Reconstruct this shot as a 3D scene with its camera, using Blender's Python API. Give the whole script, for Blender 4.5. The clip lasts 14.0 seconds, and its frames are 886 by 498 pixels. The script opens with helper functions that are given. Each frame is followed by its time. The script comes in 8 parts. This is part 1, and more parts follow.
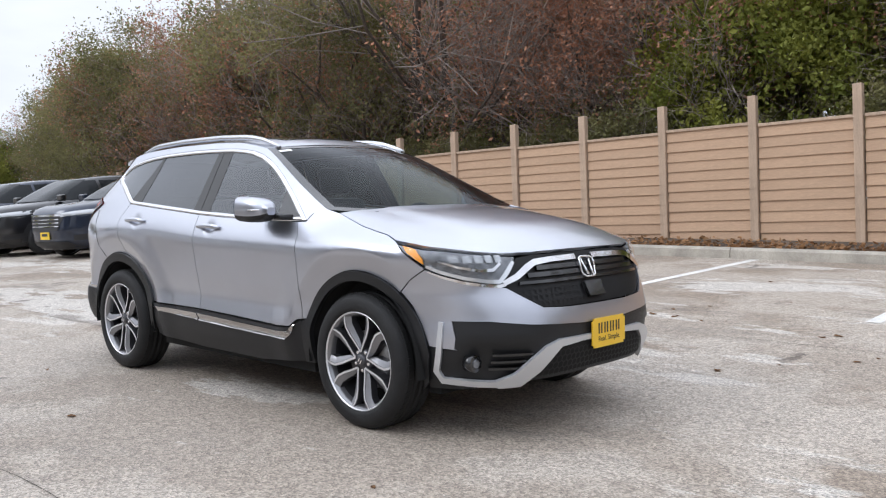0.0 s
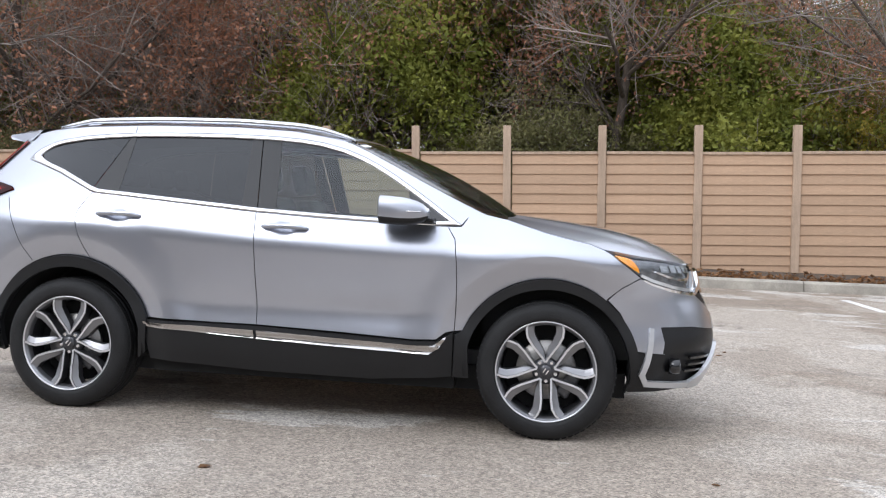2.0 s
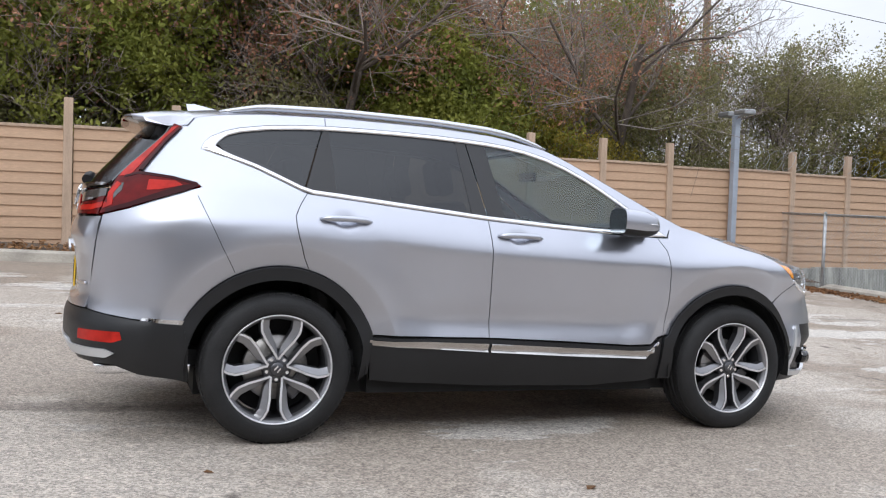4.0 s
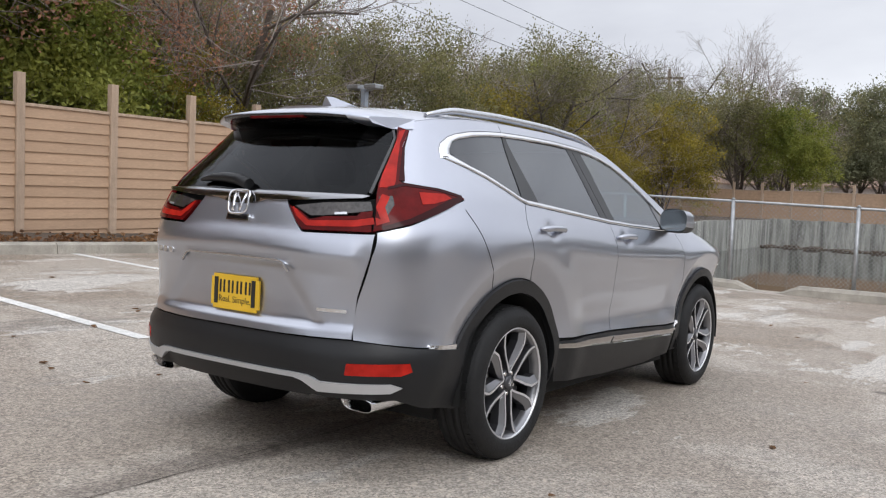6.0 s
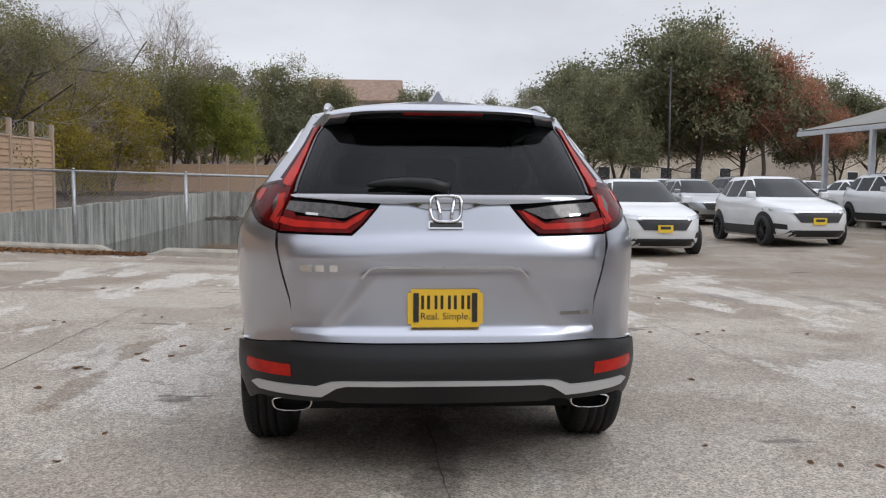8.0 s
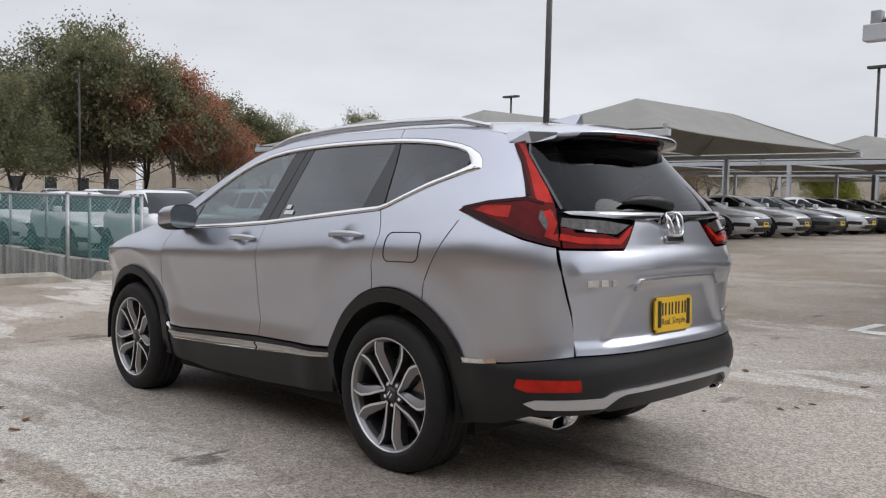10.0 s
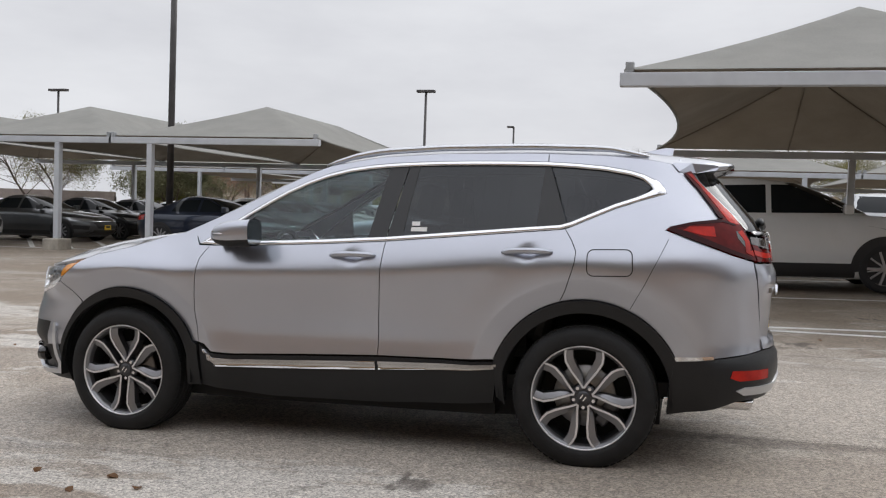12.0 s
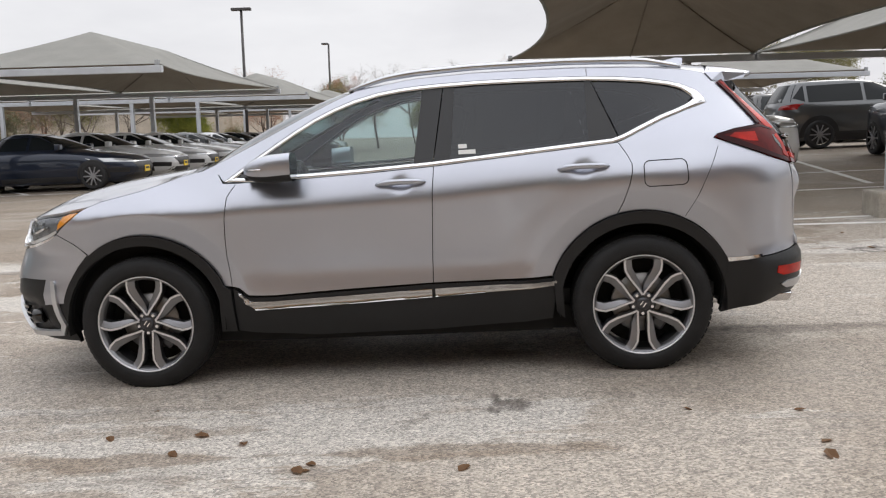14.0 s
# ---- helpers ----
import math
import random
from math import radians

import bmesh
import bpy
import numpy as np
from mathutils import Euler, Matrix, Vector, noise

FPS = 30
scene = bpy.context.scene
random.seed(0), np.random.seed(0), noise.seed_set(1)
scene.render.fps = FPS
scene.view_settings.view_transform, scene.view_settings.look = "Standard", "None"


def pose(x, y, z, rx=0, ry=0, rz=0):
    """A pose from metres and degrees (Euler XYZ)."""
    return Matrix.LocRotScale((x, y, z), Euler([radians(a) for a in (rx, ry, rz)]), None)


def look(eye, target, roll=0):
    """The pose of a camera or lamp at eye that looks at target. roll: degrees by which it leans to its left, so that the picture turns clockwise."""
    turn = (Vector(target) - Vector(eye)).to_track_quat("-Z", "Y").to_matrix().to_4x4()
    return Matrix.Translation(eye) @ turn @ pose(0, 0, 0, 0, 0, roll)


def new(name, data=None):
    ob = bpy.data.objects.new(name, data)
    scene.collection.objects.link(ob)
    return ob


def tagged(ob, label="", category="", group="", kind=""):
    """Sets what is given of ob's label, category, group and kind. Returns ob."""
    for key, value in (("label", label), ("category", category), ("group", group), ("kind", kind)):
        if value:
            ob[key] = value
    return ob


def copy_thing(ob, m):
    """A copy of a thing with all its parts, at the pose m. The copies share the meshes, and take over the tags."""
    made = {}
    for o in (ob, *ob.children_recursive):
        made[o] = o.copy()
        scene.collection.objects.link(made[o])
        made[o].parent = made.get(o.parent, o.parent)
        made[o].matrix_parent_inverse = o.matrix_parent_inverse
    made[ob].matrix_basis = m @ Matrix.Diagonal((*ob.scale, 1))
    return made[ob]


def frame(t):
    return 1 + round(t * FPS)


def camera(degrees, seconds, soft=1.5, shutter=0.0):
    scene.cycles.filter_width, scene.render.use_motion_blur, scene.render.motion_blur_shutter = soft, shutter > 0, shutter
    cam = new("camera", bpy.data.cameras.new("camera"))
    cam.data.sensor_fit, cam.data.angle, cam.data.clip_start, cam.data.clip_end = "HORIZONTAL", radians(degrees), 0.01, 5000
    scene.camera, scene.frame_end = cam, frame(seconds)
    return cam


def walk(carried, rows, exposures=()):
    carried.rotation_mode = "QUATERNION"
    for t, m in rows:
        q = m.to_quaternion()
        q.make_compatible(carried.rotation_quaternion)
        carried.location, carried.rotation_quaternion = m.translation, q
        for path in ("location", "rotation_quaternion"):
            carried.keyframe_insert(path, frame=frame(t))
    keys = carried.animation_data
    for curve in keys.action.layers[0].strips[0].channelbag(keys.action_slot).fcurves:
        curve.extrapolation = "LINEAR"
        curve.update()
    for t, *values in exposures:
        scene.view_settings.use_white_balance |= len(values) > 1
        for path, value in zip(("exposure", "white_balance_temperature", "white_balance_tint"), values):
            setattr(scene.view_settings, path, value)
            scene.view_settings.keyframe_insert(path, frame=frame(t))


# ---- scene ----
# The place's axes: x ahead of the parked car, y to its left, z up. The car stands nose down on a slight fall.
FALL = 1.6
TILT = pose(0, 0, 0, 0, FALL, 0)

cam = camera(53.4, 14.0, soft=1.2)
PATH = [
    (0, (4.861, -3.909, 1.219), (3.478, -2.469, 1.102), -0.9),
    (0.5, (4.066, -4.502, 1.188), (2.933, -2.857, 1.094), 0.1),
    (1, (3.23, -4.964, 1.144), (2.364, -3.163, 1.066), 1.1),
    (1.5, (2.33, -5.318, 1.128), (1.751, -3.405, 1.066), 1.8),
    (2, (1.383, -5.476, 1.125), (1.117, -3.494, 1.06), 2.2),
    (2.5, (0.472, -5.559, 1.114), (0.434, -3.56, 1.086), 2.9),
    (3, (-0.415, -5.478, 1.094), (-0.187, -3.491, 1.072), 3.3),
    (3.5, (-1.302, -5.339, 1.096), (-0.807, -3.401, 1.052), 3.8),
    (4, (-2.151, -5.06, 1.092), (-1.424, -3.198, 1.039), 3.4),
    (4.2, (-2.498, -4.956, 1.094), (-1.683, -3.13, 1.044), 3.4),
    (6.3, (-5.157, -2.501, 1.159), (-3.418, -1.517, 1.08), 2.2),
    (6.5, (-5.28, -2.206, 1.131), (-3.486, -1.324, 1.062), 1.4),
    (7, (-5.622, -1.424, 1.168), (-3.702, -0.866, 1.093), 1.0),
    (7.5, (-5.761, -0.601, 1.173), (-3.777, -0.368, 1.081), 0.7),
    (7.7, (-5.807, -0.261, 1.176), (-3.811, -0.178, 1.076), 0.5),
    (9.8, (-4.633, 3.25, 1.205), (-3.11, 1.957, 1.119), 0.2),
    (10, (-4.398, 3.489, 1.191), (-2.956, 2.105, 1.111), 0.1),
    (10.5, (-3.795, 4.091, 1.206), (-2.575, 2.507, 1.146), 0.1),
    (11, (-3.158, 4.603, 1.193), (-2.163, 2.869, 1.134), 0.3),
    (11.5, (-2.477, 5.05, 1.213), (-1.748, 3.189, 1.163), 0.4),
    (12, (-1.819, 5.318, 1.246), (-1.286, 3.391, 1.181), 0.5),
    (12.5, (-1.239, 5.561, 1.259), (-0.883, 3.594, 1.198), 0.7),
    (13, (-0.774, 5.731, 1.266), (-0.6, 3.739, 1.226), 0.3),
    (13.5, (-0.52, 5.831, 1.298), (-0.416, 3.835, 1.232), -0.0),
    (14, (-0.574, 5.466, 1.295), (-0.454, 3.487, 1.037), -3.0),
]
EXPOSURES = [(0.0, 0.21, 5960, 10), (1.0, 0.28, 5940, 10), (3.0, 0.28, 5960, 10), (4.2, 0.22, 6000, 10), (6.3, -0.06, 6160, 10), (7.7, -0.18, 6160, 10), (9.8, -0.22, 6240, 10), (12.6, -0.23, 6360, 10), (13.5, -0.2, 6380, 10), (14.0, 0.01, 6480, 10)]
walk(cam, [(t, TILT @ look(eye, target, roll)) for t, eye, target, roll in PATH], EXPOSURES)

# ---- light: an overcast winter sky, with a very soft sun behind the clouds ----
SUN_UP, SUN_ROUND = radians(38), radians(215)
world = bpy.data.worlds.new("overcast_sky")
scene.world = world
world.use_nodes = True
wn, wl = world.node_tree.nodes, world.node_tree.links
wn.clear()
w_out, w_bg = wn.new("ShaderNodeOutputWorld"), wn.new("ShaderNodeBackground")
w_sky = wn.new("ShaderNodeTexSky")
w_sky.sky_type, w_sky.sun_disc, w_sky.sun_elevation, w_sky.sun_rotation = "NISHITA", False, SUN_UP, SUN_ROUND
w_sky.dust_density, w_sky.air_density = 4.0, 1.0
w_hue = wn.new("ShaderNodeHueSaturation")
w_hue.inputs["Saturation"].default_value, w_hue.inputs["Value"].default_value = 0.25, 0.10
w_map, w_co = wn.new("ShaderNodeMapping"), wn.new("ShaderNodeTexCoord")
w_map.inputs["Scale"].default_value = (1.0, 1.0, 3.2)
w_noise = wn.new("ShaderNodeTexNoise")
w_noise.inputs["Scale"].default_value, w_noise.inputs["Detail"].default_value, w_noise.inputs["Roughness"].default_value = 1.7, 6.0, 0.55
w_ramp = wn.new("ShaderNodeValToRGB")
w_ramp.color_ramp.elements[0].position, w_ramp.color_ramp.elements[0].color = 0.30, (0.70, 0.70, 0.74, 1)
w_ramp.color_ramp.elements[1].position, w_ramp.color_ramp.elements[1].color = 0.68, (1.0, 1.0, 1.02, 1)
w_mix = wn.new("ShaderNodeMix")
w_mix.data_type = "RGBA"
w_mix.inputs["Factor"].default_value = 0.9
wl.new(w_co.outputs["Generated"], w_map.inputs["Vector"])
wl.new(w_map.outputs["Vector"], w_noise.inputs["Vector"])
wl.new(w_noise.outputs["Fac"], w_ramp.inputs["Fac"])
wl.new(w_sky.outputs["Color"], w_hue.inputs["Color"])
wl.new(w_hue.outputs["Color"], w_mix.inputs["A"])
wl.new(w_ramp.outputs["Color"], w_mix.inputs["B"])
# an overcast sky is brighter overhead than at the horizon
w_sep, w_up, w_grow = wn.new("ShaderNodeSeparateXYZ"), wn.new("ShaderNodeMapRange"), wn.new("ShaderNodeVectorMath")
w_up.inputs["From Min"].default_value, w_up.inputs["From Max"].default_value = 0.25, 1.0
w_up.inputs["To Min"].default_value, w_up.inputs["To Max"].default_value = 1.0, 2.1
w_grow.operation = "SCALE"
wl.new(w_co.outputs["Generated"], w_sep.inputs["Vector"])
wl.new(w_sep.outputs["Z"], w_up.inputs["Value"])
wl.new(w_mix.outputs["Result"], w_grow.inputs[0])
wl.new(w_up.outputs["Result"], w_grow.inputs["Scale"])
wl.new(w_grow.outputs["Vector"], w_bg.inputs["Color"])
wl.new(w_bg.outputs["Background"], w_out.inputs["Surface"])
w_bg.inputs["Strength"].default_value = 1.0

sun = new("sun", bpy.data.lights.new("sun", "SUN"))
sun.data.energy, sun.data.angle, sun.data.color = 0.7, radians(25), (1.0, 0.96, 0.9)
sun.matrix_world = look((0, 0, 0), (-math.sin(SUN_ROUND) * math.cos(SUN_UP), -math.cos(SUN_ROUND) * math.cos(SUN_UP), -math.sin(SUN_UP)))
scene.view_settings.exposure = 0.0


# ---- small tools ----
def link_tree(m):
    return m.node_tree.nodes, m.node_tree.links, m.node_tree.nodes["Principled BSDF"]


def mat(name, colour, rough=0.6, metal=0.0, spec=0.5, vary=0.0, scale=6.0, fine=0.0, fine_scale=80.0, bump=0.0, bump_scale=60.0, coat=0.0, stretch=(1, 1, 1),
        other=None, hue_random=0.0, island=0.0, transmission=0.0, alpha=1.0):
    """A principled surface with a broad and a fine variation of its colour and a fine relief."""
    m = bpy.data.materials.new(name)
    m.use_nodes = True
    n, l, b = link_tree(m)
    b.inputs["Roughness"].default_value, b.inputs["Metallic"].default_value = rough, metal
    b.inputs["Specular IOR Level"].default_value, b.inputs["Coat Weight"].default_value = spec, coat
    b.inputs["Coat Roughness"].default_value = 0.03
    b.inputs["Transmission Weight"].default_value = transmission
    b.inputs["Alpha"].default_value = alpha
    b.inputs["Base Color"].default_value = (*colour, 1)
    if not (vary or fine or bump or hue_random or island):
        return m
    co, mp = n.new("ShaderNodeTexCoord"), n.new("ShaderNodeMapping")
    mp.inputs["Scale"].default_value = stretch
    l.new(co.outputs["Object"], mp.inputs["Vector"])
    out = None
    if vary or fine:
        big = n.new("ShaderNodeTexNoise")
        big.inputs["Scale"].default_value, big.inputs["Detail"].default_value, big.inputs["Roughness"].default_value = scale, 5.0, 0.6
        l.new(mp.outputs["Vector"], big.inputs["Vector"])
        mix = n.new("ShaderNodeMix")
        mix.data_type = "RGBA"
        ramp = n.new("ShaderNodeMapRange")
        ramp.inputs["From Min"].default_value, ramp.inputs["From Max"].default_value = 0.35, 0.68
        l.new(big.outputs["Fac"], ramp.inputs["Value"])
        l.new(ramp.outputs["Result"], mix.inputs["Factor"])
        mix.inputs["A"].default_value = (*[c * (1 - vary) for c in colour], 1)
        mix.inputs["B"].default_value = (*(other or [min(1, c * (1 + vary)) for c in colour]), 1)
        out = mix.outputs["Result"]
        if fine:
            small = n.new("ShaderNodeTexNoise")
            small.inputs["Scale"].default_value, small.inputs["Detail"].default_value = fine_scale, 3.0
            l.new(mp.outputs["Vector"], small.inputs["Vector"])
            mul = n.new("ShaderNodeMapRange")
            mul.inputs["From Min"].default_value, mul.inputs["From Max"].default_value = 0.3, 0.7
            mul.inputs["To Min"].default_value, mul.inputs["To Max"].default_value = 1 - fine, 1 + fine
            l.new(small.outputs["Fac"], mul.inputs["Value"])
            sc = n.new("ShaderNodeVectorMath")
            sc.operation = "SCALE"
            l.new(out, sc.inputs[0])
            l.new(mul.outputs["Result"], sc.inputs["Scale"])
            out = sc.outputs["Vector"]
    if hue_random or island:
        src = n.new("ShaderNodeNewGeometry").outputs["Random Per Island"] if island else n.new("ShaderNodeObjectInfo").outputs["Random"]
        rr = n.new("ShaderNodeMapRange")
        k = island or hue_random
        rr.inputs["To Min"].default_value, rr.inputs["To Max"].default_value = 1 - k, 1 + k
        l.new(src, rr.inputs["Value"])
        sc = n.new("ShaderNodeVectorMath")
        sc.operation = "SCALE"
        if out is None:
            sc.inputs[0].default_value = colour
        else:
            l.new(out, sc.inputs[0])
        l.new(rr.outputs["Result"], sc.inputs["Scale"])
        out = sc.outputs["Vector"]
    if out is not None:
        l.new(out, b.inputs["Base Color"])
    if bump:
        bn, bp = n.new("ShaderNodeTexNoise"), n.new("ShaderNodeBump")
        bn.inputs["Scale"].default_value, bn.inputs["Detail"].default_value = bump_scale, 4.0
        l.new(mp.outputs["Vector"], bn.inputs["Vector"])
        bp.inputs["Strength"].default_value, bp.inputs["Distance"].default_value = bump, 0.01
        l.new(bn.outputs["Fac"], bp.inputs["Height"])
        l.new(bp.outputs["Normal"], b.inputs["Normal"])
    return m


def mesh_of(name, bm, material, smooth=False):
    me = bpy.data.meshes.new(name)
    bm.normal_update()
    bm.to_mesh(me)
    bm.free()
    if smooth:
        me.shade_smooth()
    for m in material if isinstance(material, (list, tuple)) else [material]:
        me.materials.append(m)
    return me


def thing(name, bm, material, label="", category="", group="", kind="", m=None, smooth=False):
    ob = new(name, mesh_of(name, bm, material, smooth))
    if m is not None:
        ob.matrix_world = m
    return tagged(ob, label, category, group, kind)


def holder(name, m, label="", category="", group="", kind=""):
    ob = new(name)
    ob.empty_display_size = 0.2
    ob.matrix_world = m
    return tagged(ob, label, category, group, kind)


def part(name, bm, material, parent, label="", smooth=False):
    """A mesh under a thing, built in that thing's own axes."""
    ob = new(name, mesh_of(name, bm, material, smooth))
    ob.parent = parent
    return tagged(ob, label)


def piece(name, me, parent, m):
    ob = new(name, me)
    ob.parent = parent
    ob.matrix_basis = m
    return ob


def box(bm, lo, hi, m=None, bevel=0.0):
    made = bmesh.ops.create_cube(bm, size=1.0)["verts"]
    lo, hi = Vector(lo), Vector(hi)
    for v in made:
        v.co = Vector([lo[k] + (v.co[k] + 0.5) * (hi[k] - lo[k]) for k in range(3)])
        if m is not None:
            v.co = m @ v.co
    if bevel:
        edges = list({e for v in made for e in v.link_edges})
        bmesh.ops.bevel(bm, geom=edges, offset=bevel, segments=2, affect="EDGES", profile=0.5)
    return bm


def tube(bm, a, b, ra, rb=None, n=10, caps=True):
    a, b, rb = Vector(a), Vector(b), ra if rb is None else rb
    d = (b - a).normalized()
    u = d.orthogonal().normalized()
    w = d.cross(u)
    rings = [[bm.verts.new(p + r * (math.cos(2 * math.pi * k / n) * u + math.sin(2 * math.pi * k / n) * w)) for k in range(n)] for p, r in ((a, ra), (b, rb))]
    for k in range(n):
        bm.faces.new((rings[0][k], rings[0][(k + 1) % n], rings[1][(k + 1) % n], rings[1][k])).smooth = True
    if caps:
        bm.faces.new(rings[0][::-1])
        bm.faces.new(rings[1])
    return bm


def pipe(bm, pts, r, n=8):
    """A round bar through the points."""
    pts = [Vector(p) for p in pts]
    rings = []
    u = None
    for k, p in enumerate(pts):
        d = (pts[min(k + 1, len(pts) - 1)] - pts[max(k - 1, 0)]).normalized()
        u = (u - d * u.dot(d)).normalized() if u is not None else d.orthogonal().normalized()
        w = d.cross(u)
        rr = r[k] if isinstance(r, (list, tuple)) else r
        rings.append([bm.verts.new(p + rr * (math.cos(2 * math.pi * i / n) * u + math.sin(2 * math.pi * i / n) * w)) for i in range(n)])
    for a, b in zip(rings, rings[1:]):
        for i in range(n):
            bm.faces.new((a[i], a[(i + 1) % n], b[(i + 1) % n], b[i])).smooth = True
    bm.faces.new(rings[0][::-1])
    bm.faces.new(rings[-1])
    return bm


def ground_z(x, y):
    """The height of the paved lot: it falls gently ahead of the car and rises to the fence."""
    xx = 22 * np.tanh(np.asarray(x, float) / 22)
    return -0.028 * xx + 0.036 * np.clip(np.asarray(y, float) - 1.0, 0, 8.2) + 0.030 * np.clip(-3.5 - np.asarray(y, float), 0, 14.0)


# ---- materials of the place ----
def paving_material():
    """Worn concrete with exposed aggregate: broad pale and damp brown patches, stones, grit and stains."""
    m = bpy.data.materials.new("worn_paving")
    m.use_nodes = True
    n, l, b = link_tree(m)
    co = n.new("ShaderNodeTexCoord")

    def noise_at(scale, detail=5.0, rough=0.6, stretch=(1, 1, 1), move=0.0):
        mp, t = n.new("ShaderNodeMapping"), n.new("ShaderNodeTexNoise")
        mp.inputs["Scale"].default_value, mp.inputs["Location"].default_value = stretch, (move, move * 0.7, 0)
        t.inputs["Scale"].default_value, t.inputs["Detail"].default_value, t.inputs["Roughness"].default_value = scale, detail, rough
        l.new(co.outputs["Object"], mp.inputs["Vector"])
        l.new(mp.outputs["Vector"], t.inputs["Vector"])
        return t.outputs["Fac"]

    def step(v, lo, hi):
        r = n.new("ShaderNodeMapRange")
        r.interpolation_type = "SMOOTHSTEP"
        r.inputs["From Min"].default_value, r.inputs["From Max"].default_value = lo, hi
        l.new(v, r.inputs["Value"])
        return r.outputs["Result"]

    def blend(a, c, f, amount=1.0):
        x = n.new("ShaderNodeMix")
        x.data_type = "RGBA"
        if isinstance(a, tuple):
            x.inputs["A"].default_value = (*a, 1)
        else:
            l.new(a, x.inputs["A"])
        x.inputs["B"].default_value = (*c, 1)
        if amount != 1.0:
            k = n.new("ShaderNodeMath")
            k.operation = "MULTIPLY"
            k.inputs[1].default_value = amount
            l.new(f, k.inputs[0])
            f = k.outputs["Value"]
        l.new(f, x.inputs["Factor"])
        return x.outputs["Result"]

    c = blend((0.390, 0.342, 0.288), (0.272, 0.224, 0.176), step(noise_at(0.35, 6, 0.62), 0.47, 0.55))
    c = blend(c, (0.53, 0.50, 0.455), step(noise_at(0.55, 7, 0.68, (0.6, 1.5, 1), 13.0), 0.545, 0.58), 0.85)
    c = blend(c, (0.20, 0.175, 0.15), step(noise_at(0.9, 7, 0.7, (0.35, 1.8, 1), 31.0), 0.56, 0.66), 0.7)
    c = blend(c, (0.15, 0.125, 0.10), step(noise_at(2.3, 6, 0.7, (1, 1, 1), 47.0), 0.61, 0.68), 0.65)
    # the paving is paler about the middle of the lot, and damp and brown towards the canopies
    sep, far, wob = n.new("ShaderNodeSeparateXYZ"), n.new("ShaderNodeVectorMath"), n.new("ShaderNodeMath")
    l.new(co.outputs["Object"], sep.inputs["Vector"])
    l.new(co.outputs["Object"], far.inputs[0])
    far.operation = "LENGTH"
    wob.operation, wob.inputs[1].default_value = "MULTIPLY_ADD", 6.0
    l.new(noise_at(0.55, 7, 0.66, (0.7, 1.3, 1), 71.0), wob.inputs[0])
    l.new(far.outputs["Value"], wob.inputs[2])
    c = blend(c, (0.455, 0.415, 0.365), step(wob.outputs["Value"], 7.2, 6.8), 0.26)
    wob2 = n.new("ShaderNodeMath")
    wob2.operation, wob2.inputs[1].default_value = "MULTIPLY_ADD", 5.0
    l.new(noise_at(0.4, 6, 0.62, (0.5, 1.4, 1), 23.0), wob2.inputs[0])
    l.new(sep.outputs["Y"], wob2.inputs[2])
    c = blend(c, (0.215, 0.172, 0.128), step(wob2.outputs["Value"], -1.9, -3.1), 0.66)
    # a brown spill beside the car's flank and a damp streak behind its tail
    def span(socket, middle, half, soft):
        d, a = n.new("ShaderNodeMath"), n.new("ShaderNodeMath")
        d.operation, d.inputs[1].default_value, a.operation = "SUBTRACT", middle, "ABSOLUTE"
        l.new(socket, d.inputs[0])
        l.new(d.outputs["Value"], a.inputs[0])
        w = n.new("ShaderNodeMath")
        w.operation, w.inputs[1].default_value = "MULTIPLY_ADD", soft
        l.new(noise_at(1.6, 6, 0.65, (0.6, 1.0, 1), middle * 3 + 7.0), w.inputs[0])
        l.new(a.outputs["Value"], w.inputs[2])
        return step(w.outputs["Value"], half + soft * 0.5, half + soft * 0.40)

    def both_of(a, b):
        x = n.new("ShaderNodeMath")
        x.operation = "MULTIPLY"
        l.new(a, x.inputs[0])
        l.new(b, x.inputs[1])
        return x.outputs["Value"]

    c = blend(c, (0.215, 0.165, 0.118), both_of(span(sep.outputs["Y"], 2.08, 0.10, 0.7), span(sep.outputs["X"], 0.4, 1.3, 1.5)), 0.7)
    c = blend(c, (0.150, 0.125, 0.104), both_of(span(sep.outputs["Y"], 0.02, 0.16, 0.9), span(sep.outputs["X"], -3.1, 1.9, 1.5)), 0.6)
    # dark drips and oil spots
    c = blend(c, (0.085, 0.070, 0.058), step(noise_at(1.7, 5, 0.6, (1, 0.55, 1), 91.0), 0.655, 0.70), 0.75)
    vor = n.new("ShaderNodeTexVoronoi")
    vor.inputs["Scale"].default_value = 105.0
    l.new(co.outputs["Object"], vor.inputs["Vector"])
    stone = n.new("ShaderNodeSeparateColor")
    l.new(vor.outputs["Color"], stone.inputs["Color"])
    grit = n.new("ShaderNodeMapRange")
    grit.inputs["To Min"].default_value, grit.inputs["To Max"].default_value = 0.55, 1.45
    l.new(stone.outputs["Red"], grit.inputs["Value"])
    sc = n.new("ShaderNodeVectorMath")
    sc.operation = "SCALE"
    l.new(c, sc.inputs[0])
    l.new(grit.outputs["Result"], sc.inputs["Scale"])
    speck = n.new("ShaderNodeMapRange")
    speck.inputs["From Min"].default_value, speck.inputs["From Max"].default_value = 0.32, 0.68
    speck.inputs["To Min"].default_value, speck.inputs["To Max"].default_value = 0.74, 1.24
    l.new(noise_at(24.0, 6, 0.75), speck.inputs["Value"])
    sc2 = n.new("ShaderNodeVectorMath")
    sc2.operation = "SCALE"
    l.new(sc.outputs["Vector"], sc2.inputs[0])
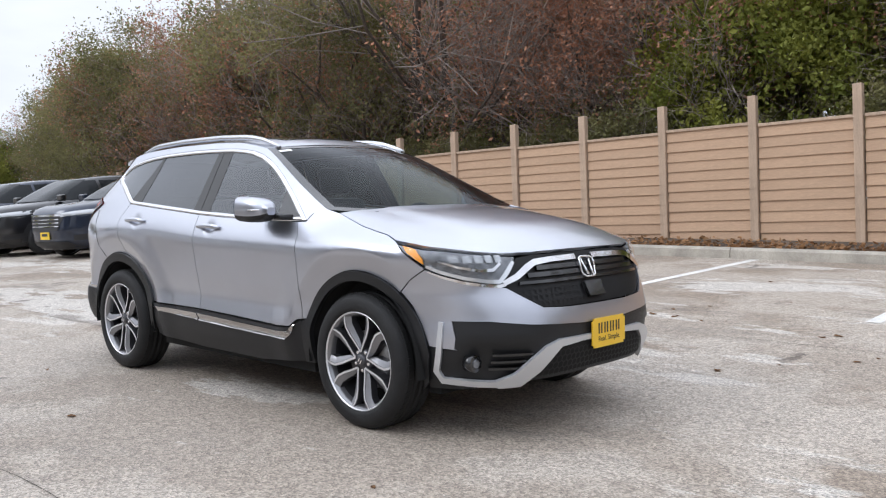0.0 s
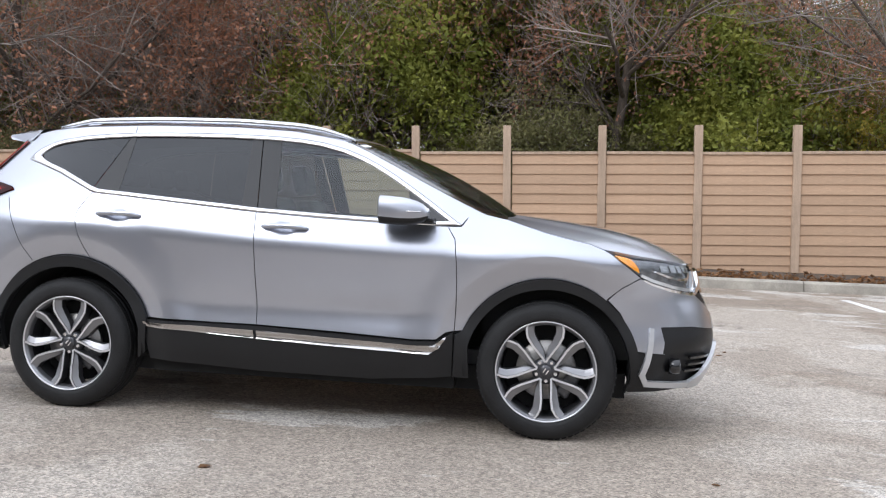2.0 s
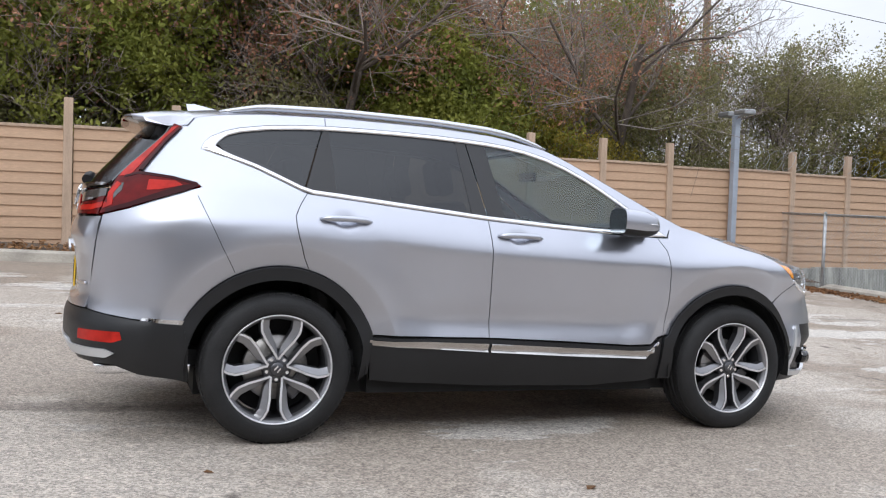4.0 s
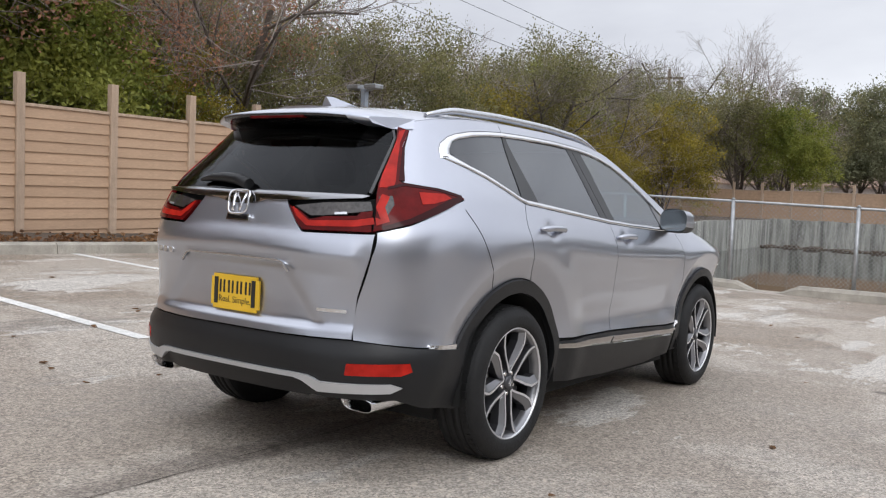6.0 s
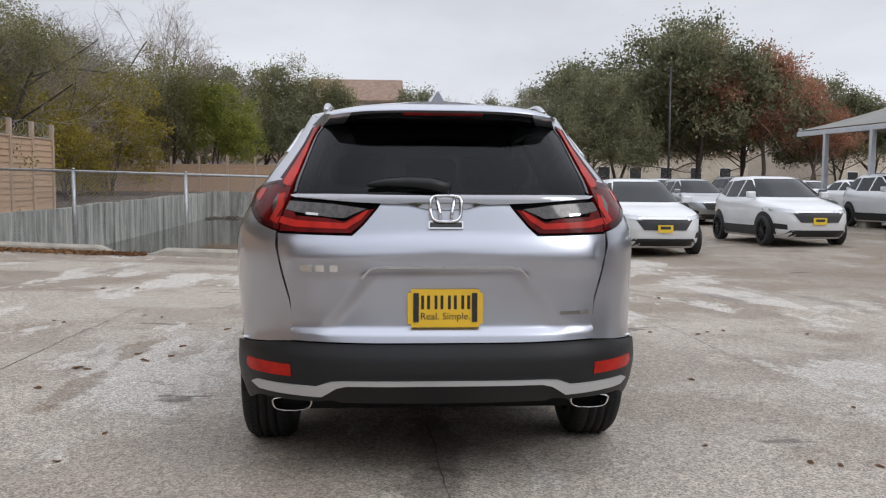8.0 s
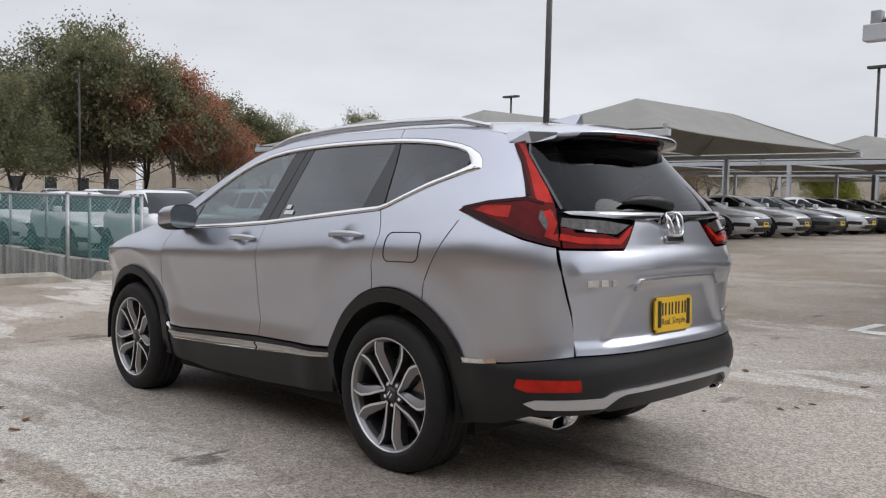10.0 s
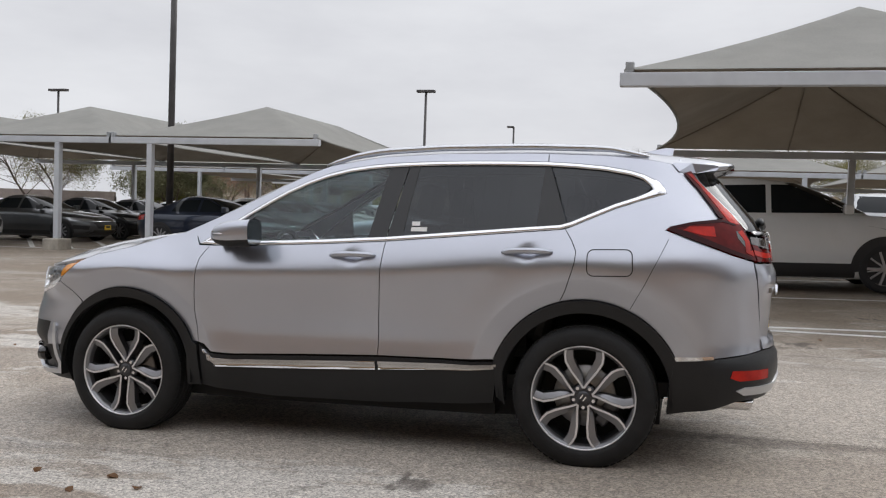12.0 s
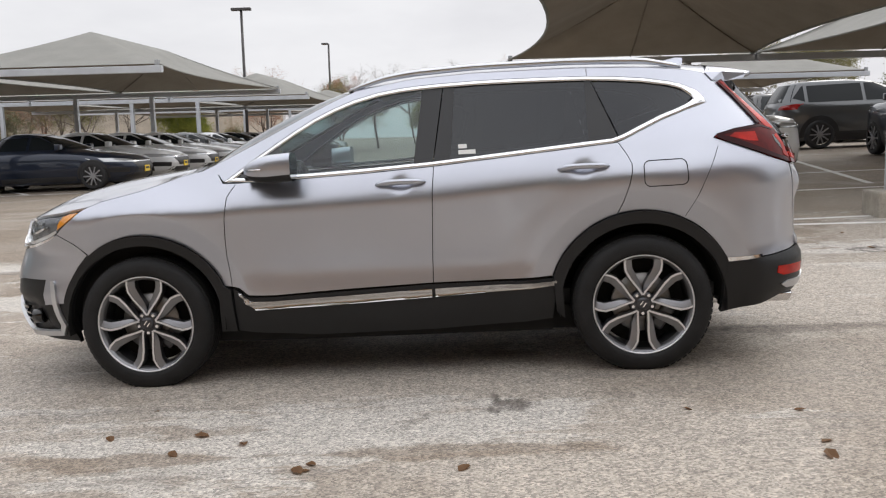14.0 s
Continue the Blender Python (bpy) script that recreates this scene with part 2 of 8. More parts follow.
    l.new(speck.outputs["Result"], sc2.inputs["Scale"])
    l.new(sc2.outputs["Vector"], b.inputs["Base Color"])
    wet = n.new("ShaderNodeMapRange")
    wet.inputs["From Min"].default_value, wet.inputs["From Max"].default_value = 0.3, 0.7
    wet.inputs["To Min"].default_value, wet.inputs["To Max"].default_value = 0.55, 0.9
    l.new(noise_at(0.8, 4, 0.6, (1, 1, 1), 5.0), wet.inputs["Value"])
    l.new(wet.outputs["Result"], b.inputs["Roughness"])
    bp = n.new("ShaderNodeBump")
    bp.inputs["Strength"].default_value, bp.inputs["Distance"].default_value = 0.55, 0.006
    l.new(vor.outputs["Distance"], bp.inputs["Height"])
    l.new(bp.outputs["Normal"], b.inputs["Normal"])
    return m


PAVING = paving_material()
LINE_PAINT = mat("worn_white_paint", (0.72, 0.71, 0.68), 0.7, vary=0.16, scale=5.0, fine=0.22, fine_scale=60, bump=0.3)
SOIL = mat("leaf_soil", (0.10, 0.075, 0.055), 0.95, vary=0.4, scale=3.0, fine=0.4, fine_scale=40, bump=0.8, bump_scale=25)
KERB = mat("kerb_concrete", (0.37, 0.34, 0.29), 0.85, vary=0.22, scale=3.0, fine=0.15, fine_scale=70, bump=0.3)
BOARD = mat("tan_fence_board", (0.455, 0.305, 0.198), 0.75, vary=0.10, scale=1.5, fine=0.10, fine_scale=30, bump=0.35, bump_scale=25, stretch=(0.5, 4, 6), hue_random=0.07)
POST = mat("tan_fence_post", (0.44, 0.325, 0.235), 0.8, vary=0.15, scale=3.0, fine=0.12, bump=0.35, stretch=(4, 4, 0.5), hue_random=0.06)
WALL_CONC = mat("stained_concrete", (0.33, 0.33, 0.30), 0.9, vary=0.55, scale=1.6, fine=0.25, fine_scale=18, bump=0.5, bump_scale=12, stretch=(2.2, 2.2, 0.22))
GALV = mat("galvanised_steel", (0.42, 0.43, 0.44), 0.5, 0.85, vary=0.15, scale=9.0)
PAINTED_STEEL = mat("pale_painted_steel", (0.55, 0.57, 0.60), 0.45, vary=0.08, scale=2.0)
POLE_STEEL = mat("dark_bronze_pole", (0.075, 0.07, 0.07), 0.5, 0.2, vary=0.2, scale=2.0)
LAMP_POLE = mat("blue_grey_pole", (0.33, 0.37, 0.43), 0.5, 0.2, vary=0.15, scale=2.0)
# one canopy cloth in two tones: underside darkened and browned to paint its shade
CLOTH = mat("canopy_cloth_lit_top", (0.40, 0.395, 0.368), 0.9, vary=0.07, scale=1.2, fine=0.06, fine_scale=50, bump=0.15, bump_scale=120)
CLOTH_IN = mat("canopy_cloth_shaded_underside", (0.33, 0.285, 0.23), 0.9, vary=0.08, scale=1.2, fine=0.06, fine_scale=50, bump=0.15, bump_scale=120)
WATER = mat("still_dark_water", (0.030, 0.030, 0.020), 0.05, spec=0.4, bump=0.04, bump_scale=1.2, vary=0.4, scale=0.3)
BARK = mat("grey_brown_bark", (0.115, 0.092, 0.075), 0.9, vary=0.3, scale=6.0, fine=0.25, fine_scale=40, bump=0.5, stretch=(3, 3, 0.6))
TWIG = mat("bare_twig", (0.31, 0.255, 0.22), 0.9, vary=0.25, scale=2.0, island=0.3)
PALE_TWIG = mat("pale_bare_twig", (0.26, 0.225, 0.20), 0.9, vary=0.25, scale=2.0, island=0.3)
WOOD_POLE = mat("weathered_pole_wood", (0.20, 0.14, 0.10), 0.85, vary=0.25, scale=3.0, bump=0.4, stretch=(6, 6, 0.6))
CABLE = mat("black_cable", (0.03, 0.03, 0.03), 0.6)


def leaf_mat(name, colour, other, k=0.28):
    """Leaves that let some of the light through."""
    return let_light_through(mat(name, colour, 0.6, spec=0.25, vary=0.25, scale=0.7, other=other, island=k), 0.4)


def let_light_through(m, share):
    n, l, b = link_tree(m)
    tl, mx = n.new("ShaderNodeBsdfTranslucent"), n.new("ShaderNodeMixShader")
    l.new(b.inputs["Base Color"].links[0].from_socket, tl.inputs["Color"])
    mx.inputs["Fac"].default_value = share
    l.new(b.outputs["BSDF"], mx.inputs[1])
    l.new(tl.outputs["BSDF"], mx.inputs[2])
    l.new(mx.outputs["Shader"], n["Material Output"].inputs["Surface"])
    return m


GREEN = leaf_mat("dark_green_leaf", (0.165, 0.205, 0.036), (0.36, 0.36, 0.075))
YELLOWGREEN = leaf_mat("yellow_green_leaf", (0.23, 0.19, 0.030), (0.42, 0.33, 0.055))
RUST = leaf_mat("rust_leaf", (0.37, 0.175, 0.112), (0.54, 0.285, 0.175))
OLIVE = leaf_mat("dull_olive_leaf", (0.19, 0.195, 0.080), (0.31, 0.28, 0.125))
OAK = leaf_mat("live_oak_leaf", (0.17, 0.18, 0.10), (0.29, 0.285, 0.165))
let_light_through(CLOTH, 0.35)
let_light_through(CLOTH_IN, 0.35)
LITTER = leaf_mat("fallen_leaf", (0.22, 0.105, 0.05), (0.34, 0.20, 0.10), 0.5)


# ---- ground ----
PIT = (11.25, 44.0, -3.62, 9.62)


def ground_sheet():
    xs = sorted(set(list(np.round(np.arange(-60, 61, 1.5), 3)) + [-400, -250, -160, -110, -80, 80, 110, 160, 250, 400] + [PIT[0], PIT[1]]))
    ys = sorted(set(list(np.round(np.arange(-60, 31, 1.5), 3)) + [-400, -250, -160, -110, -80, 45, 70, 110, 160, 250, 400] + [PIT[2], PIT[3]]))
    bm = bmesh.new()
    v = [[bm.verts.new((x, y, float(ground_z(x, y)))) for y in ys] for x in xs]
    for i in range(len(xs) - 1):
        for j in range(len(ys) - 1):
            cx, cy = (xs[i] + xs[i + 1]) / 2, (ys[j] + ys[j + 1]) / 2
            if PIT[0] < cx < PIT[1] and PIT[2] < cy < PIT[3]:
                continue
            bm.faces.new((v[i][j], v[i + 1][j], v[i + 1][j + 1], v[i][j + 1])).smooth = True
    return thing("ground", bm, PAVING, "worn tan concrete parking lot with damp brown stains", "ground", kind="structure", smooth=True)


ground = ground_sheet()


def strip_on_ground(name, a, b, width, label, parent=None, lift=0.004):
    """A painted stripe that lies on the paving."""
    bm = bmesh.new()
    a, b = Vector((*a, 0)), Vector((*b, 0))
    d = (b - a).normalized()
    s = Vector((-d.y, d.x, 0)) * width / 2
    n = max(2, int((b - a).length / 0.5))
    rows = []
    for k in range(n + 1):
        p = a + (b - a) * k / n
        rows.append([bm.verts.new((q.x, q.y, float(ground_z(q.x, q.y)) + lift)) for q in (p - s, p + s)])
    for r, t in zip(rows, rows[1:]):
        bm.faces.new((r[0], t[0], t[1], r[1]))
    return thing(name, bm, LINE_PAINT, label, "road marking", "painted lines on the lot", "structure")


for a, b in (((-0.72, 2.66), (-0.60, 8.2)), ((2.36, 3.92), (2.26, 8.38)), ((5.42, 6.1), (5.30, 7.35))):
    strip_on_ground("parking_line", a, b, 0.125, "worn white parking bay line on concrete")
for a, b in (((-0.95, -5.35), (-7.0, -5.35)), ((-1.1, -5.30), (-5.6, -4.72)), ((-1.0, -8.45), (-9.0, -8.45)), ((-1.0, -5.4), (-1.05, -5.9)),
             ((-7.2, -14.6), (-6.6, -9.0)), ((-1.0, -11.3), (-9.0, -11.3))):
    strip_on_ground("bay_line", a, b, 0.12, "white painted line beside the shade canopy")
strip_on_ground("hatch_line", (9.2, -14.95), (30.0, -14.95), 0.12, "white painted edge line of a hatched strip")
for k in range(9):
    x = 10.6 + 1.25 * k
    strip_on_ground("hatch_line", (x, -15.1), (x + 3.4, -18.9), 0.14, "white painted diagonal hatching stripe")


# joints and cracks between the slabs
JOINT = mat("dirty_joint", (0.075, 0.062, 0.05), 0.95, vary=0.3, scale=6.0)
jr = random.Random(17)
for y0, xa, xb, wide in ((0.0, -7.5, -1.0, 0.007), (2.72, -1.2, 3.4, 0.009), (-2.45, 0.2, 5.6, 0.006)):
    bm = bmesh.new()
    last, dy, x = None, 0.0, xa
    while x < xb:
        dy = 0.95 * dy + jr.gauss(0, 0.006)
        w = wide * jr.uniform(0.35, 1.0)
        row = [bm.verts.new((x, y0 + dy + e, float(ground_z(x, y0 + dy + e)) + 0.003)) for e in (-w / 2, w / 2)]
        if last:
            bm.faces.new((last[0], row[0], row[1], last[1]))
        last = row
        x += jr.uniform(0.05, 0.14)
    thing("paving_crack", bm, JOINT, "thin dark crack between concrete slabs", "crack", "cracks in the paving", "structure")


# ---- kerb, bed and wooden fence along the lot ----
def fence_y(x):
    return 9.27 + 0.02 * x


soil_bm = bmesh.new()
sx = list(np.arange(-60, 11.3, 2.0)) + [11.2]
rows = []
for x in sx:
    rows.append([soil_bm.verts.new((x, y, z)) for y, z in ((8.42, float(ground_z(x, 8.4)) + 0.115), (8.9, float(ground_z(x, 8.9)) + 0.16), (9.3, float(ground_z(x, 9.2)) + 0.20),
                                                          (12.0, float(ground_z(x, 9.2)) + 0.25), (40.0, float(ground_z(x, 9.2)) + 0.35))])
for r, t in zip(rows, rows[1:]):
    for j in range(4):
        soil_bm.faces.new((r[j], t[j], t[j + 1], r[j + 1]))
thing("planting_bed", soil_bm, SOIL, "bare brown soil with leaf litter under the fence", "soil", kind="structure", smooth=True)

bank_bm = bmesh.new()
box(bank_bm, (11.2, 9.72, -1.5), (70, 40, 0.36))
thing("far_bank", bank_bm, SOIL, "leaf covered earth bank behind the basin fence", "soil", kind="structure")

kerb_bm = bmesh.new()
prof = [(-0.10, -0.05), (-0.085, 0.12), (-0.05, 0.15), (0.07, 0.155), (0.07, -0.05)]


def sweep(bm, pts, profile):
    rings = []
    for k, p in enumerate(pts):
        d = (Vector(pts[min(k + 1, len(pts) - 1)]) - Vector(pts[max(k - 1, 0)])).normalized()
        s = Vector((-d.y, d.x, 0)).normalized()
        rings.append([bm.verts.new(Vector(p) + s * a + Vector((0, 0, b))) for a, b in profile])
    for r, t in zip(rings, rings[1:]):
        for i in range(len(profile) - 1):
            bm.faces.new((r[i], t[i], t[i + 1], r[i + 1]))
    bm.faces.new(rings[0])
    bm.faces.new(rings[-1][::-1])


kerb = holder("kerb", pose(0, 0, 0), "pale concrete kerb edging the lot below the fence", "kerb", kind="structure")
x = -40.0
while x < 8.0:
    bm = bmesh.new()
    x1 = min(x + 3.0, 8.2)
    sweep(bm, [(u, 8.34, float(ground_z(u, 8.34))) for u in np.linspace(x + 0.006, x1 - 0.006, 4)], prof)
    part("kerb_stone", bm, KERB, kerb)
    x = x1
bm = bmesh.new()
sweep(bm, [(8.206 + 1.5 * math.sin(a), 8.34 + 0.9 * (1 - math.cos(a)), float(ground_z(8.2, 8.34))) for a in np.linspace(0, 1.5, 8)], prof)
part("kerb_stone", bm, KERB, kerb)

SPACING, X0 = 1.545, 2.04
board_bm = bmesh.new()
box(board_bm, (0.0, -0.018, 0.0), (1.40, 0.018, 0.172), bevel=0.004)
for v in board_bm.verts:
    if v.co.z > 0.1:
        v.co.y += 0.022
BOARD_ME = mesh_of("fence_board", board_bm, BOARD)
post_bm = bmesh.new()
box(post_bm, (-0.065, -0.055, -0.35), (0.065, 0.055, 2.32), bevel=0.008)
POST_ME = mesh_of("fence_post", post_bm, POST)
cap_bm = bmesh.new()
box(cap_bm, (0.0, -0.03, 0.0), (1.41, 0.03, 0.045), bevel=0.004)
CAP_ME = mesh_of("fence_cap", cap_bm, POST)


def fence_run(name, a, b, n, base, top_posts, boards, label, reach=None):
    """A run of posts at even steps with horizontal boards slotted between them; a, b: ground points of the first and last post."""
    f = holder(name, pose(0, 0, 0), label, "fence", kind="structure")
    a, b = Vector(a), Vector(b)
    turn = math.degrees(math.atan2(b.y - a.y, b.x - a.x))
    rng = random.Random(5)
    rest = bmesh.new()
    for k in range(n + 1):
        p = a + (b - a) * k / n
        z0 = base(p.x)
        piece("fence_post", POST_ME, f, pose(p.x, p.y, top_posts(p.x) - 2.32, 0, rng.uniform(-0.5, 0.5), turn))
        if k == n:
            break
        q = p + (b - a) / n * 0.05
        top = top_posts(p.x) - 0.46 + rng.uniform(-0.02, 0.02)
        piece("fence_cap", CAP_ME, f, pose(q.x, q.y, top, 0, rng.uniform(-0.3, 0.3), turn) @ Matrix.Diagonal((((b - a).length / n - 0.14) / 1.41, 1, 1, 1)))
        for j in range(boards):
            z = top - 0.163 * (j + 1)
            if z < z0 - 0.20:
                break
            lean = rng.uniform(-0.003, 0.003)
            m = pose(q.x - lean * math.sin(radians(turn)), q.y + lean * math.cos(radians(turn)), z, 0, rng.uniform(-0.2, 0.2), turn) @ Matrix.Diagonal((((b - a).length / n - 0.13) / 1.40, 1, 1, 1))
            if reach is None or reach[0] <= p.x <= reach[1]:
                piece("fence_board", BOARD_ME, f, m)
            else:
                rest.from_mesh(BOARD_ME)
                rest.verts.ensure_lookup_table()
                for v in rest.verts[-len(BOARD_ME.vertices):]:
                    v.co = m @ v.co
    if len(rest.verts):
        tagged(part("far_boards", rest, BOARD, f), kind="stuff")
    else:
        rest.free()
    return f


K0, K1 = -27, 12
xa, xb = X0 + K0 * SPACING, X0 + K1 * SPACING
fence_run("wooden_fence", (xa, fence_y(xa), 0), (xb, fence_y(xb), 0), K1 - K0, lambda x: float(ground_z(x, 9.2)) + 0.2 if x < 11 else 0.36, lambda x: 2.73, 13,
          "tall tan fence of horizontal boards between posts", (-12, 22))
fence_run("far_wooden_fence", (45.2, 40, 0), (45.2, -8.3, 0), 31, lambda x: 0.2, lambda x: 2.35, 12, "distant tan board fence beyond the basin", (0, 1))

# razor wire over the fence above the basin
wire_bm = bmesh.new()
for k in range(30):
    x = 10.4 + 0.34 * k
    rad = 0.20 + 0.03 * math.sin(k * 1.7)
    pipe(wire_bm, [(x + 0.12 * math.sin(a) + 0.03 * a, fence_y(x) + rad * math.cos(a), 2.52 + rad * math.sin(a)) for a in np.linspace(0, 2 * math.pi, 11)], 0.006, 3)
thing("razor_wire", wire_bm, GALV, "coils of thin razor wire along the fence top", "wire", kind="stuff")

# ---- the basin ahead of the car ----
bm = bmesh.new()
box(bm, (PIT[0], PIT[2], -2.3), (PIT[1], PIT[3], -2.0))
thing("basin_floor", bm, SOIL, "muddy floor of the water basin", "basin", kind="structure")
bm = bmesh.new()
box(bm, (PIT[0], PIT[2], -1.6), (PIT[1], PIT[3], -1.05))
thing("basin_water", bm, WATER, "still dark water standing in the basin", "water", kind="structure")
bm = bmesh.new()
for k in range(22):
    y = -3.4 + 0.6 * k
    box(bm, (42.6 - 0.5 * math.sin(k * 1.9), y, -1.4), (43.98, y + 0.62, -0.98 + 0.05 * math.sin(k * 2.7)))
thing("mud_bank", bm, SOIL, "muddy bank with debris below the end wall", "mud", kind="structure")
rng = random.Random(11)


def basin_wall(name, a, b, z0, z1, thick, label):
    """A cast wall of panels with a rough top and upright board marks."""
    w = holder(name, pose(0, 0, 0), label, "wall", kind="structure")
    a, b = Vector(a), Vector(b)
    n = max(1, round((b - a).length / 1.2))
    d = (b - a) / n
    s = Vector((-d.y, d.x, 0)).normalized() * thick
    for k in range(n):
        bm = bmesh.new()
        p, q, hop = a + d * k + d * 0.004, a + d * (k + 1) - d * 0.004, rng.uniform(-0.03, 0.03)
        zt = z1 + hop
        vs = [bm.verts.new((u.x, u.y, z)) for z in (z0, zt) for u in (p, q, q + s, p + s)]
        for f in ((0, 1, 5, 4), (1, 2, 6, 5), (2, 3, 7, 6), (3, 0, 4, 7), (4, 5, 6, 7)):
            bm.faces.new([vs[i] for i in f])
        for r in range(2):
            e = p + d * rng.uniform(0.1, 0.9)
            box(bm, (-0.02, -0.012, z0), (0.02, 0.0, zt - 0.1), pose(e.x, e.y, 0, 0, 0, math.degrees(math.atan2(d.y, d.x))))
        part("wall_panel", bm, WALL_CONC, w)
    return w


basin_wall("wall_south", (PIT[1], PIT[2] + 0.02, 0), (PIT[0], PIT[2] + 0.02, 0), -2.2, -0.12, 0.24, "stained ribbed concrete side wall of the basin")
basin_wall("wall_east", (PIT[1] - 0.02, PIT[3], 0), (PIT[1] - 0.02, PIT[2], 0), -2.2, 0.40, 0.3, "stained pale concrete end wall of the basin")
basin_wall("wall_north", (PIT[0] - 0.5, PIT[3] - 0.25, 0), (PIT[1], PIT[3] - 0.05, 0), -2.2, 0.34, 0.35, "stained concrete wall below the wooden fence")
basin_wall("wall_west", (PIT[0] + 0.04, PIT[2], 0), (PIT[0] + 0.04, PIT[3], 0), -2.2, -0.36, 0.05, "concrete near wall of the basin")


def edge_stone(x, y0, y1, h, label):
    """A long low precast stone with sloping ends."""
    bm = bmesh.new()
    z = float(ground_z(x, (y0 + y1) / 2)) - 0.03
    prof2 = [(-0.16, 0.0), (-0.13, h * 0.75), (-0.07, h), (0.08, h), (0.13, 0.0)]
    ring = []
    for t, k in ((0, 0.12), (0.12, 1.0), (0.5, 1.04), (0.88, 1.0), (1, 0.12)):
        y = y0 + (y1 - y0) * t
        zz = float(ground_z(x, y)) - 0.03
        ring.append([bm.verts.new((x + a, y, zz + b * k)) for a, b in prof2])
    for r, t in zip(ring, ring[1:]):
        for i in range(4):
            bm.faces.new((r[i], r[i + 1], t[i + 1], t[i]))
    bm.faces.new(ring[0][::-1])
    bm.faces.new(ring[-1])
    return thing("edge_stone", bm, KERB, label, "kerb stone", "kerb stones at the basin")


edge_stone(10.85, -2.45, 0.95, 0.20, "weathered concrete kerb stone with sloped ends by the basin")
edge_stone(10.95, -3.95, -2.72, 0.17, "broken weathered concrete kerb stone by the basin")
edge_stone(10.9, 1.2, 4.6, 0.17, "weathered concrete kerb stone with sloped ends by the basin")
edge_stone(10.9, 5.0, 8.3, 0.17, "weathered concrete kerb stone with sloped ends by the basin")


def wire_fence(name, a, b, height, posts, label, screen=None, seed=3, mesh=True):
    """Steel posts with a top rail, woven wire and, on some, a cloth screen. a, b: (x, y, foot)."""
    f = holder(name, pose(0, 0, 0), label, "fence", kind="structure")
    a, b = Vector(a), Vector(b)
    for t in posts:
        p = a + (b - a) * t
        bm = tube(bmesh.new(), p - Vector((0, 0, 0.3)), p + Vector((0, 0, height + 0.03)), 0.035, n=10)
        tube(bm, p + Vector((0, 0, height + 0.03)), p + Vector((0, 0, height + 0.06)), 0.042, 0.015, n=10)
        part("post", bm, GALV, f)
    up = Vector((0, 0, height))
    part("top_rail", tube(bmesh.new(), a + up, b + up, 0.024, n=8), GALV, f)
    length = (b - a).length
    d = (b - a) / length
    bm = bmesh.new()
    if mesh:
        step = 0.075
        for sgn in (1, -1):
            u = -height
            while u < length:
                s0, s1 = max(u, 0), min(u + height, length)
                z0, z1 = (s0 - u), (s1 - u)
                if sgn < 0:
                    z0, z1 = height - z0, height - z1
                p, q = a + d * s0 + Vector((0, 0, z0)), a + d * s1 + Vector((0, 0, z1))
                if (q - p).length > 0.05:
                    tube(bm, p, q, 0.0024, n=3, caps=False)
                u += step
        tagged(part("woven_wire", bm, GALV, f), kind="stuff")
    else:
        bm.free()
    if screen:
        bm = bmesh.new()
        side = Vector((-d.y, d.x, 0))
        n = int(length / 0.4)
        rows = []
        for k in range(n + 1):
            p = a + d * (length * k / n)
            sag = 0.02 * math.sin(k * 1.3) + 0.015 * math.sin(k * 3.1)
            rows.append([bm.verts.new(p + side * (0.03 + sag) + Vector((0, 0, z))) for z in (0.06, height * 0.5, height - 0.03 + sag)])
        for r, t in zip(rows, rows[1:]):
            for j in range(2):
                bm.faces.new((r[j], t[j], t[j + 1], r[j + 1]))
        part("screen", bm, screen, f, "torn teal green privacy mesh", smooth=True)
    return f


TEAL = mat("teal_mesh_screen", (0.012, 0.24, 0.225), 0.8, vary=0.25, scale=1.5, fine=0.2, alpha=0.50)
wire_fence("chain_fence", (11.02, 9.4, 0.02), (11.02, -3.5, -0.27), 1.44, [0.09, 0.272, 0.43, 0.59, 0.75, 0.91, 1.0], "galvanised chain link fence along the basin edge")
wire_fence("screened_fence", (11.05, -3.68, -0.12), (44.0, -3.68, -0.12), 1.30, [k / 14 for k in range(15)], "chain link fence with torn teal mesh screen", TEAL, mesh=False)

# ---- light pole at the end of the kerb ----
pole = holder("flood_light_pole", pose(9.66, 9.30, 0.05), "blue grey steel pole with two flood lights", "light pole")
bm = box(bmesh.new(), (-0.06, -0.06, 0), (0.06, 0.06, 3.3), bevel=0.008)
part("pole", bm, LAMP_POLE, pole)
bm = box(bmesh.new(), (-0.16, -0.16, 0), (0.16, 0.16, 0.03), bevel=0.004)
part("base_plate", bm, LAMP_POLE, pole)
for y, nm in ((-0.24, "flood_light"), (0.24, "flood_light")):
    bm = box(bmesh.new(), (-0.14, y - 0.16, 3.30), (0.14, y + 0.16, 3.40), bevel=0.02)
    tube(bm, (0, y * 0.2, 3.27), (0, y, 3.31), 0.025)
    part(nm, bm, GALV, pole)


